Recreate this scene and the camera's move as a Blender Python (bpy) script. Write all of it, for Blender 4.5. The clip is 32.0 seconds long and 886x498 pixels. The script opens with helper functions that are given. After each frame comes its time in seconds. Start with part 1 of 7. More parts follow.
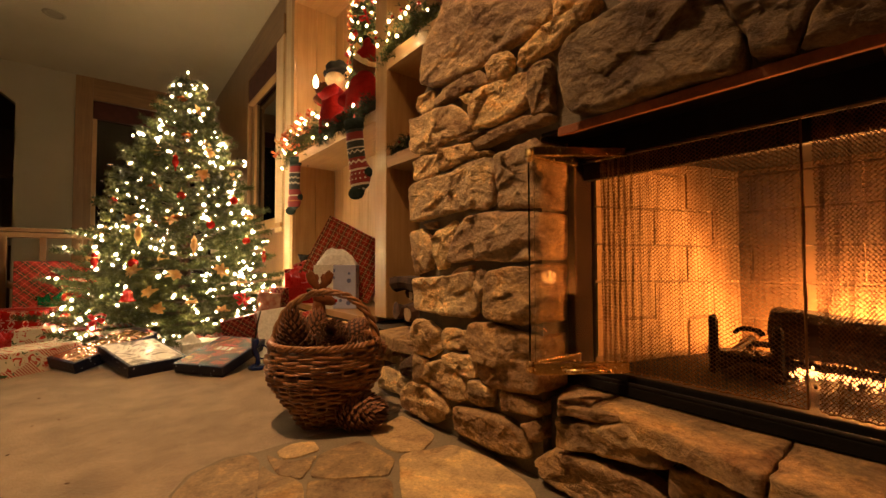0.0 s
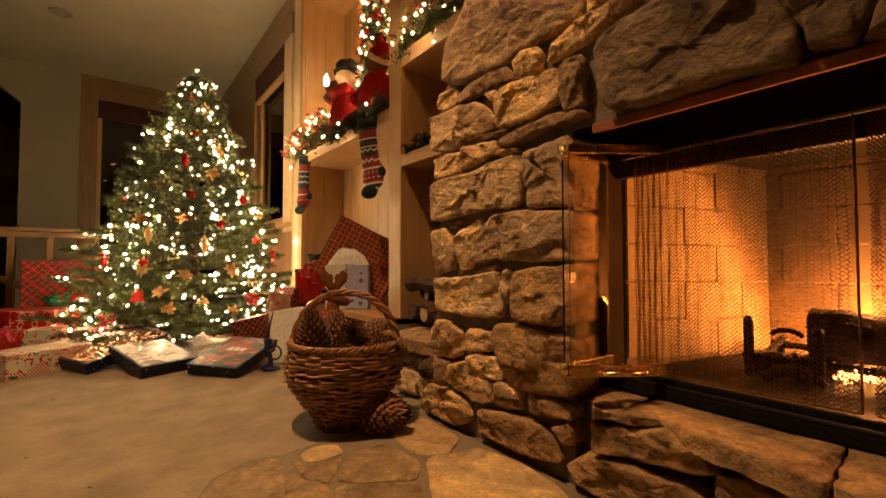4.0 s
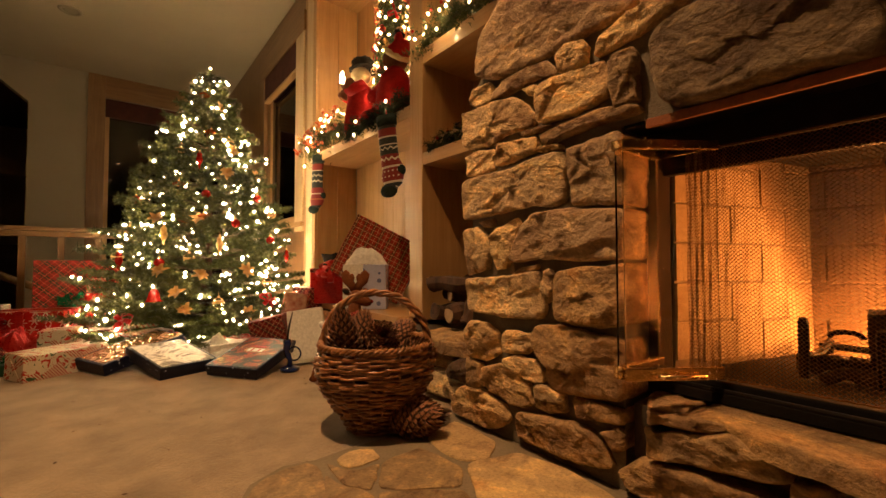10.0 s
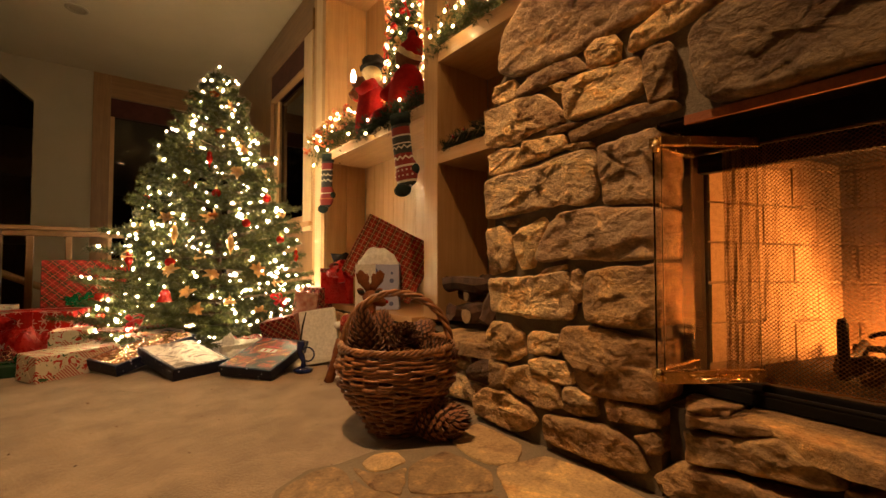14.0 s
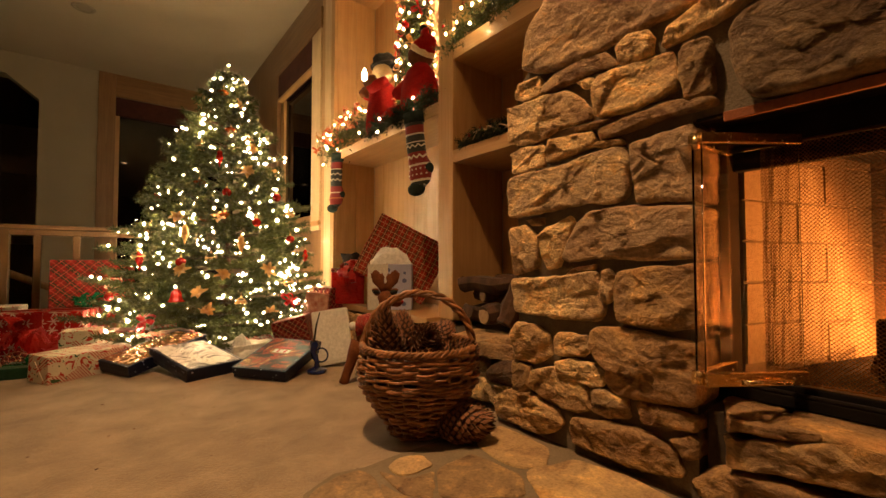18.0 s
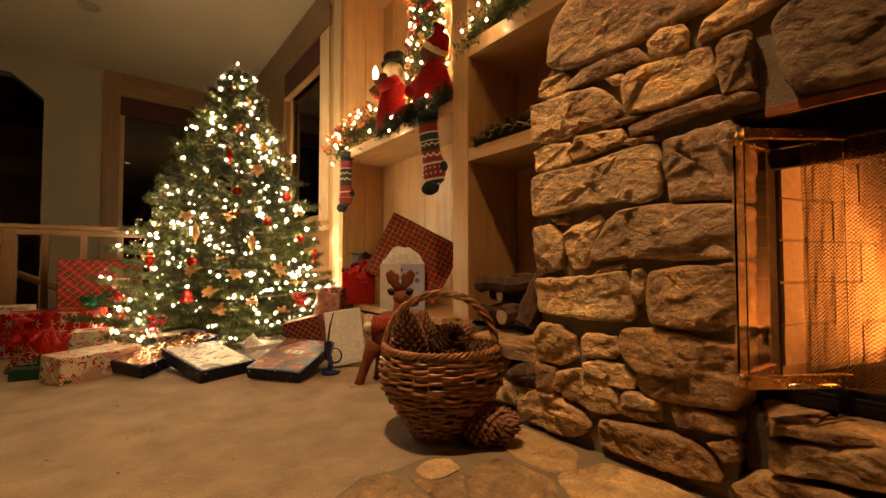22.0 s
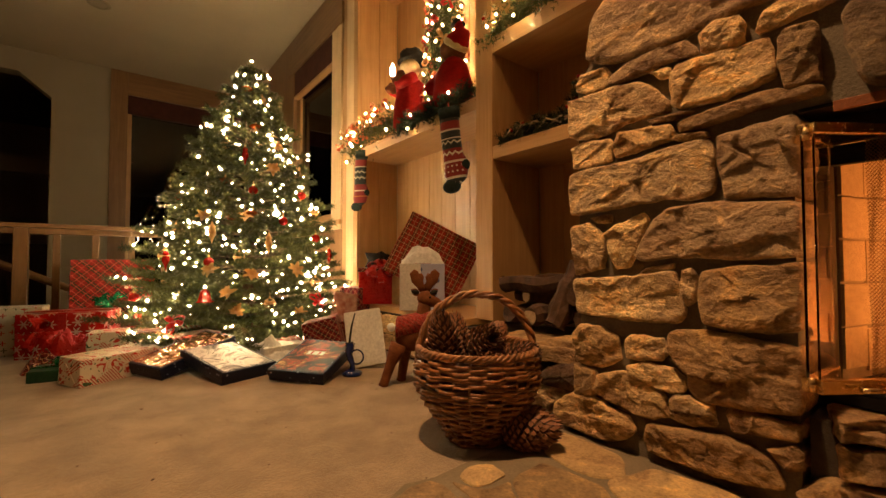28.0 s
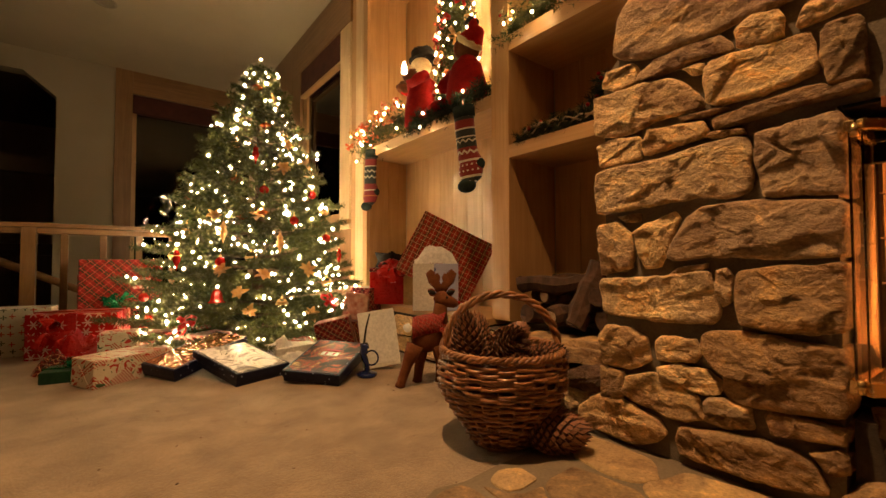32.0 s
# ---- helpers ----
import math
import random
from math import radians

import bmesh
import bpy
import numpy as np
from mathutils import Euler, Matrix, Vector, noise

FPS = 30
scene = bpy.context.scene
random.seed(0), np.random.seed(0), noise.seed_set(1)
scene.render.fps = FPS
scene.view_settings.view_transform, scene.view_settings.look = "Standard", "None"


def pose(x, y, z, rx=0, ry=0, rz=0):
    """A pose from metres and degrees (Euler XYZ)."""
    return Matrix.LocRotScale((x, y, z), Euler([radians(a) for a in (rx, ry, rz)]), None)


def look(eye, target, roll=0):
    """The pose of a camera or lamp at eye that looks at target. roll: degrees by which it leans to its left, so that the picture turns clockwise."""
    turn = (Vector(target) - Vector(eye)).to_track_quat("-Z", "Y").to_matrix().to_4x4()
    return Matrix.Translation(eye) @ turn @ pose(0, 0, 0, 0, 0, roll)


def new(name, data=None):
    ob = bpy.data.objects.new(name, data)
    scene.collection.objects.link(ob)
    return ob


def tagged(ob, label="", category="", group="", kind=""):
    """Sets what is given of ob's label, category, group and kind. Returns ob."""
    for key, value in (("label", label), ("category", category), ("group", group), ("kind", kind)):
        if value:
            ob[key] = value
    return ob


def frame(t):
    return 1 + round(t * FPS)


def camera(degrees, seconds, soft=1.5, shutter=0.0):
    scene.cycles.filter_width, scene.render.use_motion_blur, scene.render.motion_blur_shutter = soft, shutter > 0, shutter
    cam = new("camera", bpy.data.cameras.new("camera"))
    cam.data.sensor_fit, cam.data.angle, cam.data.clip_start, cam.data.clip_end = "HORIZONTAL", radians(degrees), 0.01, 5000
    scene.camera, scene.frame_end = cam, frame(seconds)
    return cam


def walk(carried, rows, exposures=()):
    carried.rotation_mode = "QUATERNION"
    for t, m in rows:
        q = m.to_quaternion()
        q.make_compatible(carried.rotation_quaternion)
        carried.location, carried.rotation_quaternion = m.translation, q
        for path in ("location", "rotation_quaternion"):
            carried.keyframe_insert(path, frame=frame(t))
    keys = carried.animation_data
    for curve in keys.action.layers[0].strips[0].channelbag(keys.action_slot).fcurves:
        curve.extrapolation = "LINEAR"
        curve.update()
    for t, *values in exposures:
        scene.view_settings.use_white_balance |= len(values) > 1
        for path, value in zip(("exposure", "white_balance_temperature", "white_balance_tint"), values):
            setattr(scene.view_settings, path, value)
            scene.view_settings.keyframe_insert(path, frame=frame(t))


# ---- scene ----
cam = camera(93.1, 32.0)
METRES, EYE, TILT, LEAN, TURN = 0.636, 0.583, 0.0, 0.0, -38.3
ROWS = [
    (0.0, 0.0, 0.0, 0.0, 0.0, 1.86, 0.09),
    (0.5, -0.0125, 0.0036, -0.0003, 0.03, 1.88, 0.06),
    (1.0, -0.0285, 0.0083, -0.0, 0.03, 1.87, 0.06),
    (1.5, -0.0446, 0.0131, -0.0002, 0.04, 1.88, 0.06),
    (2.0, -0.0605, 0.018, -0.0008, 0.04, 1.88, 0.05),
    (2.5, -0.0723, 0.0219, -0.0005, 0.04, 1.86, 0.07),
    (3.0, -0.0884, 0.0267, -0.0001, 0.04, 1.84, 0.07),
    (3.5, -0.1047, 0.0317, -0.0006, 0.05, 1.86, 0.06),
    (5.5, -0.1646, 0.0499, -0.0005, 0.08, 1.84, 0.06),
    (6.0, -0.18, 0.0548, -0.0008, 0.08, 1.85, 0.05),
    (6.5, -0.1917, 0.0581, -0.001, 0.1, 1.87, 0.04),
    (7.0, -0.2073, 0.0628, -0.0009, 0.1, 1.86, 0.04),
    (7.5, -0.2233, 0.0676, -0.0012, 0.11, 1.86, 0.03),
    (8.0, -0.2392, 0.0724, -0.0014, 0.11, 1.86, 0.03),
    (8.5, -0.2511, 0.0763, -0.0016, 0.11, 1.84, 0.04),
    (9.0, -0.2669, 0.0811, -0.0013, 0.1, 1.83, 0.05),
    (9.5, -0.2825, 0.0857, -0.0018, 0.12, 1.84, 0.04),
    (10.0, -0.2978, 0.0902, -0.0019, 0.13, 1.84, 0.04),
    (10.5, -0.3097, 0.0937, -0.0023, 0.14, 1.85, 0.02),
    (11.0, -0.3252, 0.0984, -0.0024, 0.15, 1.85, 0.03),
    (11.5, -0.3412, 0.1034, -0.0021, 0.15, 1.84, 0.03),
    (12.0, -0.3573, 0.1081, -0.0024, 0.16, 1.84, 0.03),
    (12.5, -0.3692, 0.1116, -0.0025, 0.18, 1.85, 0.01),
    (13.0, -0.3851, 0.1163, -0.0024, 0.18, 1.85, 0.02),
    (13.5, -0.4011, 0.1211, -0.0027, 0.19, 1.84, 0.01),
    (14.0, -0.4169, 0.1259, -0.0032, 0.2, 1.85, 0.01),
    (14.5, -0.4289, 0.1296, -0.0029, 0.19, 1.83, 0.03),
    (16.5, -0.488, 0.1461, -0.0039, 0.24, 1.85, -0.01),
    (17.0, -0.5037, 0.1511, -0.0031, 0.25, 1.83, 0.01),
    (17.5, -0.5197, 0.1559, -0.0036, 0.26, 1.84, -0.0),
    (18.0, -0.5354, 0.1602, -0.0041, 0.26, 1.84, 0.0),
    (18.5, -0.5464, 0.1637, -0.0043, 0.26, 1.83, 0.01),
    (19.0, -0.5621, 0.1683, -0.0041, 0.27, 1.83, 0.01),
    (19.5, -0.5779, 0.1731, -0.0042, 0.28, 1.83, 0.0),
    (20.0, -0.594, 0.1778, -0.0043, 0.29, 1.82, 0.0),
    (20.5, -0.6062, 0.1818, -0.0043, 0.28, 1.81, 0.02),
    (21.0, -0.622, 0.1865, -0.0044, 0.29, 1.81, 0.02),
    (21.5, -0.638, 0.1914, -0.0043, 0.3, 1.8, 0.02),
    (22.0, -0.654, 0.196, -0.0047, 0.31, 1.81, 0.02),
    (22.5, -0.6662, 0.1991, -0.005, 0.32, 1.83, 0.01),
    (23.0, -0.6821, 0.2038, -0.0048, 0.32, 1.82, 0.01),
    (23.5, -0.6982, 0.2083, -0.0052, 0.33, 1.83, 0.0),
    (24.0, -0.7144, 0.2131, -0.0056, 0.33, 1.83, 0.0),
    (24.5, -0.7269, 0.2168, -0.0057, 0.33, 1.82, 0.01),
    (25.0, -0.743, 0.2216, -0.0052, 0.34, 1.81, 0.02),
    (25.5, -0.7589, 0.2265, -0.0057, 0.35, 1.81, 0.02),
    (27.5, -0.8196, 0.2452, -0.0033, 0.38, 1.75, 0.05),
    (28.0, -0.8362, 0.25, -0.0032, 0.37, 1.74, 0.06),
    (28.5, -0.8492, 0.2539, -0.0036, 0.37, 1.74, 0.06),
    (29.0, -0.8656, 0.2584, -0.0035, 0.38, 1.74, 0.06),
    (29.5, -0.8819, 0.263, -0.0034, 0.38, 1.74, 0.06),
    (30.0, -0.8979, 0.2676, -0.0038, 0.38, 1.74, 0.06),
    (30.5, -0.9096, 0.271, -0.0039, 0.39, 1.75, 0.05),
    (31.0, -0.9258, 0.2755, -0.0039, 0.38, 1.74, 0.06),
    (31.5, -0.9418, 0.2801, -0.0042, 0.39, 1.74, 0.06),
    (32.0, -0.9583, 0.2848, -0.0042, 0.39, 1.74, 0.07),
]
walk(cam, [(t, pose(0, 0, EYE, TILT, LEAN, TURN) @ pose(METRES * x, METRES * y, METRES * z, 90 + pitch, roll, yaw)) for t, x, y, z, yaw, pitch, roll in ROWS])

# ---- world and lamps ----
world = bpy.data.worlds.new("night")
scene.world = world
world.use_nodes = True
world.node_tree.nodes["Background"].inputs[0].default_value = (0.010, 0.013, 0.022, 1)
world.node_tree.nodes["Background"].inputs[1].default_value = 0.2


def lamp(name, kind, place, power, color, size=0.05, target=None, spot=120):
    data = bpy.data.lights.new(name, kind)
    data.energy, data.color = power, color
    if kind == "AREA":
        data.shape, data.size = "DISK", size
    else:
        data.shadow_soft_size = size
    if kind == "SPOT":
        data.spot_size, data.spot_blend = radians(spot), 1.0
    ob = new(name, data)
    ob.matrix_basis = look(place, target) if target else pose(*place)
    return ob


WARM = (1.0, 0.585, 0.265)
FIRE = (1.0, 0.335, 0.066)
# First lamp follows the alcove shadow; the other three are unseen, added as fill.
CANS = [(-0.06, 1.28), (-0.25, -1.5), (-2.0, 1.2), (-2.0, -1.5)]
CAN_POWER = [345, 3, 4, 4]
for (cx, cy), power, spread in zip(CANS, CAN_POWER, (95, 150, 150, 150)):
    lamp("downlight_lamp", "SPOT", (cx, cy, 3.03), power, WARM, 0.05, (cx, cy, 0), spread)
for fx, fy, fz, power in ((1.57, 0.20, 0.41, 26.0), (1.44, 0.14, 0.52, 22.0), (1.57, -0.03, 0.40, 22.0), (1.57, -0.26, 0.40, 16.0)):
    lamp("fire_lamp", "POINT", (fx, fy, fz), power, FIRE, 0.03)

FLOOR = 0.010


# ---- materials ----
def ramp(nt, fac, stops):
    r = nt.nodes.new("ShaderNodeValToRGB")
    while len(r.color_ramp.elements) < len(stops):
        r.color_ramp.elements.new(0.5)
    for e, (p, c) in zip(r.color_ramp.elements, stops):
        e.position, e.color = p, (*c, 1)
    nt.links.new(fac, r.inputs[0])
    return r.outputs[0]


def mix(nt, fac, a, b, mode="MIX"):
    m = nt.nodes.new("ShaderNodeMix")
    m.data_type, m.blend_type = "RGBA", mode
    for sock, v in ((m.inputs[0], fac), (m.inputs[6], a), (m.inputs[7], b)):
        if hasattr(v, "is_linked"):
            nt.links.new(v, sock)
        elif isinstance(v, tuple):
            sock.default_value = (*v, 1)
        else:
            sock.default_value = v
    return m.outputs[2]


def tex_noise(nt, vec, scale, detail=4.0, rough=0.55, distort=0.0):
    n = nt.nodes.new("ShaderNodeTexNoise")
    n.inputs["Scale"].default_value, n.inputs["Detail"].default_value = scale, detail
    n.inputs["Roughness"].default_value, n.inputs["Distortion"].default_value = rough, distort
    nt.links.new(vec, n.inputs["Vector"])
    return n.outputs[0]


def mapping(nt, scale=(1, 1, 1), turn=(0, 0, 0), spread=0.0):
    """Object coordinates, scaled and turned; spread shifts them by each object's random number."""
    tc = nt.nodes.new("ShaderNodeTexCoord")
    mp = nt.nodes.new("ShaderNodeMapping")
    mp.inputs["Scale"].default_value = scale
    mp.inputs["Rotation"].default_value = [radians(a) for a in turn]
    nt.links.new(tc.outputs["Object"], mp.inputs["Vector"])
    if spread:
        oi = nt.nodes.new("ShaderNodeObjectInfo")
        ml = nt.nodes.new("ShaderNodeMath")
        ml.operation = "MULTIPLY"
        ml.inputs[1].default_value = spread
        nt.links.new(oi.outputs["Random"], ml.inputs[0])
        nt.links.new(ml.outputs[0], mp.inputs["Location"])
    return mp.outputs[0]


def bump(nt, bsdf, height, strength=0.3, distance=0.01):
    b = nt.nodes.new("ShaderNodeBump")
    b.inputs["Strength"].default_value, b.inputs["Distance"].default_value = strength, distance
    nt.links.new(height, b.inputs["Height"])
    nt.links.new(b.outputs[0], bsdf.inputs["Normal"])


def blank(name):
    m = bpy.data.materials.new(name)
    m.use_nodes = True
    return m, m.node_tree, m.node_tree.nodes["Principled BSDF"]


def surface(name, c1, c2, scale=8.0, rough=0.6, metal=0.0, bumps=0.15, fine=60.0, stretch=(1, 1, 1), turn=(0, 0, 0), spread=5.0, sheen=0.0, coat=0.0, gloss=0.5):
    """A surface that varies between two colours at a large and a fine scale, with relief."""
    m, nt, b = blank(name)
    v = mapping(nt, stretch, turn, spread)
    big, small = tex_noise(nt, v, scale), tex_noise(nt, v, fine, 6.0, 0.6)
    mid = tuple((p + q) / 2 for p, q in zip(c1, c2))
    col = ramp(nt, big, [(0.3, c1), (0.5, mid), (0.7, c2)])
    grain = ramp(nt, small, [(0.3, (0.72, 0.72, 0.72)), (0.7, (1.15, 1.15, 1.15))])
    nt.links.new(mix(nt, 0.8, col, grain, "MULTIPLY"), b.inputs["Base Color"])
    r = nt.nodes.new("ShaderNodeMapRange")
    r.inputs["To Min"].default_value, r.inputs["To Max"].default_value = rough - 0.08, min(1, rough + 0.1)
    nt.links.new(small, r.inputs["Value"])
    nt.links.new(r.outputs[0], b.inputs["Roughness"])
    b.inputs["Metallic"].default_value = metal
    b.inputs["Specular IOR Level"].default_value = gloss
    if sheen:
        b.inputs["Sheen Weight"].default_value = sheen
    if coat:
        b.inputs["Coat Weight"].default_value = coat
        b.inputs["Coat Roughness"].default_value = 0.15
    if bumps:
        bump(nt, b, small, bumps, 0.004)
    return m


def glow(name, color, strength):
    m, nt, b = blank(name)
    b.inputs["Base Color"].default_value = (*color, 1)
    b.inputs["Emission Color"].default_value = (*color, 1)
    b.inputs["Emission Strength"].default_value = strength
    return m


def math_node(nt, op, a, b=None):
    m = nt.nodes.new("ShaderNodeMath")
    m.operation = op
    for sock, v in ((m.inputs[0], a), (m.inputs[1], b)):
        if v is None:
            continue
        if isinstance(v, (int, float)):
            sock.default_value = v
        else:
            nt.links.new(v, sock)
    return m.outputs[0]


def stone_material(name, palette, scale=7.0, relief=0.9):
    """Split fieldstone: a colour for each stone, flaked layers with tints of their own, stains, cracks and grain."""
    m, nt, b = blank(name)
    v = mapping(nt, (1, 1, 1.5), (8, 0, 5), 23.0)
    oi = nt.nodes.new("ShaderNodeObjectInfo")
    base = ramp(nt, oi.outputs["Random"], [(i / (len(palette) - 1), c) for i, c in enumerate(palette)])
    big = tex_noise(nt, v, scale * 0.8, 5.0, 0.62, 0.8)
    mid = tex_noise(nt, v, scale * 4, 6.0, 0.65, 0.4)
    small = tex_noise(nt, v, 110.0, 5.0, 0.7)
    layers = math_node(nt, "MULTIPLY", tex_noise(nt, v, scale * 1.2, 4.0, 0.55, 0.5), 6.0)
    step, rest = math_node(nt, "FLOOR", layers), math_node(nt, "FRACT", layers)
    edge = math_node(nt, "POWER", rest, 5.0)
    flake = math_node(nt, "ADD", step, edge)
    tint = math_node(nt, "FRACT", math_node(nt, "MULTIPLY", step, 0.381))
    stain = ramp(nt, big, [(0.34, (0.45, 0.35, 0.31)), (0.43, (0.90, 0.82, 0.76)), (0.54, (1.0, 0.95, 0.88)), (0.60, (1.38, 1.28, 1.04)), (0.68, (1.26, 1.00, 0.68))])
    col = mix(nt, 1.0, base, stain, "MULTIPLY")
    col = mix(nt, 0.5 * relief, col, ramp(nt, tint, [(0.0, (0.70, 0.61, 0.56)), (0.35, (1.0, 0.93, 0.84)), (0.65, (1.18, 1.10, 0.96)), (1.0, (1.20, 0.99, 0.76))]), "MULTIPLY")
    col = mix(nt, 0.7, col, ramp(nt, mid, [(0.33, (0.38, 0.33, 0.31)), (0.45, (0.88, 0.85, 0.83)), (0.56, (1.02, 1.02, 1.0)), (0.66, (1.65, 1.52, 1.24))]), "MULTIPLY")
    col = mix(nt, 0.55, col, ramp(nt, small, [(0.32, (0.48, 0.45, 0.44)), (0.5, (1, 1, 1)), (0.68, (1.45, 1.4, 1.3))]), "MULTIPLY")
    vo = nt.nodes.new("ShaderNodeTexVoronoi")
    vo.feature = "DISTANCE_TO_EDGE"
    vo.inputs["Scale"].default_value = scale * 1.6
    wp = nt.nodes.new("ShaderNodeVectorMath")
    wp.operation = "MULTIPLY_ADD"
    wp.inputs[1].default_value = (0.16, 0.16, 0.16)
    nz = nt.nodes.new("ShaderNodeTexNoise")
    nz.inputs["Scale"].default_value = 16.0
    nt.links.new(v, nz.inputs["Vector"])
    nt.links.new(nz.outputs["Color"], wp.inputs[0])
    nt.links.new(v, wp.inputs[2])
    nt.links.new(wp.outputs[0], vo.inputs["Vector"])
    crack = ramp(nt, vo.outputs["Distance"], [(0.0, (0.35, 0.30, 0.27)), (0.025, (1, 1, 1))])
    col = mix(nt, 0.22 * relief, col, crack, "MULTIPLY")
    nt.links.new(col, b.inputs["Base Color"])
    b.inputs["Roughness"].default_value = 0.78
    b.inputs["Specular IOR Level"].default_value = 0.3
    height = math_node(nt, "ADD", math_node(nt, "MULTIPLY", flake, 0.19), math_node(nt, "MULTIPLY", small, 0.30))
    height = math_node(nt, "ADD", height, math_node(nt, "MULTIPLY", mid, 0.75))
    bump(nt, b, height, relief, 0.022)
    return m


def plank_material(name, c1, c2, grain_axis=2, rough=0.45):
    m, nt, b = blank(name)
    st = [26.0, 26.0, 26.0]
    st[grain_axis] = 1.6
    v = mapping(nt, tuple(st), (0, 0, 0), 9.0)
    g = tex_noise(nt, v, 1.0, 6.0, 0.6, 1.2)
    v2 = mapping(nt, (1, 1, 1), (0, 0, 0), 9.0)
    big = tex_noise(nt, v2, 3.0)
    col = ramp(nt, g, [(0.28, c1), (0.72, c2)])
    col = mix(nt, 0.6, col, ramp(nt, big, [(0.3, (0.78, 0.74, 0.7)), (0.7, (1.12, 1.1, 1.06))]), "MULTIPLY")
    nt.links.new(col, b.inputs["Base Color"])
    b.inputs["Roughness"].default_value = rough
    b.inputs["Coat Weight"].default_value = 0.55
    b.inputs["Coat Roughness"].default_value = 0.13
    bump(nt, b, g, 0.08, 0.003)
    return m


TAN = [(0.63, 0.48, 0.27), (0.78, 0.62, 0.35), (0.55, 0.435, 0.28), (0.79, 0.62, 0.37), (0.63, 0.465, 0.255), (0.52, 0.415, 0.28), (0.71, 0.525, 0.275), (0.60, 0.485, 0.31)]
m_stone = stone_material("fieldstone", TAN)
m_stone_grey = stone_material("grey_fieldstone", [(0.385, 0.285, 0.185), (0.45, 0.335, 0.222), (0.35, 0.265, 0.178)], 6.0, 0.75)
m_stone_brown = stone_material("brown_fieldstone", [(0.36, 0.245, 0.135), (0.32, 0.232, 0.14)], 6.0, 0.8)
# Grey stone at about half brightness: shade over the opening put into the colour.
m_lintel_shaded = stone_material("shaded_grey_fieldstone", [(0.195, 0.146, 0.094), (0.225, 0.169, 0.112), (0.176, 0.131, 0.088)], 6.0, 0.6)
m_dark_stone = stone_material("dark_fieldstone", [(0.10, 0.065, 0.05), (0.13, 0.085, 0.06)])
m_ledge = stone_material("ledge_stone", [(0.32, 0.226, 0.130), (0.37, 0.262, 0.150), (0.29, 0.208, 0.125)], 6.0, 0.9)
m_flag = stone_material("flagstone", [(0.215, 0.152, 0.088), (0.26, 0.186, 0.108), (0.195, 0.14, 0.086)], 5.0, 0.22)
m_flag_pale = stone_material("pale_flagstone", [(0.42, 0.305, 0.168), (0.45, 0.33, 0.185)], 3.0, 0.2)
m_mortar = surface("mortar", (0.145, 0.114, 0.080), (0.215, 0.17, 0.12), 14, 0.95, 0, 0.6, 160, spread=0)
m_dark_mortar = surface("dark_mortar", (0.035, 0.024, 0.017), (0.075, 0.054, 0.038), 14, 0.95, 0, 0.6, 160, spread=0)
m_grout = surface("grout", (0.165, 0.124, 0.080), (0.215, 0.162, 0.106), 10, 0.9, 0, 0.3, 120, spread=0)
m_carpet = surface("carpet", (0.175, 0.118, 0.069), (0.355, 0.248, 0.155), 6.0, 0.95, 0, 1.0, 130, spread=0, sheen=0.25)
m_wall = surface("tan_plaster", (0.40, 0.335, 0.24), (0.45, 0.38, 0.275), 2.0, 0.85, 0, 0.08, 180, spread=0)
m_wall_pale = surface("cream_plaster", (0.35, 0.30, 0.213), (0.40, 0.34, 0.245), 2.0, 0.85, 0, 0.08, 180, spread=0)
m_ceiling = surface("ceiling_plaster", (0.54, 0.455, 0.31), (0.60, 0.505, 0.35), 1.6, 0.9, 0, 0.12, 150, spread=0)
m_pine = plank_material("pine_board", (0.41, 0.222, 0.086), (0.54, 0.322, 0.140))
m_pine_x = plank_material("pine_board_along_x", (0.41, 0.222, 0.086), (0.54, 0.322, 0.140), 0)
m_pine_y = plank_material("pine_board_along_y", (0.41, 0.222, 0.086), (0.54, 0.322, 0.140), 1)
m_pine_pale = plank_material("pale_pine_board", (0.62, 0.44, 0.25), (0.76, 0.58, 0.36))
m_trim = plank_material("brown_trim", (0.20, 0.105, 0.045), (0.30, 0.165, 0.07))
m_trim_x = plank_material("brown_trim_along_x", (0.20, 0.105, 0.045), (0.30, 0.165, 0.07), 0)
m_trim_y = plank_material("brown_trim_along_y", (0.20, 0.105, 0.045), (0.30, 0.165, 0.07), 1)
m_blind = surface("maroon_blind", (0.055, 0.014, 0.010), (0.08, 0.022, 0.015), 12, 0.9, 0, 0.3, 90)
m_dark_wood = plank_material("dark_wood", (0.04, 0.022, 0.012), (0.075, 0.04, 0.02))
m_black = surface("black_iron", (0.005, 0.004, 0.004), (0.011, 0.009, 0.008), 18, 0.6, 0.0, 0.2, 150)
m_black.node_tree.nodes["Principled BSDF"].inputs["Specular IOR Level"].default_value = 0.15
m_jamb = surface("brown_steel", (0.016, 0.009, 0.006), (0.030, 0.016, 0.009), 14, 0.8, 0.0, 0.1, 120, gloss=0.08)
# Rust red, brightened so the colour carries the firelight from below.
m_firelit_rust = surface("firelit_rusted_steel", (0.20, 0.055, 0.018), (0.30, 0.095, 0.032), 14, 0.85, 0.0, 0.3, 120)
m_brass = surface("brass", (0.68, 0.46, 0.20), (0.80, 0.56, 0.26), 20, 0.24, 1.0, 0.03, 90)
m_wire = surface("mesh_wire", (0.16, 0.085, 0.038), (0.26, 0.145, 0.065), 30, 0.35, 0.8, 0.0, 90)
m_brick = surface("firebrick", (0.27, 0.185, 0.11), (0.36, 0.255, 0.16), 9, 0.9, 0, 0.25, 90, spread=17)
# Bricks darken upward and backward: soot, plus firelight falloff painted into the colour.
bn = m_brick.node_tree
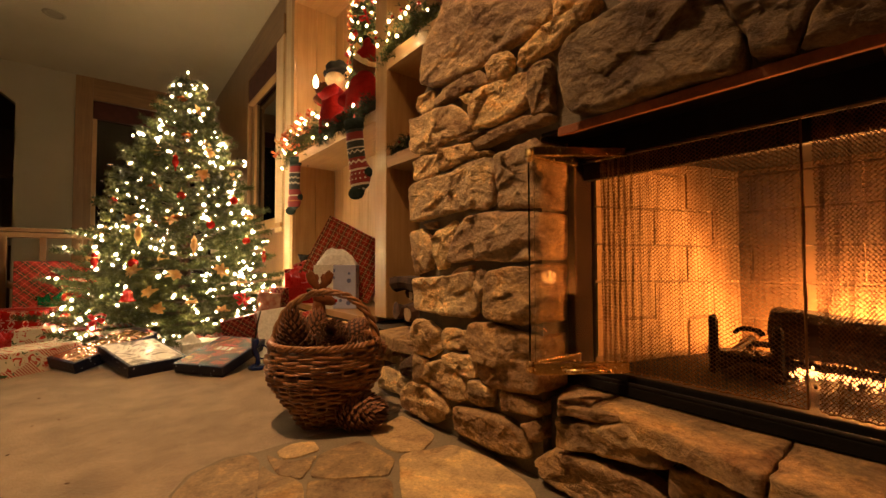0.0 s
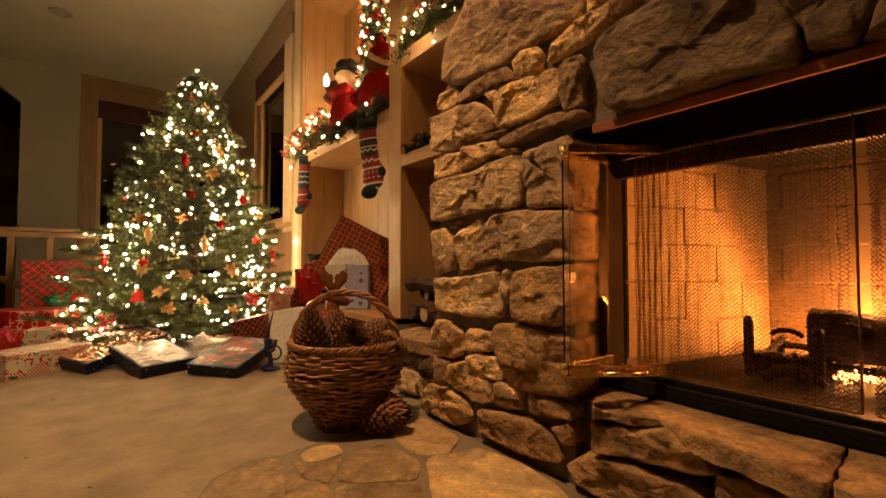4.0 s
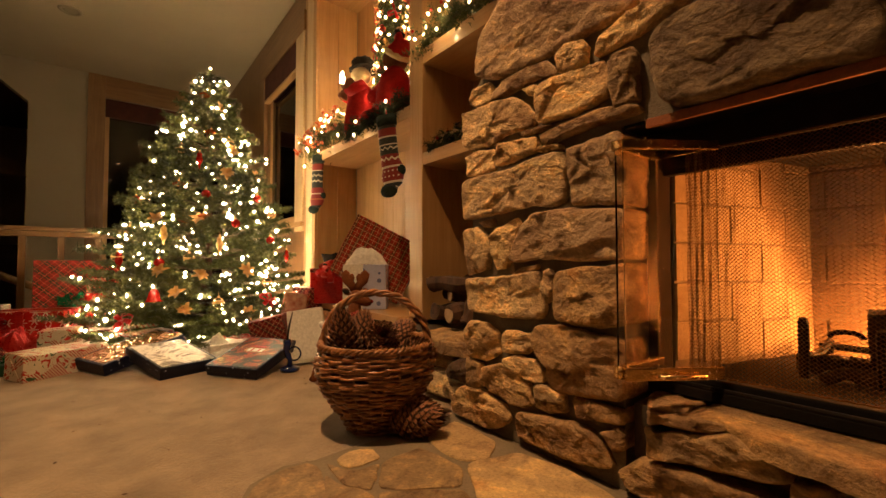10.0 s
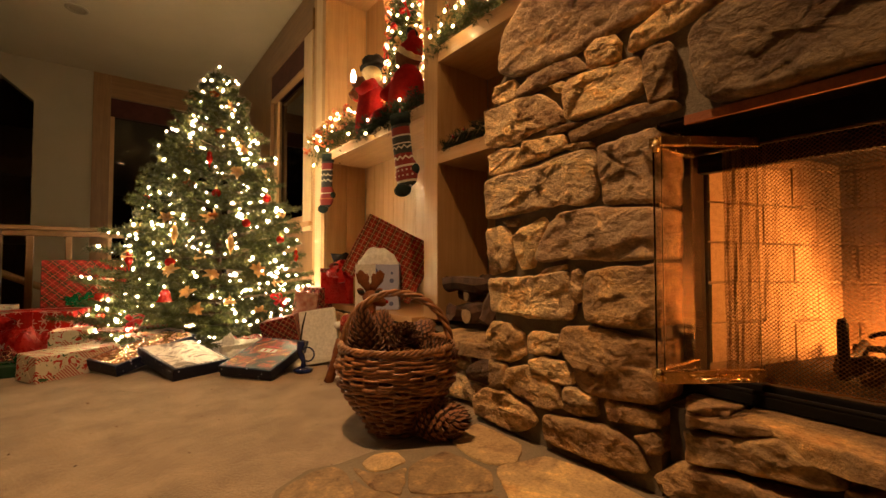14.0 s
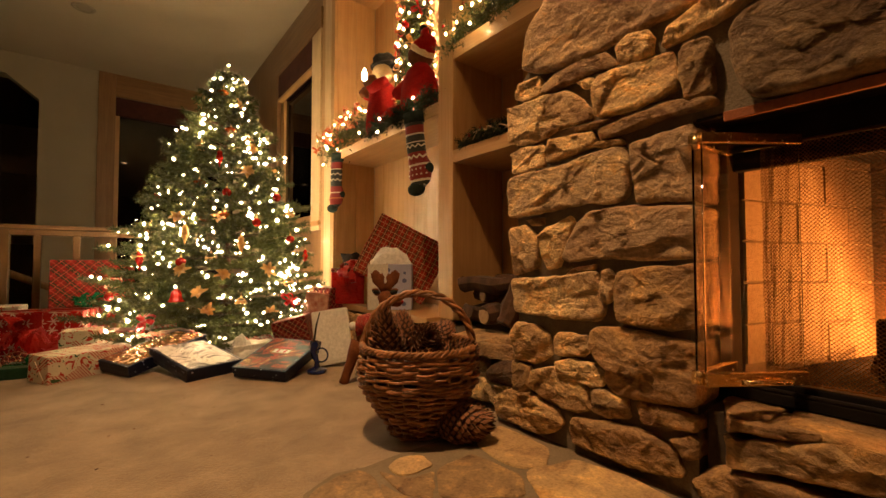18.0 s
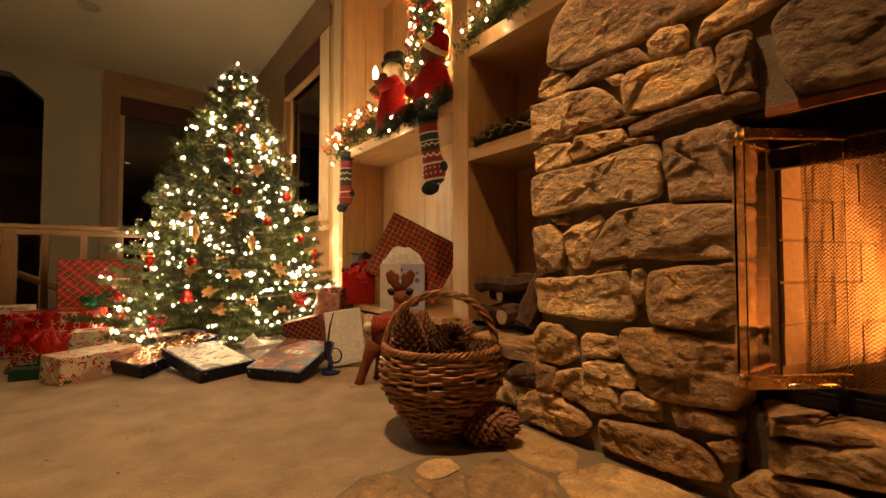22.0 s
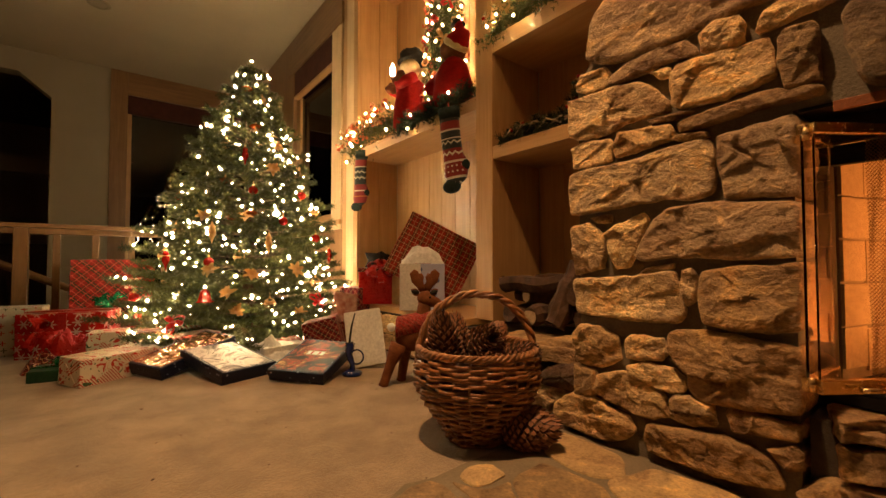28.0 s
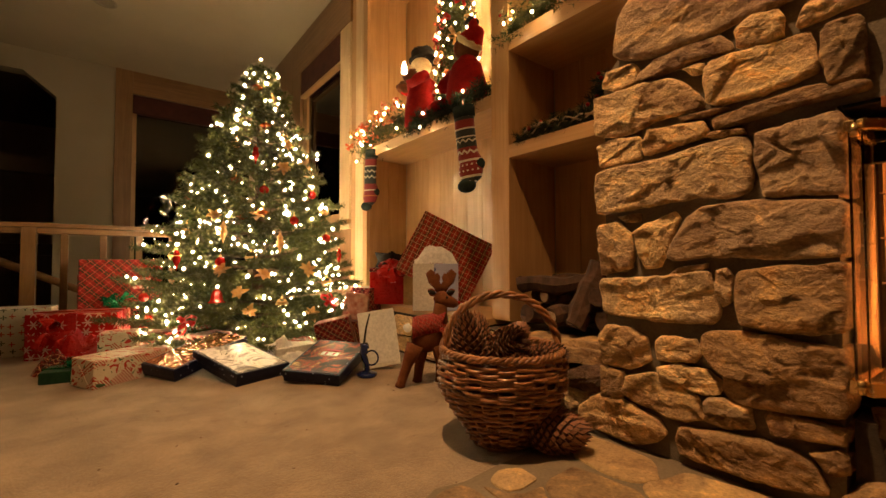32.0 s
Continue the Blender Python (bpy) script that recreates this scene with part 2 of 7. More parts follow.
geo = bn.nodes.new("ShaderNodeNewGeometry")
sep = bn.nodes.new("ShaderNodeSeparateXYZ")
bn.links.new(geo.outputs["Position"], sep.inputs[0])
soot_falloff = math_node(bn, "ADD", sep.outputs[2], math_node(bn, "MULTIPLY", tex_noise(bn, geo.outputs["Position"], 7.0, 4.0), 0.22))
soot_falloff = math_node(bn, "ADD", soot_falloff, math_node(bn, "MULTIPLY", math_node(bn, "SUBTRACT", sep.outputs[0], 1.585), 1.7))
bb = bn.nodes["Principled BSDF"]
bn.links.new(mix(bn, 1.0, bb.inputs["Base Color"].links[0].from_socket, ramp(bn, soot_falloff, [(0.54, (1.1, 1.1, 1.1)), (0.66, (0.62, 0.56, 0.50)), (0.78, (0.27, 0.235, 0.20)), (0.95, (0.10, 0.085, 0.07))]), "MULTIPLY"), bb.inputs["Base Color"])
m_soot = surface("sooty_mortar", (0.16, 0.11, 0.068), (0.24, 0.17, 0.11), 12, 0.95, 0, 0.4, 120)
m_ash = surface("dark_ash", (0.006, 0.004, 0.003), (0.018, 0.011, 0.008), 20, 0.95, 0, 0.6, 120)
m_bark = surface("bark", (0.026, 0.012, 0.007), (0.10, 0.046, 0.024), 22, 0.95, 0, 1.0, 70, (1, 1, 0.4))
m_char = surface("charred_log", (0.012, 0.008, 0.006), (0.05, 0.028, 0.018), 20, 0.9, 0, 1.0, 80)
m_cutwood = surface("cut_wood", (0.30, 0.19, 0.10), (0.42, 0.28, 0.16), 25, 0.8, 0, 0.4, 90)
m_wicker = surface("wicker", (0.13, 0.046, 0.016), (0.44, 0.185, 0.066), 26, 0.40, 0, 0.5, 160, coat=0.35)
m_cone = surface("pinecone_scale", (0.034, 0.012, 0.007), (0.095, 0.036, 0.020), 40, 0.6, 0, 0.4, 180)
m_cone_tip = surface("pinecone_tip", (0.17, 0.062, 0.026), (0.36, 0.155, 0.070), 40, 0.6, 0, 0.3, 180)
m_ember = glow("embers", (1.0, 0.40, 0.12), 5.0)


def flame_material():
    """Thin flame: glows strongest low down, in tongues, and lets the bricks behind it show through."""
    m, nt, b = blank("flame")
    geo = nt.nodes.new("ShaderNodeNewGeometry")
    sep = nt.nodes.new("ShaderNodeSeparateXYZ")
    nt.links.new(geo.outputs["Position"], sep.inputs[0])
    mp = nt.nodes.new("ShaderNodeMapping")
    mp.inputs["Scale"].default_value = (3, 6, 1.6)
    nt.links.new(geo.outputs["Position"], mp.inputs["Vector"])
    tongues = ramp(nt, tex_noise(nt, mp.outputs[0], 1.0, 3.0), [(0.25, (0, 0, 0)), (0.75, (1, 1, 1))])
    low = nt.nodes.new("ShaderNodeMapRange")
    low.interpolation_type = "SMOOTHSTEP"
    for k, v in (("From Min", 0.53), ("From Max", 0.39), ("To Min", 0.0), ("To Max", 0.30)):
        low.inputs[k].default_value = v
    nt.links.new(sep.outputs[2], low.inputs["Value"])
    nt.links.new(math_node(nt, "MULTIPLY", low.outputs[0], tongues), b.inputs["Alpha"])
    b.inputs["Base Color"].default_value = (0, 0, 0, 1)
    b.inputs["Emission Color"].default_value = (1.0, 0.50, 0.13, 1)
    b.inputs["Emission Strength"].default_value = 3.8
    b.inputs["Specular IOR Level"].default_value = 0.0
    return m


m_flame = flame_material()
m_bulb = glow("lit_bulb", (1.0, 0.715, 0.38), 345.0)
m_bulb_big = glow("lit_garland_bulb", (1.0, 0.66, 0.29), 260.0)
m_candle = glow("lit_candle_bulb", (1.0, 0.72, 0.36), 30.0)
m_night = surface("night_garden", (0.0015, 0.0018, 0.002), (0.004, 0.004, 0.005), 1.0, 1.0, 0, 0, 5)


def glass_material(name, tint=(1, 1, 1), rough=0.0, ior=1.45):
    m, nt, b = blank(name)
    b.inputs["Base Color"].default_value = (*tint, 1)
    b.inputs["Roughness"].default_value = rough
    b.inputs["IOR"].default_value = ior
    b.inputs["Transmission Weight"].default_value = 1.0
    return m


m_glass = glass_material("clear_glass", (0.97, 0.95, 0.90))
m_pane = glass_material("night_window_glass", (0.012, 0.013, 0.015), 0.0, 1.6)


# ---- mesh helpers ----
def obj(name, verts, faces, material, parent=None, label="", smooth=False, at=None):
    me = bpy.data.meshes.new(name)
    me.from_pydata([tuple(v) for v in verts], [], [tuple(f) for f in faces])
    me.materials.append(material)
    if smooth:
        me.polygons.foreach_set("use_smooth", [True] * len(me.polygons))
    ob = new(name, me)
    if at is not None:
        ob.matrix_basis = at
    if parent is not None:
        ob.parent = parent
    if label:
        ob["label"] = label
    return ob


def part(name, bm, material, parent=None, label="", smooth=False, at=None):
    """Links a bmesh as one mesh object, under a thing where one is given."""
    me = bpy.data.meshes.new(name)
    bm.to_mesh(me)
    bm.free()
    me.materials.append(material)
    if smooth:
        me.polygons.foreach_set("use_smooth", [True] * len(me.polygons))
    ob = new(name, me)
    if at is not None:
        ob.matrix_basis = at
    if parent is not None:
        ob.parent = parent
    if label:
        ob["label"] = label
    return ob


def thing(name, label, category, m=None, group="", kind=""):
    ob = new(name)
    ob.empty_display_size = 0.05
    if m is not None:
        ob.matrix_basis = m
    return tagged(ob, label, category, group, kind)


def box_bm(x0, x1, y0, y1, z0, z1, bevel=0.0, seg=2):
    bm = bmesh.new()
    bmesh.ops.create_cube(bm, size=1)
    for v in bm.verts:
        v.co = Vector(((x0 + x1) / 2 + v.co.x * (x1 - x0), (y0 + y1) / 2 + v.co.y * (y1 - y0), (z0 + z1) / 2 + v.co.z * (z1 - z0)))
    if bevel:
        bmesh.ops.bevel(bm, geom=list(bm.edges), offset=bevel, segments=seg, profile=0.6, affect="EDGES")
    return bm


def box(name, x0, x1, y0, y1, z0, z1, material, parent=None, label="", bevel=0.0, at=None):
    return part(name, box_bm(min(x0, x1), max(x0, x1), min(y0, y1), max(y0, y1), min(z0, z1), max(z0, z1), bevel), material, parent, label, at=at)


def structure(ob, label, category):
    return tagged(ob, label, category, "", "structure")


def tube(points, radius, sides=8, closed=False):
    """Verts and faces of a round tube along points; radius: one number or one for each point."""
    pts = [Vector(p) for p in points]
    n = len(pts)
    rad = [radius] * n if isinstance(radius, (int, float)) else list(radius)
    verts, faces, up = [], [], None
    for i, p in enumerate(pts):
        a = pts[(i - 1) % n] if closed or i else p
        b = pts[(i + 1) % n] if closed or i < n - 1 else p
        d = (b - a).normalized()
        if up is None:
            up = d.orthogonal().normalized()
        up = (up - d * up.dot(d)).normalized()
        side = d.cross(up)
        for k in range(sides):
            w = 2 * math.pi * k / sides
            verts.append(p + (up * math.cos(w) + side * math.sin(w)) * rad[i])
    for i in range(n if closed else n - 1):
        for k in range(sides):
            a, b = i * sides + k, i * sides + (k + 1) % sides
            c, d = ((i + 1) % n) * sides + (k + 1) % sides, ((i + 1) % n) * sides + k
            faces.append((a, b, c, d))
    if not closed:
        faces.append(tuple(range(sides - 1, -1, -1)))
        faces.append(tuple((n - 1) * sides + k for k in range(sides)))
    return verts, faces


def lathe(profile, sides=20, ribs=0, rib_depth=0.0):
    """Verts and faces of a turned body round z; profile: (radius, height) from bottom to top."""
    verts, faces = [], []
    n = len(profile)
    for r, z in profile:
        for k in range(sides):
            w = 2 * math.pi * k / sides
            q = r * (1 + rib_depth * math.cos(ribs * w)) if ribs else r
            verts.append((q * math.cos(w), q * math.sin(w), z))
    for i in range(n - 1):
        for k in range(sides):
            faces.append((i * sides + k, i * sides + (k + 1) % sides, (i + 1) * sides + (k + 1) % sides, (i + 1) * sides + k))
    faces.append(tuple(range(sides - 1, -1, -1)))
    faces.append(tuple((n - 1) * sides + k for k in range(sides)))
    return verts, faces


def merge(*meshes):
    verts, faces = [], []
    for v, f in meshes:
        o = len(verts)
        verts.extend(v)
        faces.extend(tuple(i + o for i in q) for q in f)
    return verts, faces


def moved(mesh, m):
    return [m @ Vector(v) for v in mesh[0]], mesh[1]


def ball(r, seg=12, rings=8, squash=1.0):
    prof = [(max(1e-4, r * math.sin(math.pi * i / rings)), -r * squash * math.cos(math.pi * i / rings)) for i in range(rings + 1)]
    return lathe(prof, seg)


def wobble(p, scale, seed=0.0):
    return noise.noise(Vector((p[0] * scale + seed, p[1] * scale - seed * 0.7, p[2] * scale + seed * 1.3)))


# ---- the room ----
CEIL, EAST, FAR = 3.06, 1.20, 7.25
structure(box("floor", -5.6, 1.6, -5.2, 4.86, -0.2, FLOOR, m_carpet), "beige carpet floor with faint mottling and crumbs", "floor")
structure(box("ceiling", -5.6, 1.8, -5.2, FAR + 0.2, CEIL, CEIL + 0.15, m_ceiling), "flat cream plaster ceiling", "ceiling")
# South and west walls stay out of view; their brown is chosen to lower bounce.
structure(box("wall_south", -5.6, 1.8, -5.4, -5.2, -0.2, CEIL, m_trim), "plain unseen wall, brown to cut bounce light", "wall")
structure(box("wall_west", -5.8, -5.6, -5.4, 11.2, -1.6, CEIL, m_trim), "plain unseen wall, brown to cut bounce light", "wall")
structure(box("lower_floor", -5.6, 1.6, 4.86, 11.2, -1.6, -1.45, m_carpet), "carpeted lower landing beyond the railing", "floor")
structure(box("floor_edge", -5.6, 1.2, 4.862, 4.89, -1.45, FLOOR + 0.01, m_trim_x), "brown board along the floor's edge", "trim")

# far wall, with a tall opening with cut corners, a plaster pier and a window in brown casing
bm = bmesh.new()
ops = [(-5.6, -1.45), (-5.6, CEIL), (-0.41, CEIL), (-0.41, -1.45), (-0.96, -1.45), (-0.96, 2.55), (-1.25, 2.80), (-2.9, 2.80), (-3.2, 2.55), (-3.2, -1.45)]
vs = [bm.verts.new((x, FAR, z)) for x, z in ops]
f = bm.faces.new(vs)
ext = bmesh.ops.extrude_face_region(bm, geom=[f])
for v in ext["geom"]:
    if isinstance(v, bmesh.types.BMVert):
        v.co.y += 0.2
bmesh.ops.recalc_face_normals(bm, faces=list(bm.faces))
structure(part("wall_north", bm, m_wall_pale), "cream plaster wall with a tall opening", "wall")

win = structure(thing("window_2", "night window in broad brown wooden casing", "window"), "night window in broad brown wooden casing", "window")
box("casing", -0.41, -0.23, FAR - 0.03, FAR + 0.16, -1.45, CEIL - 0.004, m_trim, win, bevel=0.004)
box("casing_head", -0.23, EAST, FAR - 0.03, FAR + 0.16, 2.76, CEIL - 0.004, m_trim_x, win, bevel=0.004)
box("window_frame", -0.23, -0.185, FAR + 0.02, FAR + 0.12, 0.1, 2.52, m_pine, win, "paler wooden frame", bevel=0.003)
box("blind", -0.23, EAST, FAR + 0.0, FAR + 0.08, 2.52, 2.76, m_blind, win, "dark maroon rolled blind", bevel=0.01)
pane = box("pane", -0.185, EAST, FAR + 0.06, FAR + 0.068, 0.0, 2.60, m_pane, win)
pane.visible_shadow = False
box("window_sill", -0.23, EAST, FAR - 0.05, FAR + 0.14, -0.1, 0.0, m_trim_x, win, bevel=0.004)
structure(box("wall_below_window", -0.23, 1.6, FAR + 0.002, FAR + 0.2, -1.45, -0.1, m_wall), "tan plaster wall under the far window", "wall")
structure(box("backdrop", -4.5, 9.0, 13.0, 13.1, -2.5, 5.0, m_night), "dark night garden outside", "backdrop")
structure(box("backdrop", 9.0, 9.1, -1.0, 13.0, -2.5, 5.0, m_night), "dark night garden outside", "backdrop")

# the dim room beyond the opening
structure(box("wall_back_room", -5.6, -0.6, 11.0, 11.2, -1.6, CEIL, m_wall), "dim wall of the room beyond", "wall")
structure(box("wall_back_side", -0.62, -0.5, FAR + 0.21, 11.0, -1.6, CEIL, m_wall), "dim side wall of the room beyond", "wall")
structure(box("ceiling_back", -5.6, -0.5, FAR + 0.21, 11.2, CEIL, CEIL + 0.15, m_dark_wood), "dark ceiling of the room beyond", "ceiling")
structure(box("beam_back", -5.6, -0.62, 9.4, 9.6, 1.95, 2.2, m_wall_pale), "pale beam across the room beyond", "trim")
shelf = thing("back_cabinet", "dark wooden cabinet in the dim room beyond", "cabinet", pose(-1.75, 10.7, -1.6))
box("body", -0.6, 0.6, 0, 0.28, 0, 2.4, m_dark_wood, shelf)
box("crown", -0.65, 0.65, -0.05, 0.28, 2.4, 2.5, m_dark_wood, shelf)
for dx in (-0.3, 0.3):
    box("door", dx - 0.27, dx + 0.27, -0.03, -0.004, 0.1, 2.3, m_dark_wood, shelf, bevel=0.01)

# east wall with its night window
structure(box("wall_east", EAST, EAST + 0.2, 5.06, FAR + 0.2, -1.45, CEIL - 0.003, m_trim), "brown boarded wall beside the tree", "wall")
structure(box("wall_east_head", EAST, EAST + 0.2, 3.47, 5.06, 2.58, CEIL - 0.003, m_trim_y), "brown boarded wall above the window", "wall")
structure(box("wall_east_foot", EAST, EAST + 0.2, 3.47, 5.06, -0.2, 0.94, m_trim), "brown boarded wall under the window", "wall")
structure(box("wall_east_end", EAST, EAST + 0.2, 3.47, 3.60, 0.94, 2.58, m_trim), "brown boarded wall beside the bookcase", "wall")
w1 = structure(thing("window_1", "tall night window in pine casing with a maroon blind", "window"), "tall night window in pine casing with a maroon blind", "window")
box("casing", EAST - 0.035, EAST - 0.002, 3.76, 3.96, 0.86, 2.62, m_pine_pale, w1, bevel=0.004)
box("casing", EAST - 0.035, EAST - 0.002, 4.98, 5.14, 0.86, 2.62, m_trim, w1, bevel=0.004)
box("casing_head", EAST - 0.04, EAST - 0.002, 3.74, 5.16, 2.622, 2.80, m_trim_y, w1, bevel=0.004)
box("blind", EAST - 0.03, EAST + 0.06, 3.962, 4.978, 2.36, 2.62, m_blind, w1, "dark maroon rolled blind", bevel=0.012)
box("blind_rail", EAST - 0.034, EAST + 0.02, 3.962, 4.978, 2.335, 2.36, m_pine_y, w1, "pale bottom rail", bevel=0.003)
box("window_sill", EAST - 0.05, EAST + 0.1, 3.76, 5.14, 0.90, 0.94, m_pine_y, w1, bevel=0.005)
box("window_frame", EAST + 0.03, EAST + 0.09, 3.60, 4.0, 0.94, 2.58, m_pine, w1, bevel=0.004)
box("window_frame", EAST + 0.03, EAST + 0.09, 4.95, 5.06, 0.94, 2.58, m_pine, w1, bevel=0.004)
box("window_frame", EAST + 0.03, EAST + 0.09, 4.002, 4.948, 0.942, 1.02, m_pine_y, w1, bevel=0.004)
pane = box("pane", EAST + 0.055, EAST + 0.062, 4.0, 4.95, 1.02, 2.58, m_pane, w1)
pane.visible_shadow = False
structure(box("corner_post", EAST - 0.06, EAST - 0.002, 3.47, 3.60, FLOOR, CEIL - 0.004, m_pine_pale, bevel=0.004), "pale pine board beside the window", "trim")
structure(box("corner_board", EAST - 0.02, EAST - 0.002, 3.605, 3.755, FLOOR, CEIL - 0.004, m_pine), "brown board beside the window", "trim")

structure(box("wall_east_south", 1.84, 2.0, -5.2, 0.72, -0.2, CEIL - 0.003, m_trim), "brown boarded wall behind the fireplace", "wall")

# recessed downlights: last one in view, first inferred, the three between added
for i, (cx, cy) in enumerate(CANS + [(-0.49, 5.60)]):
    can = thing("recessed_downlight", "round white recessed ceiling downlight", "ceiling light", pose(cx, cy, CEIL), "ceiling downlights")
    obj("trim_ring", *lathe([(0.062, -0.001), (0.062, -0.012), (0.085, -0.012), (0.095, -0.004), (0.095, -0.001)], 28), m_wall_pale, can, smooth=True)
    obj("lens", *lathe([(0.06, -0.006), (0.045, -0.0075), (0.01, -0.008)], 24), glow("downlight_lens", WARM, 25.0) if i == 0 else bpy.data.materials["downlight_lens"] if i < 4 else m_wall_pale, can)

# railing
rail = structure(thing("railing", "brown wooden railing with square balusters", "railing"), "brown wooden railing with square balusters", "railing")
RY = 4.78
box("handrail", -5.6, 0.55, RY - 0.045, RY + 0.045, 0.835, 0.868, m_trim_x, rail, bevel=0.006)
box("subrail", -5.6, 0.55, RY - 0.02, RY + 0.02, 0.79, 0.833, m_trim_x, rail, bevel=0.003)
box("bottom_rail", -5.6, 0.55, RY - 0.02, RY + 0.02, 0.06, 0.10, m_trim_x, rail, bevel=0.003)
for k in range(-21, 4):
    x = -0.675 + 0.228 * k
    if k == -1:
        box("post", x - 0.005, x + 0.075, RY - 0.04, RY + 0.04, FLOOR, 0.834, m_trim, rail, bevel=0.004)
    else:
        box("baluster", x - 0.022, x + 0.022, RY - 0.019, RY + 0.019, 0.10, 0.79, m_trim, rail, bevel=0.003)
stair = structure(thing("stair_rail", "brown handrail of the stair going down", "railing"), "brown handrail of the stair going down", "railing")
obj("handrail", *tube([(-1.15, 5.25, 0.62), (0.6, 6.3, -0.35)], 0.032, 10), m_trim, stair, smooth=True)
for s in (0.0, 0.33, 0.66, 1.0):
    p = Vector((-1.15, 5.25, 0.62)).lerp(Vector((0.6, 6.3, -0.35)), s)
    obj("post", *tube([(p.x, p.y, -1.45), (p.x, p.y, p.z)], 0.02, 8), m_trim, stair)

# ---- built-in pine shelves ----
SF, SB = 1.14, 1.50
unit = thing("built_in_shelves", "pine built-in shelves beside the stone fireplace", "bookcase")


def planks(x0, x1, y0, y1, z0, z1, axis, width, parent):
    """Upright boards with a small groove between them."""
    a, b = (y0, y1) if axis == "y" else (x0, x1)
    n = max(1, round(abs(b - a) / width))
    for i in range(n):
        p, q = a + (b - a) * i / n + 0.0012, a + (b - a) * (i + 1) / n - 0.0012
        if axis == "y":
            box("board", x0, x1, p, q, z0, z1, m_pine, unit, bevel=0.003)
        else:
            box("board", p, q, y0, y1, z0, z1, m_pine, unit, bevel=0.003)


planks(SB, SB + 0.018, 2.052, 3.40, 0.30, CEIL - 0.005, "y", 0.15, unit)
planks(SB, SB + 0.018, 1.0, 1.928, 0.30, CEIL - 0.005, "y", 0.15, unit)
planks(SF + 0.02, SB, 3.402, 3.425, 0.30, CEIL - 0.005, "x", 0.18, unit)
box("face_board", SF, SF + 0.02, 3.402, 3.468, FLOOR, CEIL - 0.005, m_pine, unit, bevel=0.003)
box("post", SF, SF + 0.022, 1.93, 2.05, 0.29, CEIL - 0.005, m_pine, unit, bevel=0.004)
box("divider", SF + 0.022, SB, 1.932, 1.952, 0.29, CEIL - 0.005, m_pine, unit)
box("divider", SF + 0.022, SB, 2.028, 2.048, 0.29, CEIL - 0.005, m_pine, unit)
box("shelf", SF + 0.002, SB, 2.05, 3.40, 1.372, 1.44, m_pine_y, unit, bevel=0.003)
box("shelf", SF + 0.002, SB, 1.02, 1.93, 1.088, 1.152, m_pine_y, unit, bevel=0.003)
box("shelf", SF + 0.002, SB, 1.02, 1.93, 1.62, 1.70, m_pine_y, unit, bevel=0.003)
box("shelf", SF + 0.002, SB, 2.05, 3.40, 2.72, 2.79, m_pine_y, unit, bevel=0.003)
box("shelf", SF + 0.002, SB, 1.02, 1.93, 2.42, 2.49, m_pine_y, unit, bevel=0.003)
box("base_board", SF - 0.09, SB, 2.03, 3.43, 0.262, 0.298, m_pine_y, unit, bevel=0.003)
structure(box("wall_behind_shelves", SB + 0.02, SB + 0.2, 0.72, 3.47, -0.2, CEIL - 0.003, m_wall), "wall behind the built-in shelves", "wall")

# ---- stone ----
def facet(q, scale, seed):
    """Broken faces: each cell of a cracked pattern has a slope of its own."""
    p = Vector((q.x * scale * 0.75 + seed * 3.1, q.y * scale * 1.2 - seed, seed * 0.37))
    cell = noise.voronoi(p)[1][0]
    return max(-1.0, min(1.0, (p - cell).dot(noise.noise_vector(cell * 2.7 + Vector((seed, 0.3, 0)))) * 2.6))


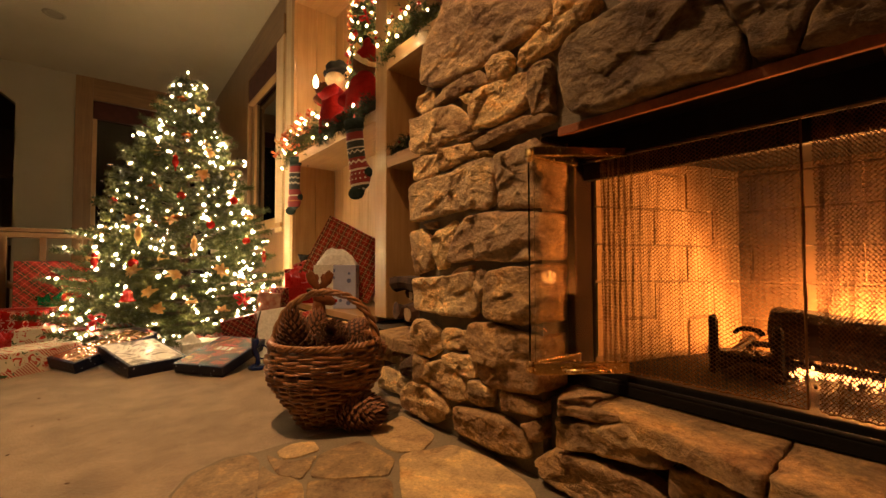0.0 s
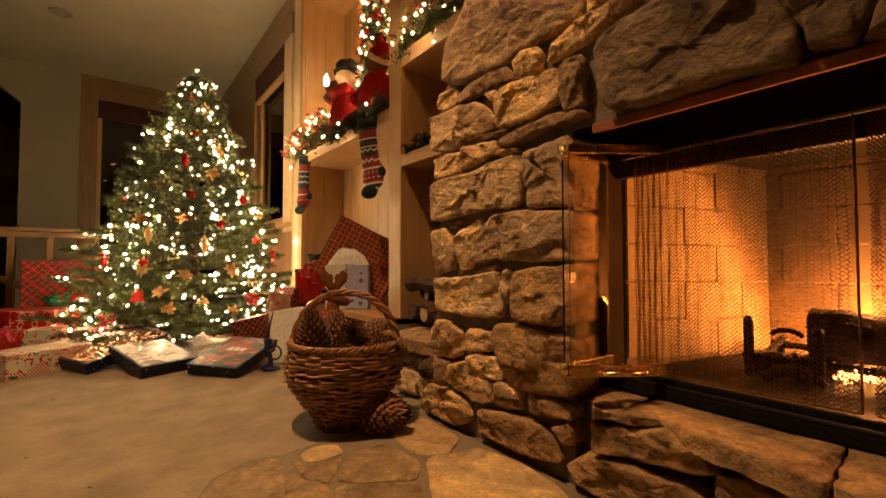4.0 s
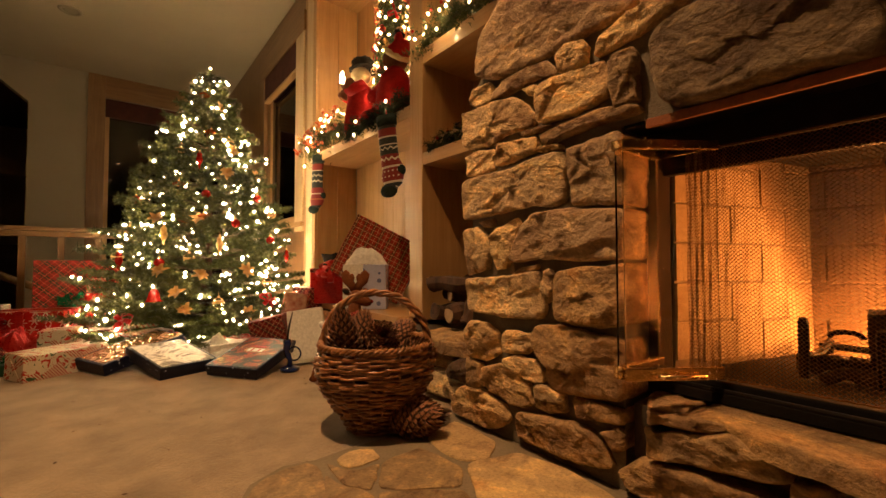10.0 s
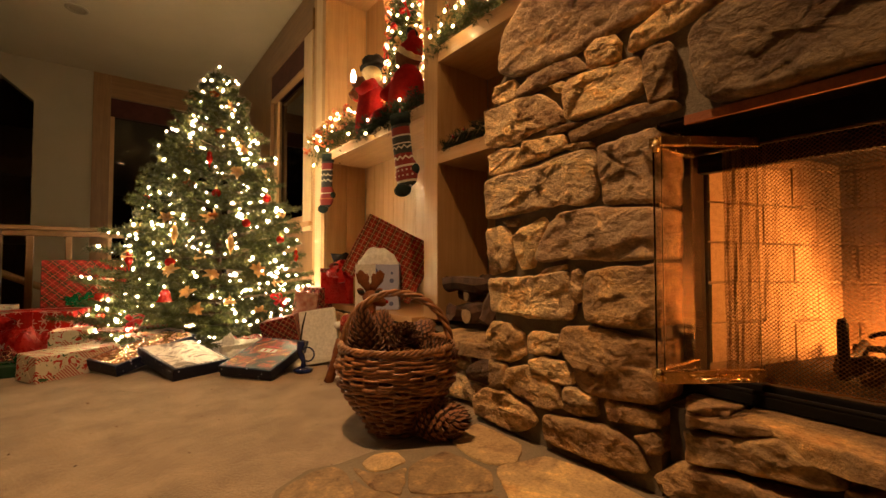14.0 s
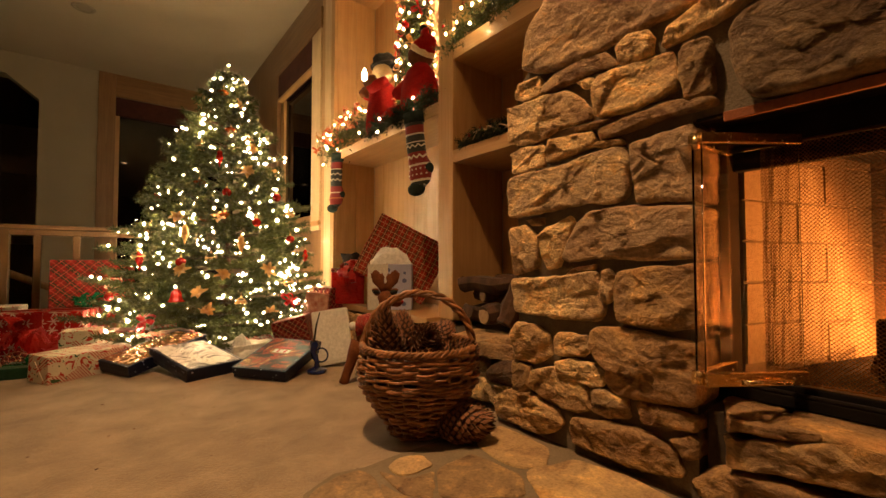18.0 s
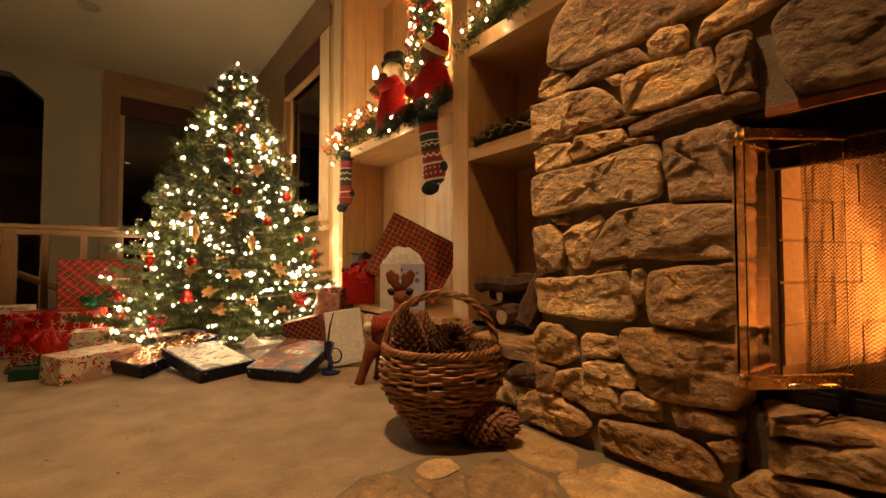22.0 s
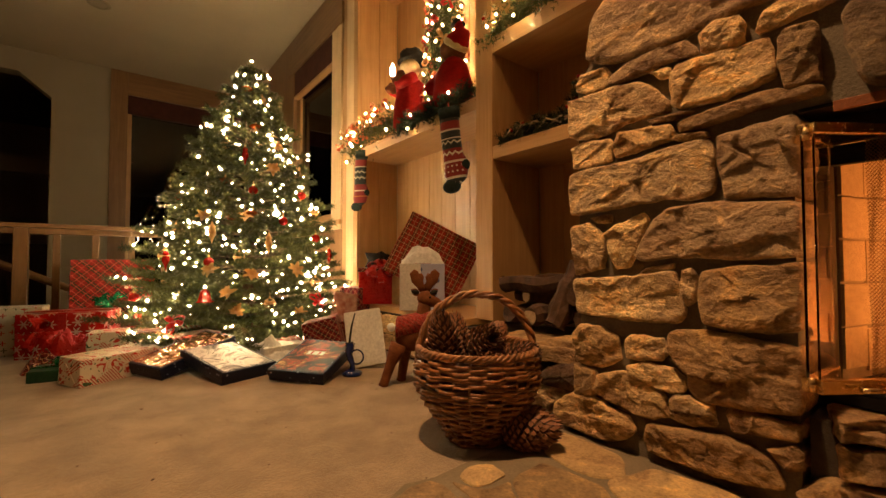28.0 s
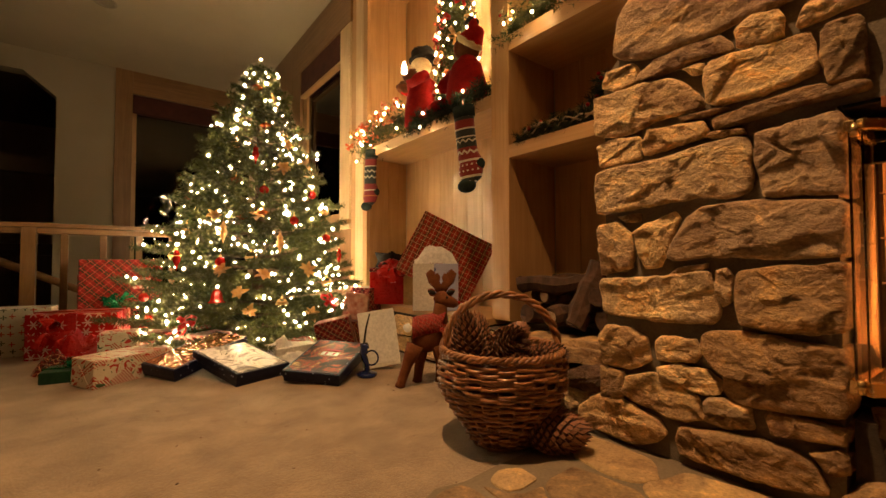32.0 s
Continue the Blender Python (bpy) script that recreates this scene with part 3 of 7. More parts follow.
def stone(y_z, face, parent, material, thick=0.10, bulge=0.022, seed=0.0, sides=96, rings=14, name="stone", flat=False, rugged=1.9, spread=0.004):
    """One rough stone. y_z: its corners in the wall's plane; face: the x of its front, which looks to -x (or up, if flat)."""
    poly = [Vector((a, b)) for a, b in y_z]
    per = [(poly[i], poly[(i + 1) % len(poly)]) for i in range(len(poly))]
    total = sum((b - a).length for a, b in per)
    outline = []
    for a, b in per:
        n = max(2, round(sides * (b - a).length / total))
        outline += [a.lerp(b, k / n) for k in range(n)]
    for _ in range(2):
        outline = [outline[i - 1] * 0.22 + outline[i] * 0.56 + outline[(i + 1) % len(outline)] * 0.22 for i in range(len(outline))]
    c = sum(outline, Vector((0, 0))) / len(outline)
    outline = [p + (p - c).normalized() * spread for p in outline]
    n = len(outline)
    verts, faces = [], []
    tilt_y, tilt_z = random.uniform(-0.05, 0.05), random.uniform(-0.06, 0.06)
    inner = max(3, rings - 5)
    soft = 0.0045 if bulge < 0.035 else 0.02
    levels = [0.99, 0.972, 0.945, 0.91, 0.865] + [0.80 * (1 - i / inner) + 0.02 for i in range(inner)]
    lay = random.uniform(-0.5, 0.5)
    for depth in (thick, 0.034, 0.012):
        for p in outline:
            d = (p - c).normalized()
            w = 0.006 * wobble((p.x, p.y, 3.1), 26, seed) + 0.003 * wobble((p.x, p.y, 1.1), 70, seed)
            q = p + d * (w - (0.004 if depth == 0.012 else 0.0))
            verts.append((depth + (0.006 * wobble((p.x, p.y, 9), 30, seed) if depth < 0.05 else 0), q.x, q.y))
    for s in levels:
        for p in outline:
            d = p - c
            w = 0.006 * wobble((p.x, p.y, 3.1), 26, seed) * s
            q = c + d * s + d.normalized() * w
            t = Vector((q.x * math.cos(lay) - q.y * math.sin(lay), q.x * math.sin(lay) + q.y * math.cos(lay)))
            inset = 1 - math.exp(-(1 - s) * d.length / soft)
            r = 0.0062 * facet(t, 6.5, seed) + 0.0032 * facet(t, 15.0, seed + 5) + 0.0014 * facet(t, 36.0, seed + 9) + 0.0030 * wobble((q.x, q.y, 0.3), 9, seed) + 0.0010 * wobble((q.x, q.y, 2.2), 60, seed)
            if flat:
                h = bulge * (0.5 * inset + 60 * r * min(1, bulge / 0.016))
            else:
                h = bulge * (0.15 + 0.75 * inset) + rugged * r * (0.35 + 0.65 * inset) + (q.x - c.x) * tilt_y + (q.y - c.y) * tilt_z
            verts.append((-max(h, -0.006), q.x, q.y))
    base = len(verts)
    hc = bulge * 0.7
    verts.append((-hc, c.x, c.y))
    nr = len(levels) + 3
    for i in range(nr - 1):
        for k in range(n):
            a, b = i * n + k, i * n + (k + 1) % n
            faces.append((a, b, b + n, a + n))
    for k in range(n):
        faces.append(((nr - 1) * n + k, (nr - 1) * n + (k + 1) % n, base))
    area = sum(outline[i].x * outline[(i + 1) % n].y - outline[(i + 1) % n].x * outline[i].y for i in range(n))
    if area > 0:
        faces = [tuple(reversed(f)) for f in faces]
    if flat:
        out = [(y, z, face - d) for d, y, z in verts]
        faces = [tuple(reversed(f)) for f in faces]
    else:
        out = [(face + d, y, z) for d, y, z in verts]
    ob = obj(name, out, faces, material, parent, smooth=True)
    return ob


breast = structure(thing("fireplace_breast", "rough tan fieldstone fireplace breast with recessed mortar", "fireplace"), "rough tan fieldstone fireplace breast with recessed mortar", "fireplace")
MORTAR = 0.895
for y0, y1, y2, y3, z0, z1 in ((0.712, 1.272, 0.712, 1.272, FLOOR, 1.20), (0.60, 1.25, 0.60, 1.05, 1.20, 1.40), (0.60, 1.05, 0.60, 0.98, 1.40, CEIL - 0.004), (-1.9, 0.60, -1.9, 0.60, 0.925, CEIL - 0.004), (-1.9, -0.72, -1.9, -0.72, FLOOR, 0.925), (0.60, 0.712, 0.60, 0.712, 0.925, 1.20)):
    bm = bmesh.new()
    a = [bm.verts.new((MORTAR, y, z)) for y, z in ((y0, z0), (y1, z0), (y3, z1), (y2, z1))]
    b = [bm.verts.new((1.495, y, z)) for y, z in ((y0, z0), (y1, z0), (y3, z1), (y2, z1))]
    bm.faces.new(a), bm.faces.new(b[::-1])
    for i in range(4):
        bm.faces.new((a[i], a[i - 1], b[i - 1], b[i]))
    bmesh.ops.recalc_face_normals(bm, faces=list(bm.faces))
    part("mortar", bm, m_mortar, breast)

FACE = 0.882
# shoulder course
stone([(1.223, 1.223), (1.202, 1.343), (1.135, 1.415), (1.078, 1.467), (0.864, 1.479), (0.725, 1.414), (0.652, 1.312), (0.659, 1.215), (0.737, 1.199), (0.788, 1.199), (0.885, 1.195), (0.993, 1.182), (1.126, 1.190)], FACE, breast, m_stone_grey, bulge=0.024, seed=1, sides=120, rings=22)
stone([(1.271, 1.146), (1.250, 1.190), (1.169, 1.189), (1.148, 1.167), (1.157, 1.122), (1.226, 1.123)], FACE, breast, m_stone, bulge=0.016, seed=2)
stone([(1.154, 1.126), (1.143, 1.152), (1.100, 1.175), (1.000, 1.183), (0.938, 1.177), (0.902, 1.147), (0.899, 1.131), (0.932, 1.129), (0.973, 1.136), (1.023, 1.129), (1.061, 1.127), (1.126, 1.122)], FACE, breast, m_stone_grey, bulge=0.014, seed=3)
stone([(0.896, 1.169), (0.878, 1.183), (0.845, 1.193), (0.806, 1.184), (0.796, 1.165), (0.800, 1.122), (0.846, 1.115), (0.888, 1.128)], FACE, breast, m_stone, bulge=0.016, seed=4)
stone([(0.774, 1.126), (0.758, 1.171), (0.680, 1.195), (0.611, 1.201), (0.548, 1.201), (0.516, 1.190), (0.541, 1.162), (0.587, 1.157), (0.637, 1.137), (0.699, 1.133), (0.748, 1.125)], FACE, breast, m_stone, bulge=0.020, seed=5)
stone([(0.648, 1.195), (0.651, 1.261), (0.594, 1.280), (0.533, 1.233), (0.554, 1.209), (0.606, 1.207)], FACE, breast, m_stone, bulge=0.020, seed=6)
stone([(1.023, 1.119), (0.998, 1.120), (0.970, 1.114), (0.968, 1.091), (0.994, 1.096)], FACE, breast, m_stone, bulge=0.016, seed=7)
# second course
stone([(1.295, 0.992), (1.287, 1.115), (1.161, 1.116), (1.061, 1.109), (1.016, 1.074), (0.977, 1.030), (0.975, 0.998), (1.033, 0.996), (1.103, 0.996), (1.181, 0.972), (1.247, 0.980)], FACE, breast, m_stone, bulge=0.020, seed=8)
stone([(0.965, 1.099), (0.952, 1.116), (0.894, 1.114), (0.813, 1.109), (0.750, 1.109), (0.743, 1.076), (0.737, 1.009), (0.783, 0.999), (0.838, 0.990), (0.897, 0.990), (0.945, 0.994), (0.964, 1.007), (0.967, 1.054)], FACE, breast, m_stone, bulge=0.024, seed=9, sides=120, rings=22)
stone([(0.729, 1.089), (0.721, 1.111), (0.672, 1.107), (0.659, 1.089), (0.657, 1.034), (0.658, 0.976), (0.679, 0.976), (0.720, 0.977), (0.728, 1.024)], FACE, breast, m_stone_brown, bulge=0.020, seed=10)
stone([(0.951, 0.955), (0.897, 0.965), (0.838, 0.969), (0.784, 0.979), (0.734, 0.978), (0.654, 0.960), (0.650, 0.945), (0.689, 0.942), (0.744, 0.943), (0.795, 0.942), (0.862, 0.934), (0.910, 0.929), (0.946, 0.927)], FACE, breast, m_stone_brown, bulge=0.020, seed=11)
stone([(1.033, 0.985), (0.941, 0.985), (0.912, 0.978), (0.962, 0.972), (1.026, 0.972)], FACE, breast, m_stone_brown, bulge=0.016, seed=12)
# third course
stone([(1.289, 0.957), (1.247, 0.969), (1.155, 0.958), (1.146, 0.943), (1.151, 0.892), (1.201, 0.888), (1.282, 0.888)], FACE, breast, m_stone, bulge=0.016, seed=13)
stone([(1.140, 0.921), (1.120, 0.970), (1.048, 0.968), (0.976, 0.959), (0.965, 0.939), (0.968, 0.917), (1.034, 0.909), (1.130, 0.896)], FACE, breast, m_stone, bulge=0.020, seed=14)
stone([(0.963, 0.913), (0.947, 0.922), (0.886, 0.916), (0.881, 0.903), (0.930, 0.902)], FACE, breast, m_stone, bulge=0.016, seed=15)
# wide pale stone and its neighbour
stone([(1.287, 0.872), (1.201, 0.875), (1.097, 0.877), (0.991, 0.895), (0.911, 0.900), (0.874, 0.894), (0.868, 0.862), (0.864, 0.794), (0.875, 0.753), (0.927, 0.742), (0.993, 0.753), (1.083, 0.748), (1.185, 0.738), (1.284, 0.733), (1.292, 0.799)], FACE, breast, m_stone, bulge=0.024, seed=16, sides=120, rings=22)
stone([(0.857, 0.893), (0.785, 0.905), (0.705, 0.908), (0.696, 0.882), (0.695, 0.790), (0.698, 0.727), (0.843, 0.740), (0.852, 0.778), (0.857, 0.834)], FACE, breast, m_stone_grey, bulge=0.024, seed=17, sides=120, rings=22)
stone([(1.218, 0.720), (1.150, 0.725), (1.153, 0.703), (1.194, 0.702)], FACE, breast, m_stone, bulge=0.016, seed=18)
# middle courses
stone([(1.287, 0.693), (1.222, 0.706), (1.182, 0.672), (1.169, 0.620), (1.179, 0.560), (1.283, 0.539)], FACE, breast, m_stone, bulge=0.016, seed=19)
stone([(1.172, 0.668), (1.133, 0.689), (1.052, 0.720), (1.039, 0.703), (1.070, 0.617), (1.094, 0.566), (1.135, 0.560), (1.155, 0.603)], FACE, breast, m_stone, bulge=0.016, seed=20)
stone([(1.070, 0.593), (1.046, 0.648), (1.016, 0.701), (0.966, 0.727), (0.866, 0.731), (0.789, 0.723), (0.707, 0.716), (0.697, 0.702), (0.700, 0.590), (0.813, 0.587), (0.969, 0.592), (1.040, 0.582)], FACE, breast, m_stone_grey, bulge=0.024, seed=21, sides=120, rings=22)
stone([(1.077, 0.537), (1.040, 0.562), (0.969, 0.576), (0.973, 0.561), (1.041, 0.538)], FACE, breast, m_stone_brown, bulge=0.016, seed=22)
stone([(1.283, 0.509), (1.275, 0.526), (1.087, 0.535), (0.969, 0.558), (0.962, 0.540), (0.955, 0.481), (0.940, 0.439), (0.961, 0.414), (1.043, 0.410), (1.208, 0.412), (1.269, 0.413)], FACE, breast, m_stone, bulge=0.024, seed=23, sides=120, rings=22)
stone([(0.953, 0.555), (0.924, 0.563), (0.914, 0.541), (0.916, 0.477), (0.936, 0.461), (0.952, 0.489)], FACE, breast, m_stone, bulge=0.016, seed=24)
stone([(0.906, 0.527), (0.899, 0.556), (0.813, 0.568), (0.702, 0.576), (0.702, 0.424), (0.755, 0.417), (0.860, 0.412), (0.895, 0.422), (0.907, 0.463)], FACE, breast, m_stone_brown, bulge=0.024, seed=25, sides=120, rings=22)
# lower courses
stone([(1.288, 0.245), (1.262, 0.238), (1.215, 0.236), (1.208, 0.190), (1.222, 0.150), (1.284, 0.145)], FACE, breast, m_stone_brown, bulge=0.016, seed=61)
stone([(1.286, 0.346), (1.261, 0.379), (1.190, 0.379), (1.139, 0.352), (1.126, 0.288), (1.192, 0.250), (1.277, 0.257)], FACE, breast, m_stone, bulge=0.020, seed=26)
stone([(1.106, 0.349), (1.089, 0.367), (1.003, 0.369), (0.994, 0.328), (1.008, 0.307), (1.103, 0.296)], FACE, breast, m_stone, bulge=0.016, seed=27)
stone([(0.991, 0.351), (0.986, 0.381), (0.956, 0.399), (0.861, 0.403), (0.766, 0.393), (0.703, 0.388), (0.704, 0.242), (0.759, 0.234), (0.876, 0.222), (0.911, 0.226), (0.942, 0.250), (0.933, 0.284), (0.974, 0.316)], FACE, breast, m_stone_brown, bulge=0.024, seed=28, sides=120, rings=22)
stone([(1.107, 0.276), (1.045, 0.296), (0.974, 0.287), (0.938, 0.265), (0.946, 0.235), (0.989, 0.224), (1.046, 0.233), (1.099, 0.250)], FACE, breast, m_stone, bulge=0.016, seed=29)
stone([(1.211, 0.186), (1.196, 0.227), (1.123, 0.253), (1.061, 0.241), (1.003, 0.213), (0.987, 0.158), (1.033, 0.137), (1.109, 0.146), (1.167, 0.155)], FACE, breast, m_stone, bulge=0.020, seed=30)
stone([(0.987, 0.202), (0.975, 0.223), (0.924, 0.223), (0.882, 0.216), (0.877, 0.167), (0.925, 0.152), (0.983, 0.154)], FACE, breast, m_stone, bulge=0.016, seed=31)
stone([(0.853, 0.207), (0.840, 0.224), (0.779, 0.219), (0.709, 0.216), (0.710, 0.183), (0.770, 0.175), (0.837, 0.166)], FACE, breast, m_stone_brown, bulge=0.020, seed=32)
stone([(1.373, 0.087), (1.319, 0.137), (1.230, 0.156), (1.159, 0.135), (1.101, 0.124), (1.086, 0.089), (1.110, 0.057), (1.160, 0.035), (1.251, 0.033), (1.363, 0.034)], FACE, breast, m_stone, bulge=0.020, seed=33)
stone([(1.063, 0.084), (1.048, 0.120), (0.977, 0.131), (0.866, 0.146), (0.801, 0.142), (0.762, 0.125), (0.744, 0.089), (0.739, 0.069), (0.783, 0.054), (0.845, 0.047), (0.927, 0.041), (1.006, 0.043), (1.056, 0.049)], FACE, breast, m_stone_brown, bulge=0.024, seed=34, sides=120, rings=22)
stone([(0.769, 0.147), (0.723, 0.169), (0.704, 0.158), (0.705, 0.126), (0.738, 0.113)], FACE, breast, m_stone_brown, bulge=0.016, seed=35)
# lintel stones, in the darkened copy of the grey stone
stone([(0.619, 1.090), (0.603, 1.114), (0.556, 1.135), (0.491, 1.141), (0.421, 1.146), (0.343, 1.131), (0.284, 1.084), (0.260, 1.020), (0.242, 0.989), (0.238, 0.940), (0.245, 0.920), (0.279, 0.923), (0.347, 0.931), (0.413, 0.928), (0.501, 0.926), (0.574, 0.931), (0.597, 0.956), (0.614, 1.017)], FACE - 0.012, breast, m_lintel_shaded, bulge=0.030, seed=36, sides=120, rings=22)
stone([(0.278, 1.085), (0.250, 1.086), (0.179, 1.067), (0.138, 1.008), (0.146, 0.984), (0.160, 0.955), (0.175, 0.928), (0.228, 0.936), (0.234, 0.978), (0.251, 1.016)], FACE - 0.012, breast, m_lintel_shaded, bulge=0.030, seed=37, sides=120, rings=22)
stone([(0.132, 0.987), (0.107, 1.000), (0.050, 0.993), (0.030, 0.951), (0.031, 0.913), (0.073, 0.916), (0.121, 0.920), (0.166, 0.926), (0.150, 0.950)], FACE - 0.012, breast, m_lintel_shaded, bulge=0.030, seed=38, sides=120, rings=22)
# the rest of the breast, above and to the side, in rough courses
z = 1.44
k = 40
while z < 2.95:
    h = random.uniform(0.11, 0.2)
    y = 1.02 if z > 1.5 else 0.62
    while y > -1.85:
        w = random.uniform(0.16, 0.36)
        a, b = y - 0.008, max(-1.88, y - w + 0.008)
        stone([(a, z + h - 0.012), (b, z + h - 0.016), (b, z), (a, z + 0.006)], FACE, breast, m_stone, seed=k, sides=26, rings=5)
        y -= w
        k += 1
    z += h
for z, h, y_end in ((1.30, 0.13, 0.62), (1.16, 0.13, 0.50), (1.02, 0.13, 0.02)):
    y = y_end
    while y > -1.85:
        w = random.uniform(0.18, 0.36)
        a, b = y - 0.008, max(-1.88, y - w + 0.008)
        stone([(a, z + h - 0.012), (b, z + h - 0.016), (b, z), (a, z + 0.006)], FACE, breast, m_stone, seed=k, sides=26, rings=5)
        y -= w
        k += 1
for z, h in ((0.04, 0.16), (0.21, 0.14), (0.36, 0.18), (0.55, 0.16), (0.72, 0.17)):
    y = -0.72
    while y > -1.85:
        w = random.uniform(0.18, 0.36)
        a, b = y - 0.008, max(-1.88, y - w + 0.008)
        stone([(a, z + h - 0.012), (b, z + h - 0.016), (b, z), (a, z + 0.006)], FACE, breast, m_stone, seed=k, sides=26, rings=5)
        y -= w
        k += 1

# raised hearth
hearth = structure(thing("raised_hearth", "raised stone hearth of rough blocks and worn slabs", "hearth"), "raised stone hearth of rough blocks and worn slabs", "hearth")
box("mortar", 0.915, 1.08, -0.72, 0.70, FLOOR, 0.232, m_dark_mortar, hearth)
slab_plan = (
    [(1.09, 0.69), (1.09, 0.57), (0.90, 0.572), (0.862, 0.641), (0.95, 0.675)],
    [(1.09, 0.562), (1.09, 0.226), (0.792, 0.212), (0.832, 0.32), (0.856, 0.437), (0.885, 0.54)],
    [(1.09, 0.216), (1.09, -0.24), (0.82, -0.24), (0.80, 0.0), (0.79, 0.202)],
    [(1.09, -0.26), (1.09, -0.70), (0.85, -0.70), (0.82, -0.26)],
)
for k, plan in enumerate(slab_plan):
    stone(plan, 0.248, hearth, m_ledge, thick=0.038, bulge=0.010, seed=101 + k, sides=110, rings=14, name="slab", flat=True)
# Front blocks take the brown stone: the hearth's shade put into their colour.
stone([(0.649, 0.203), (0.616, 0.193), (0.577, 0.210), (0.534, 0.213), (0.493, 0.230), (0.467, 0.233), (0.420, 0.214), (0.387, 0.203), (0.382, 0.178), (0.421, 0.163), (0.494, 0.157), (0.609, 0.138), (0.641, 0.134)], 0.878, hearth, m_stone_brown, bulge=0.022, seed=104)
stone([(0.720, 0.071), (0.675, 0.109), (0.593, 0.129), (0.508, 0.130), (0.433, 0.133), (0.389, 0.109), (0.423, 0.049), (0.537, 0.026), (0.651, 0.028), (0.711, 0.050)], 0.878, hearth, m_stone_brown, bulge=0.022, seed=105)
stone([(0.377, 0.180), (0.317, 0.187), (0.247, 0.181), (0.202, 0.174), (0.210, 0.124), (0.368, 0.108), (0.386, 0.132)], 0.878, hearth, m_stone_brown, bulge=0.022, seed=106)
stone([(0.644, 0.238), (0.600, 0.239), (0.544, 0.248), (0.489, 0.251), (0.487, 0.237), (0.544, 0.222), (0.604, 0.218), (0.639, 0.216)], 0.872, hearth, m_stone_brown, bulge=0.016, seed=118)
stone([(0.375, 0.10), (0.15, 0.10), (0.15, 0.035), (0.375, 0.035)], 0.884, hearth, m_stone_brown, seed=107)
for i in range(3):
    stone([(0.135 - 0.28 * i, 0.205), (-0.13 - 0.28 * i, 0.205), (-0.13 - 0.28 * i, 0.035), (0.135 - 0.28 * i, 0.035)], 0.884, hearth, m_stone, seed=108 + i)

# stone base under the shelves
base = structure(thing("shelf_base", "low stone base under the pine shelves", "hearth"), "low stone base under the pine shelves", "hearth")
box("mortar", 1.06, 1.49, 1.275, 3.43, FLOOR, 0.255, m_dark_mortar, base)
stone([(1.30, 1.22), (1.30, 0.965), (1.48, 0.93), (1.72, 0.96), (1.78, 1.16)], 0.262, base, m_ledge, thick=0.045, bulge=0.012, seed=120, name="slab", flat=True)
bpy.data.objects["slab.004"].data.transform(Matrix(((0, 1, 0, 0), (1, 0, 0, 0), (0, 0, 1, 0), (0, 0, 0, 1))))
bpy.data.objects["slab.004"].data.flip_normals()
stone([(1.503, 0.148), (1.456, 0.191), (1.388, 0.218), (1.316, 0.226), (1.258, 0.216), (1.255, 0.169), (1.301, 0.135), (1.413, 0.120), (1.483, 0.120)], 0.962, base, m_dark_stone, thick=0.12, bulge=0.042, seed=121)
stone([(1.556, 0.255), (1.463, 0.288), (1.346, 0.290), (1.342, 0.253), (1.464, 0.228)], 0.972, base, m_stone_brown, thick=0.12, bulge=0.018, seed=119)
stone([(1.504, 0.098), (1.428, 0.102), (1.358, 0.106), (1.367, 0.080), (1.465, 0.062), (1.517, 0.066)], 0.972, base, m_stone_brown, thick=0.12, bulge=0.02, seed=118)
stone([(1.66, 0.12), (1.385, 0.12), (1.385, 0.03), (1.66, 0.03)], 0.98, base, m_stone, thick=0.12, bulge=0.03, seed=122)
stone([(1.80, 0.20), (1.54, 0.205), (1.54, 0.13), (1.80, 0.13)], 1.03, base, m_stone, bulge=0.03, seed=123)
y = 1.83
s = 124
while y < 3.35:
    w = random.uniform(0.22, 0.34)
    stone([(y + w - 0.01, 0.245), (y, 0.245), (y, 0.135), (y + w - 0.01, 0.13)], 1.055, base, m_stone, bulge=0.025, seed=s, sides=28, rings=6)
    stone([(y + w - 0.03, 0.12), (y - 0.02, 0.12), (y - 0.02, 0.03), (y + w - 0.03, 0.03)], 1.055, base, m_stone, bulge=0.025, seed=s + 30, sides=28, rings=6)
    y += w
    s += 1

# flagstones let into the floor before the hearth
flags = structure(thing("flagstone_apron", "flagstones set in grey grout before the hearth", "paving"), "flagstones set in grey grout before the hearth", "paving")
bm = bmesh.new()
rim = [(0.92, 1.40), (0.72, 1.34), (0.62, 1.36), (0.47, 1.36), (0.35, 1.35), (0.27, 1.37), (0.17, 1.32), (0.12, 1.23), (-0.02, 0.5), (0.0, -1.2), (0.92, -1.2)]
top = [bm.verts.new((x, y, FLOOR + 0.006)) for x, y in rim]
bot = [bm.verts.new((x, y, FLOOR - 0.02)) for x, y in rim]
bm.faces.new(top)
for i in range(len(rim)):
    bm.faces.new((top[i], top[i - 1], bot[i - 1], bot[i]))
bmesh.ops.recalc_face_normals(bm, faces=list(bm.faces))
part("grout", bm, m_grout, flags)
FZ = FLOOR + 0.010


def flag(xy, material, s):
    stone(xy, FZ, flags, material, thick=0.02, bulge=0.003, seed=s, sides=48, rings=7, name="flagstone", flat=True, spread=0.006)


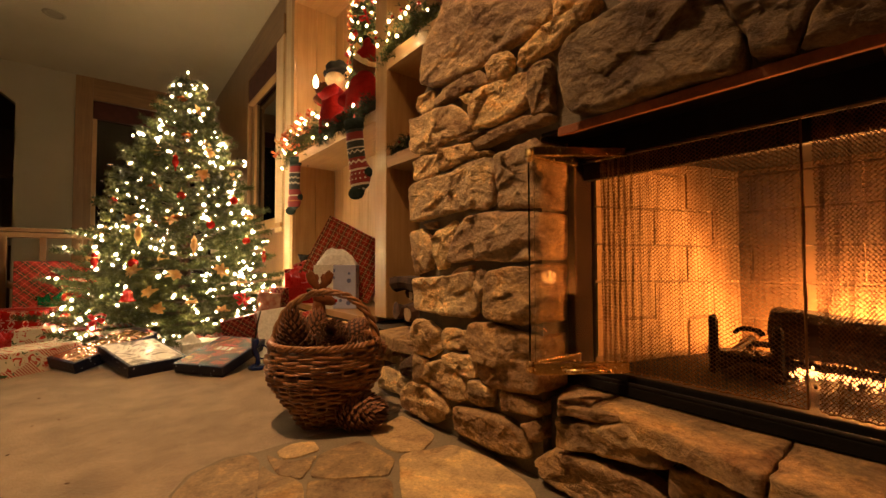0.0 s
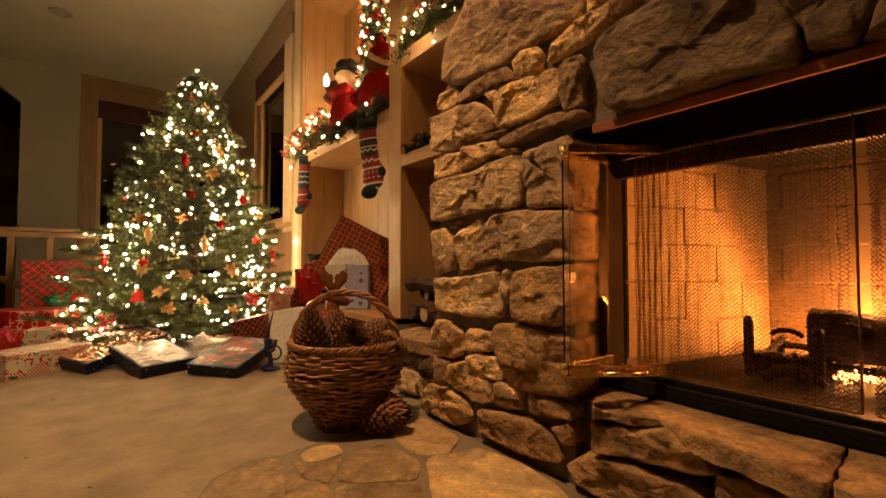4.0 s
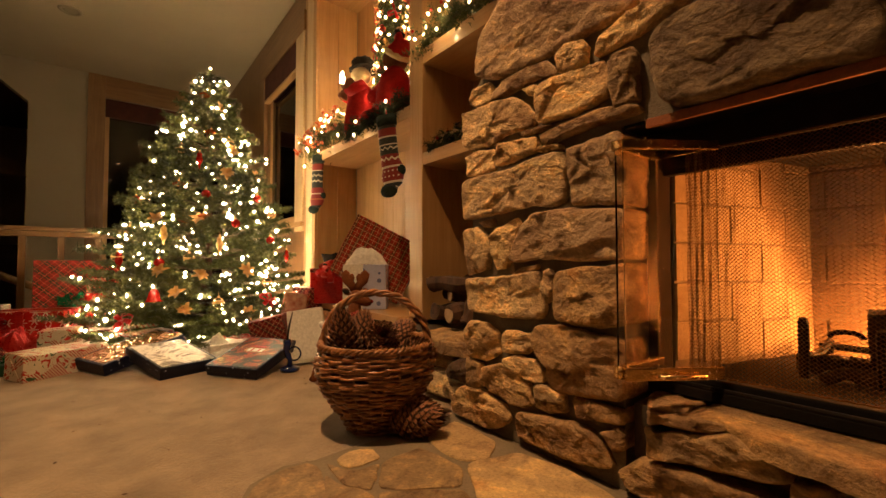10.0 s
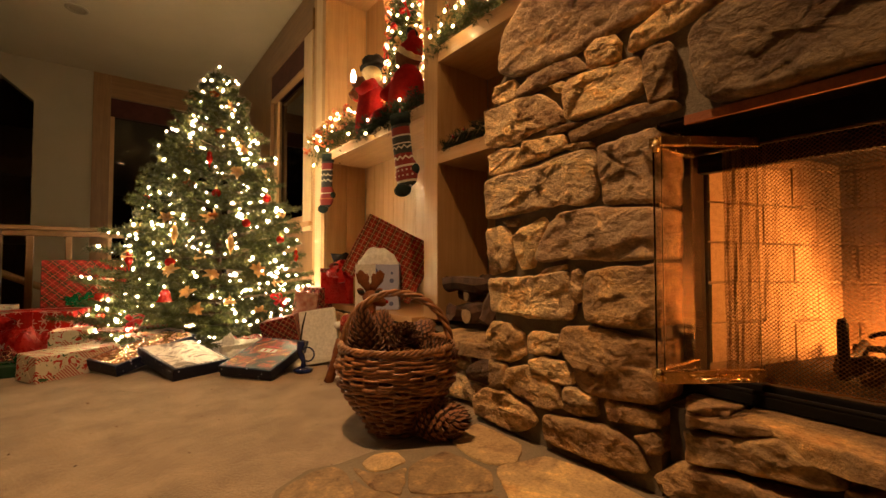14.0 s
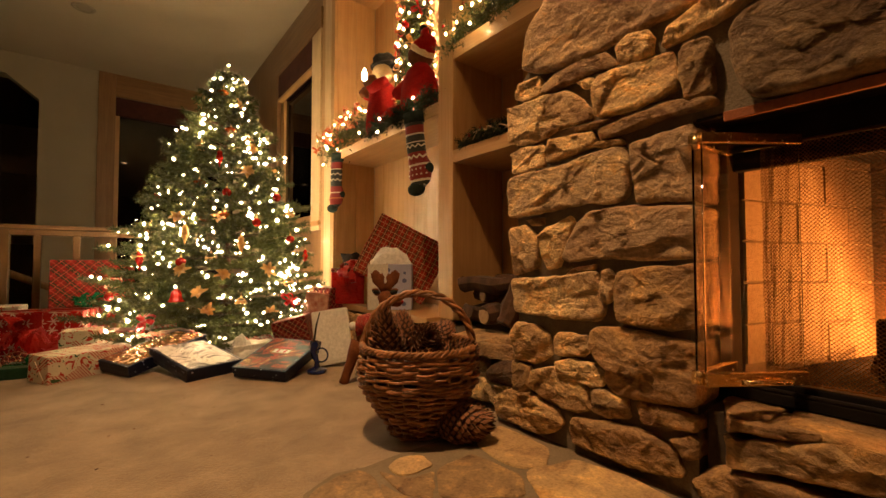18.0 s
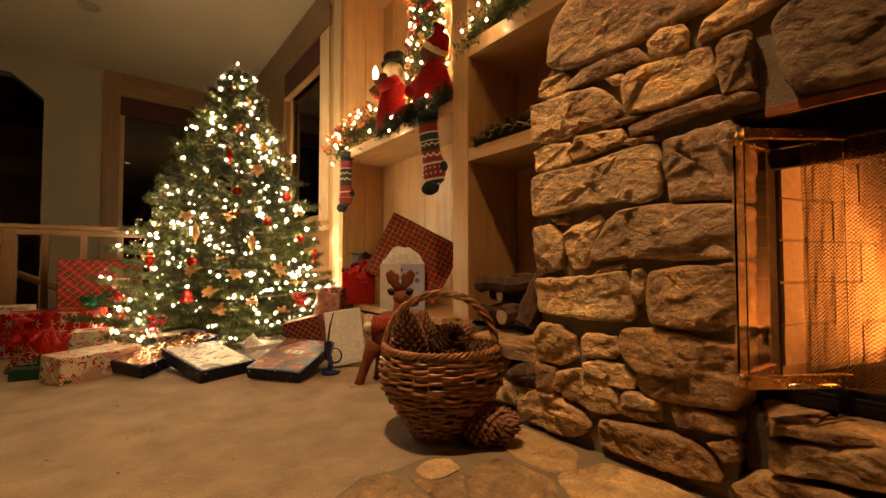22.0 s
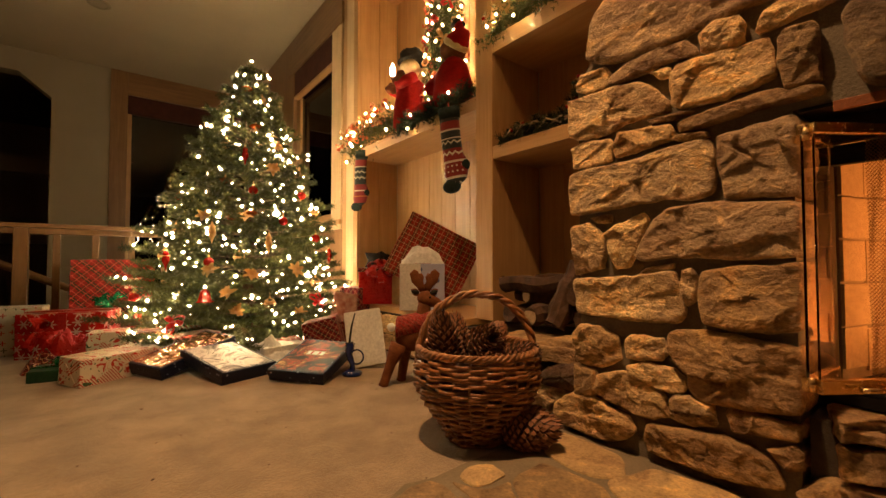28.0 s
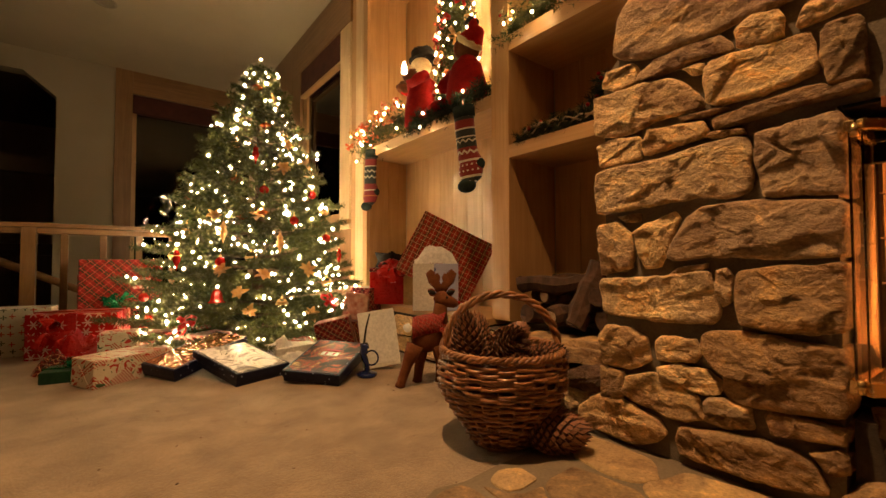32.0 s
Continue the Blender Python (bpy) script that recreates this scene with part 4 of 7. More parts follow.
flag([(0.69, 1.26), (0.76, 1.30), (0.85, 1.32), (0.85, 1.23), (0.84, 1.11), (0.80, 1.08), (0.74, 1.04), (0.68, 1.09), (0.67, 1.14), (0.68, 1.22)], m_flag_pale, 200)
flag([(0.66, 1.04), (0.69, 1.06), (0.76, 1.03), (0.84, 1.02), (0.85, 0.95), (0.87, 0.87), (0.85, 0.78), (0.84, 0.71), (0.77, 0.63), (0.71, 0.60), (0.50, 0.76)], m_flag_pale, 201)
flag([(0.40, 1.30), (0.45, 1.33), (0.51, 1.30), (0.50, 1.24), (0.43, 1.24), (0.40, 1.25)], m_flag_pale, 202)
flag([(0.13, 1.21), (0.18, 1.30), (0.27, 1.34), (0.33, 1.34), (0.34, 1.28), (0.29, 1.12), (0.26, 1.00), (0.11, 1.12)], m_flag, 203)
flag([(0.34, 1.24), (0.35, 1.16), (0.37, 1.13), (0.39, 1.08), (0.36, 0.98), (0.28, 1.03), (0.31, 1.17)], m_flag, 204)
flag([(0.41, 1.08), (0.50, 1.02), (0.58, 0.96), (0.50, 0.81), (0.35, 0.93)], m_flag, 205)
flag([(0.50, 1.21), (0.63, 1.22), (0.65, 1.06), (0.59, 0.98), (0.48, 1.05), (0.42, 1.10)], m_flag, 206)
flag([(0.37, 1.30), (0.38, 1.25), (0.42, 1.21), (0.48, 1.21), (0.40, 1.11), (0.38, 1.14), (0.36, 1.18)], m_flag, 207)
random.seed(77)
bits = []
for i in range(46):
    bits.append(moved(ball(random.uniform(0.0012, 0.0034), 6, 4, 0.6), Matrix.Translation((random.uniform(-0.7, 0.75), random.uniform(1.1, 2.6), FLOOR + 0.0015)) @ pose(0, 0, 0, 0, 0, random.uniform(0, 180)) @ Matrix.Diagonal((random.uniform(1, 2.6), 1, 1, 1))))
tagged(obj("crumbs", *merge(*bits), m_dark_stone), "dark crumbs and needles scattered on the carpet", "litter", "", "stuff")
y = 0.5
for i in range(5):
    flag([(0.05, y + 0.2), (0.28, y + 0.06), (0.30, y - 0.2), (0.05, y - 0.12)], m_flag, 210 + i)
    flag([(0.32, y + 0.03), (0.50, y - 0.14), (0.56, y - 0.36), (0.33, y - 0.22)], m_flag, 220 + i)
    flag([(0.54, y - 0.14), (0.86, y + 0.06), (0.86, y - 0.28), (0.58, y - 0.34)], m_flag_pale, 230 + i)
    y -= 0.35


# ---- firebox ----
fb = structure(thing("firebox", "firebrick firebox lit orange by the fire", "fireplace"), "firebrick firebox lit orange by the fire", "fireplace")
FBZ = 0.29
box("firebox_floor", 1.03, 1.80, -0.70, 0.70, 0.20, FBZ, m_ash, fb)
box("hood", 1.062, 1.80, -0.70, 0.70, 0.895, 0.93, m_black, fb)
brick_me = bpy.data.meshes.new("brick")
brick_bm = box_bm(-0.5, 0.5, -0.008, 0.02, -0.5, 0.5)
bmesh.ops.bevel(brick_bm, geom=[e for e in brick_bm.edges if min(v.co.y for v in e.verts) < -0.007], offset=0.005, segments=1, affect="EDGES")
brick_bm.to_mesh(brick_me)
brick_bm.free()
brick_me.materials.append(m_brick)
EYE_JOINT = 0.635


def brick_wall(x0, y0, x1, y1, length, first, second, low, high):
    """Firebricks along a line on the plan, in running bond on a sooty backing; their faces look to the left of the line.
    length: of a brick; first, second: the cut brick that starts each course; low, high: course height at both ends."""
    d = Vector((x1 - x0, y1 - y0, 0))
    run, turn = d.length, math.degrees(math.atan2(d.y, d.x))
    m = pose(x0, y0, 0, 0, 0, turn)
    part("backing", box_bm(0, run, -0.002, 0.05, FBZ, 0.93), m_soot, fb, at=m)
    for r in range(-3, 3):
        a, b = 0.0, first if r % 2 else second
        while a < run - 0.02:
            b = min(b, run)
            mid = (a + b) / 2
            h = low + (high - low) * mid / run
            ob = new("brick", brick_me)
            ob.matrix_basis = m @ pose(mid, random.uniform(-0.001, 0.001), EYE_JOINT + (r + 0.5) * h) @ Matrix.Diagonal((b - a - 0.005, 1, h - 0.006, 1))
            ob.parent = fb
            a, b = b, b + length


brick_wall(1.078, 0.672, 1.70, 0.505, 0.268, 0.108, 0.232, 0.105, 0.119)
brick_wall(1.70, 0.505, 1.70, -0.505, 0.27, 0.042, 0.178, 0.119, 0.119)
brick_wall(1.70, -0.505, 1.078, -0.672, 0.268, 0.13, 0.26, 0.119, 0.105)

# black metal front with its sill and header, under a rusted steel lintel
front = thing("fireplace_frame", "black metal fireplace frame with ribbed sill", "fireplace frame")
box("header", 1.035, 1.06, -0.70, 0.70, 0.811, 0.858, m_black, front, bevel=0.003)
box("hood_plate", 1.0, 1.03, -0.70, 0.70, 0.8585, 0.934, m_black, front)
box("jamb", 0.985, 1.074, 0.674, 0.699, 0.25, 0.857, m_jamb, front, "brown painted steel", bevel=0.003)
box("jamb", 0.985, 1.074, -0.699, -0.674, 0.25, 0.845, m_black, front)
box("sill", 0.985, 1.06, -0.70, 0.70, 0.256, 0.284, m_black, front, bevel=0.004)
box("sill_step", 1.005, 1.06, -0.655, 0.655, 0.285, 0.305, m_black, front, bevel=0.004)
obj("sill_bead", *tube([(0.990, -0.70, 0.287), (0.990, 0.70, 0.287)], 0.006, 8), m_black, front, smooth=True)
obj("curtain_rod", *tube([(1.018, -0.65, 0.860), (1.018, 0.65, 0.860)], 0.005, 8), m_wire, front, smooth=True)
lin = thing("steel_lintel", "rust-red steel angle under the lintel stones", "lintel")
box("flange", 0.885, 0.99, -0.78, 0.70, 0.914, 0.922, m_black, lin)
box("lip", 0.873, 0.884, -0.78, 0.64, 0.899, 0.921, m_firelit_rust, lin, bevel=0.002)


def mesh_curtain(y0, y1, z0, z1, x, pleat, pitch=0.0055):
    """A pleated curtain of woven wire: upright zigzag wires that hook into one another."""
    cols = int(abs(y1 - y0) / pitch * 1.22)
    steps = int((z1 - z0) / 0.0044)
    j = np.arange(steps + 1)
    verts, faces = [], []
    tri = np.array([(0.00125 * math.cos(a), 0.00125 * math.sin(a)) for a in (0.5, 2.6, 4.7)])
    zz = z1 - (z1 - z0) * j / steps
    for c in range(cols):
        s = c / (cols - 1)
        g = s * (0.62 + 0.38 * s)
        sway = 0.0022 * np.sin(j * 0.11 + c * 0.7)
        yy = y0 + (y1 - y0) * g + (((j + c) % 2) - 0.5) * pitch * 0.86 + 0.5 * sway
        ph = 2 * math.pi * pleat * s + 1.6 * math.sin(7.1 * s)
        xx = x + (0.0055 - 0.003 * s) * math.sin(ph) * (0.6 + 0.4 * j / steps) + 0.002 * ((j % 2) - 0.5)
        base = len(verts)
        for k in range(3):
            verts.extend(zip(xx + tri[k, 0], yy + tri[k, 1], zz))
        n = steps + 1
        for k in range(3):
            a, b = base + k * n, base + ((k + 1) % 3) * n
            faces.extend((a + i, a + i + 1, b + i + 1, b + i) for i in range(steps))
    return verts, faces


for y0, y1, pl in ((0.610, 0.198, 19), (0.179, -0.61, 26)):
    screen = thing("mesh_curtain", "pleated woven wire spark curtain", "fire screen", None, "spark curtains")
    w = obj("wire_mesh", *mesh_curtain(y0, y1, 0.31, 0.856, 1.018, pl), m_wire, screen)
    w["kind"] = "stuff"
    for k in range(5):
        yy = y0 + (y1 - y0) * (k + 0.3) / 5
        obj("ring", *tube([(1.018 + 0.009 * math.cos(a), yy, 0.858 + 0.009 * math.sin(a)) for a in np.linspace(0, 2 * math.pi, 10)[:-1]], 0.0012, 5, True), m_wire, screen)
    obj("hem", *tube([(1.018 + (0.0055 - 0.003 * s) * math.sin(2 * math.pi * pl * s + 1.6 * math.sin(7.1 * s)), y0 + (y1 - y0) * s * (0.62 + 0.38 * s), 0.31) for s in np.linspace(0, 1, 90)], 0.002, 5), m_wire, screen)
    obj("edge_bar", *tube([(1.018, y1, 0.31), (1.018, y1, 0.856)], 0.0022, 6), m_wire, screen)


def glass_door(hinge, end, z0, z1, parent):
    a, b = Vector((*hinge, 0)), Vector((*end, 0))
    d = b - a
    m = pose(a.x, a.y, 0, 0, 0, math.degrees(math.atan2(d.y, d.x)))
    n = d.length
    g = part("pane", box_bm(0.004, n - 0.004, -0.0025, 0.0025, z0 + 0.02, z1 - 0.015, 0.0008, 1), m_glass, parent, at=m)
    g.visible_shadow = False
    part("top_rail", box_bm(0, n, -0.008, 0.008, z1 - 0.022, z1, 0.002), m_brass, parent, "brass rail", at=m)
    part("bottom_rail", box_bm(0, n, -0.010, 0.010, z0, z0 + 0.028, 0.002), m_brass, parent, "brass rail", at=m)
    return m, n


door = thing("bifold_glass_door", "folded-open glass fireplace door with brass rails", "fireplace door")
glass_door((0.993, 0.670), (0.803, 0.680), 0.314, 0.866, door)
m, n = glass_door((0.803, 0.664), (0.995, 0.532), 0.314, 0.866, door)
for dx in (0.07, 0.15):
    part("handle_stud", box_bm(n - dx - 0.004, n - dx + 0.004, -0.026, -0.010, 0.322, 0.330), m_brass, door, at=m)
obj("handle", *tube([(n - 0.165, -0.026, 0.326), (n - 0.055, -0.026, 0.326)], 0.005, 8), m_brass, door, "brass pull bar", smooth=True, at=m)
for z in (0.33, 0.845):
    obj("hinge", *tube([(0.803, 0.672, z - 0.014), (0.803, 0.672, z + 0.014)], 0.007, 10), m_brass, door, smooth=True)
door2 = thing("bifold_glass_door", "folded-open glass fireplace door with brass rails", "fireplace door")
glass_door((1.045, -0.668), (0.803, -0.680), 0.314, 0.866, door2)
glass_door((0.803, -0.664), (0.995, -0.532), 0.314, 0.866, door2)


def log(name, a, b, r, material, parent=None, sides=14, seed=0.0, split=0.0):
    """A log from a to b with knobbly bark; split flattens one side."""
    a, b = Vector(a), Vector(b)
    n = 12
    pts = [a.lerp(b, i / (n - 1)) + Vector((0, 0, 0.008 * math.sin(i * 0.9 + seed))) for i in range(n)]
    v, f = tube(pts, [r * (1 + 0.07 * math.sin(i * 1.7 + seed)) for i in range(n)], sides)
    out = []
    for i, p in enumerate(v):
        c = pts[min(i // sides, n - 1)]
        d = p - c
        s = 1 + 0.16 * wobble(p, 14, seed) + 0.08 * wobble(p, 45, seed)
        if split and d.z > r * (1 - split):
            d.z = r * (1 - split)
        out.append(c + d * s)
    return obj(name, out, f, material, parent, smooth=False)


grate = thing("fire_grate", "black iron fire grate with upright end bars", "fire grate")
for gy in (0.44, 0.30, 0.10, -0.10, -0.30, -0.44):
    obj("bar", *tube([(1.27, gy, 0.345), (1.42, gy, 0.325), (1.58, gy, 0.345)], 0.010, 8), m_black, grate)
for gx in (1.30, 1.55):
    obj("cross_bar", *tube([(gx, -0.46, 0.335), (gx, 0.46, 0.335)], 0.009, 8), m_black, grate)
for gy, top in ((0.44, 0.44), (0.30, 0.425), (-0.30, 0.43), (-0.44, 0.44)):
    obj("upright", *tube([(1.272, gy, FBZ), (1.272, gy, top - 0.01), (1.268, gy, top)], [0.012, 0.012, 0.008], 8), m_black, grate)
    obj("foot", *tube([(1.56, gy, FBZ), (1.56, gy, 0.34)], 0.010, 8), m_black, grate)
obj("scroll", *tube([(1.272, 0.40 - 0.03 * math.cos(a) - 0.04, 0.40 + 0.014 * math.sin(a)) for a in np.linspace(0, 3.2, 9)], 0.006, 6), m_black, grate)
for i, (a, b, r, s) in enumerate((((1.36, 0.33, 0.395), (1.40, -0.42, 0.40), 0.062, 1.0), ((1.53, 0.06, 0.380), (1.50, -0.40, 0.385), 0.048, 2.0), ((1.44, -0.04, 0.485), (1.46, -0.40, 0.49), 0.045, 3.0), ((1.33, 0.46, 0.315), (1.42, 0.33, 0.31), 0.022, 4.0), ((1.24, 0.40, 0.305), (1.34, 0.27, 0.312), 0.016, 5.0))):
    lg = log("burning_log" if i < 3 else "charred_stick", a, b, r, m_char, seed=s)
    tagged(lg, "charred log burning on the grate" if i < 3 else "charred stick lying in the ash", "log", "logs on the fire")
random.seed(11)
vs = []
for i in range(1100):
    p = Vector((random.gauss(1.38, 0.09), random.uniform(-0.45, 0.36), FBZ + 0.012 + abs(random.gauss(0, 0.012))))
    r = random.uniform(0.004, 0.012)
    if i >= 190:
        p = Vector((random.gauss(1.285, 0.030), 0.27 - 0.69 * random.random() ** 1.15, FBZ + 0.030 + abs(random.gauss(0, 0.005))))
        r = random.uniform(0.0010, 0.0044)
    vs.append(moved(ball(r, 5, 4, 0.6), Matrix.Translation(p) @ pose(0, 0, 0, random.uniform(0, 90), random.uniform(0, 90), 0) @ Matrix.Diagonal((random.uniform(0.8, 2.2), 1, 1, 1))))
tagged(obj("ash_bed", *merge(*vs[:190]), m_char), "bed of dark ash and charcoal under the grate", "ash", "", "stuff")
tagged(obj("embers", *merge(*vs[190:]), m_ember), "glowing orange embers under the burning logs", "embers", "", "stuff")
fl = []
for i in range(11):
    fx, fy, fh, fw = 1.50 + 0.10 * math.sin(i * 2.1), 0.20 - 0.06 * i, 0.16 + 0.07 * math.sin(i * 1.7), 0.075
    n = 8
    vs, fs = [], []
    for a in range(n + 1):
        for b in range(n + 1):
            u, v = a / n - 0.5, b / n
            vs.append((fx + 0.02 * math.sin(4 * v + i) + 0.06 * u * math.sin(i), fy + u * fw * 2 * (1 - 0.55 * v) + 0.02 * math.sin(5 * v + 2 * i), 0.37 + fh * v))
    for a in range(n):
        for b in range(n):
            k = a * (n + 1) + b
            fs.append((k, k + 1, k + n + 2, k + n + 1))
    fl.append((vs, fs))
tagged(obj("flames", *merge(*fl), m_flame, smooth=True), "yellow flames rising behind the logs", "fire", "", "stuff")

# ---- Christmas tree ----
TX, TY, TTOP, TR = 0.43, 3.68, 1.97, 0.79
m_needle = surface("fir_needle", (0.028, 0.037, 0.012), (0.115, 0.122, 0.040), 25, 0.5, 0, 0, 120, spread=0, gloss=0.15)
m_twig = surface("fir_twig", (0.06, 0.042, 0.022), (0.10, 0.07, 0.035), 40, 0.9, 0, 0.3, 90)
tree = thing("christmas_tree", "lit Christmas fir tree with warm white lights", "christmas tree", pose(TX, TY, FLOOR))
random.seed(3)
rng = np.random.default_rng(3)
obj("trunk", *tube([(0, 0, 0), (0.004, 0, 0.8), (0, 0.003, 1.5), (0, 0, TTOP)], [0.045, 0.034, 0.018, 0.005], 10), m_bark, tree)


def needles(points, dirs, length, width, per, rng, flat=0.0):
    """Thin blades set round twigs: points and dirs are arrays along the twigs."""
    n = len(points)
    p = np.repeat(points, per, axis=0) + rng.normal(0, 0.0025, (n * per, 3))
    d = np.repeat(dirs, per, axis=0)
    side = rng.normal(0, 1, (n * per, 3))
    side -= d * (side * d).sum(1, keepdims=True)
    side /= np.linalg.norm(side, axis=1, keepdims=True) + 1e-9
    out = d * 0.55 + side * 0.85
    out /= np.linalg.norm(out, axis=1, keepdims=True)
    ln = (length * rng.uniform(0.7, 1.2, n * per))[:, None]
    w = np.cross(out, rng.normal(0, 1, (n * per, 3)))
    w /= np.linalg.norm(w, axis=1, keepdims=True) + 1e-9
    v = np.stack([p - w * width / 2, p + w * width / 2, p + out * ln], axis=1).reshape(-1, 3)
    f = np.arange(len(v)).reshape(-1, 3)
    return v, f


def envelope(z):
    """The tree's radius at a height."""
    s = (z - 0.03) / (TTOP - 0.03)
    return TR * max(0.0, 1 - s) ** 0.84 + 0.010


pts, dirs, twigs, tips = [], [], [], []
levels = 25
for li in range(-2, levels):
    s = (max(0, li) / (levels - 1)) ** 0.92
    z = (0.10 if li >= 0 else 0.17 + 0.05 * li) + s * (TTOP - 0.16)
    R = envelope(z)
    count = max(5, int(7 + 15 * (1 - s)))
    for k in range(count):
        a = 2 * math.pi * (k + 0.5 * (li % 2) + random.uniform(-0.3, 0.3)) / count
        L = R * random.uniform(0.76, 1.16) * (0.86 if li < 0 else 1.0)
        rise = 0.16 - 0.24 * (1 - s) + random.uniform(-0.07, 0.08)
        n = max(4, int(L / 0.035))
        stem = []
        for i in range(n + 1):
            q = i / n
            stem.append(Vector((math.cos(a) * L * q, math.sin(a) * L * q, z + rise * L * q + 0.10 * L * q * q)))
        if li % 2 == 0 or L > 0.25:
            twigs.append(tube([stem[0], stem[n // 2], stem[-1]], [0.006, 0.004, 0.002], 4))
        tips.append(stem[-1])
        for i in range(1, n + 1):
            if i / n < (0.30 if s < 0.15 else 0.46) and L > 0.2:
                continue
            dd = (stem[i] - stem[i - 1]).normalized()
            for h in (0.0, 0.5):
                pts.append(stem[i - 1].lerp(stem[i], h)), dirs.append(dd)
            side = dd.cross(Vector((0, 0, 1))).normalized()
            tl = 0.055 + 0.075 * (1 - i / n) * min(1, L / 0.4)
            for sg in (-1, 1, -0.45, 0.45):
                td = (dd * (0.72 if abs(sg) == 1 else 1.0) + side * sg * 0.72 + Vector((0, 0, random.uniform(-0.30, 0.22)))).normalized()
                m = max(2, int(tl / 0.014))
                for j in range(m):
                    pts.append(stem[i] + td * (tl * (j + 0.4) / m)), dirs.append(td)
for j in range(16):
    pts.append(Vector((0, 0, TTOP - 0.14 + 0.013 * j))), dirs.append(Vector((0, 0, 1)))
v, f = needles(np.array([tuple(p) for p in pts]), np.array([tuple(d) for d in dirs]), 0.034, 0.0046, 6, rng)
crown = obj("crown", v.tolist(), f.tolist(), m_needle, tree)
crown["kind"] = "stuff"
tw = obj("branch_wood", *merge(*twigs), m_twig, tree)
tw["kind"] = "stuff"

# warm fairy lights over the tree
def bulb(p):
    d = Vector((random.uniform(-1, 1), random.uniform(-1, 1), random.uniform(-0.6, 1)))
    return moved(ball(random.uniform(0.0036, 0.0076), 6, 4, 1.2), Matrix.Translation(p) @ d.to_track_quat("Z", "Y").to_matrix().to_4x4())


bulbs = []
bands = {}
for p in pts:
    if p.z > 0.05 and math.hypot(p.x, p.y) > 0.50 * envelope(p.z):
        bands.setdefault(int(p.z / 0.06), []).append(p)
for key in sorted(bands):
    R = envelope(key * 0.06 + 0.03)
    for i in range(max(5, int(R * (48 if key < 8 else 36)))):
        p = random.choice(bands[key])
        for k in range(random.choice((1, 1, 1, 2, 2, 3))):
            q = p + Vector((random.gauss(0, 0.017), random.gauss(0, 0.017), random.gauss(0, 0.014)))
            q += Vector((p.x, p.y, 0)).normalized() * random.uniform(-0.005, 0.014)
            bulbs.append(bulb(q))
for dx, dz in ((0.0, 0.05), (-0.02, -0.02), (0.025, -0.05)):
    bulbs.append(bulb((dx, -0.02, TTOP + dz)))
st = obj("light_string", *merge(*bulbs), m_bulb, tree, "warm white glowing bulbs")
st["kind"] = "stuff"


# ---- basket of pinecones ----
# one cone scale of unit size: reach 1 along x, half width 1 along y, lift 1 along z
SCALE_V = [(0.3, -0.25, 0), (0.3, 0.25, 0), (0.8, 0.9, 0.6), (1.0, 0.42, 1.0), (1.02, 0, 1.35), (1.0, -0.42, 1.0), (0.8, -0.9, 0.6), (0.3, 0, -0.45), (0.82, 0, 0.05), (0.97, 0, 0.62)]
SCALE_F = [(0, 1, 2, 6), (2, 3, 4), (6, 2, 4), (6, 4, 5), (0, 6, 8, 7), (1, 7, 8, 2), (2, 8, 9, 3), (6, 5, 9, 8), (3, 9, 4), (4, 9, 5)]
scale_me = bpy.data.meshes.new("scale")
scale_me.from_pydata(SCALE_V, [], SCALE_F)
scale_me.materials.append(m_cone)
scale_me.materials.append(m_cone_tip)
scale_me.polygons.foreach_set("material_index", [0, 1, 0, 1, 0, 0, 0, 0, 1, 1])


def pinecone(m, length, radius, seed, label, count=160):
    rnd = random.Random(seed)
    t = thing("pinecone", label, "pinecone", m, "pinecones")
    obj("core", *lathe([(radius * 0.35, 0.0), (radius * 0.45, length * 0.4), (radius * 0.15, length * 0.92)], 8), m_cone, t)
    for i in range(count):
        s = (i + 0.5) / count
        prof = math.sin(math.pi * min(1, 0.16 + 0.84 * s) ** 0.85) ** 0.75
        reach = radius * (0.25 + 0.75 * prof) * rnd.uniform(0.93, 1.06)
        ob = new("scale", scale_me)
        ob.parent = t
        ob.matrix_basis = pose(0, 0, length * s, rnd.uniform(-6, 6), 0, math.degrees(i * 2.39996)) @ Matrix.Diagonal((reach, 0.25 * radius * (0.55 + 0.6 * prof), radius * (0.17 + 0.38 * s), 1))
    return t


BX, BY = 0.622, 1.482
basket = thing("wicker_basket", "brown round wicker basket with a braided handle", "basket", pose(BX, BY, FLOOR))
PROF = [(0.0, 0.088), (0.035, 0.106), (0.08, 0.138), (0.125, 0.170), (0.17, 0.193), (0.215, 0.200), (0.26, 0.193), (0.285, 0.186)]


def basket_r(z):
    for (z0, r0), (z1, r1) in zip(PROF, PROF[1:]):
        if z <= z1:
            return r0 + (r1 - r0) * (z - z0) / (z1 - z0)
    return PROF[-1][1]


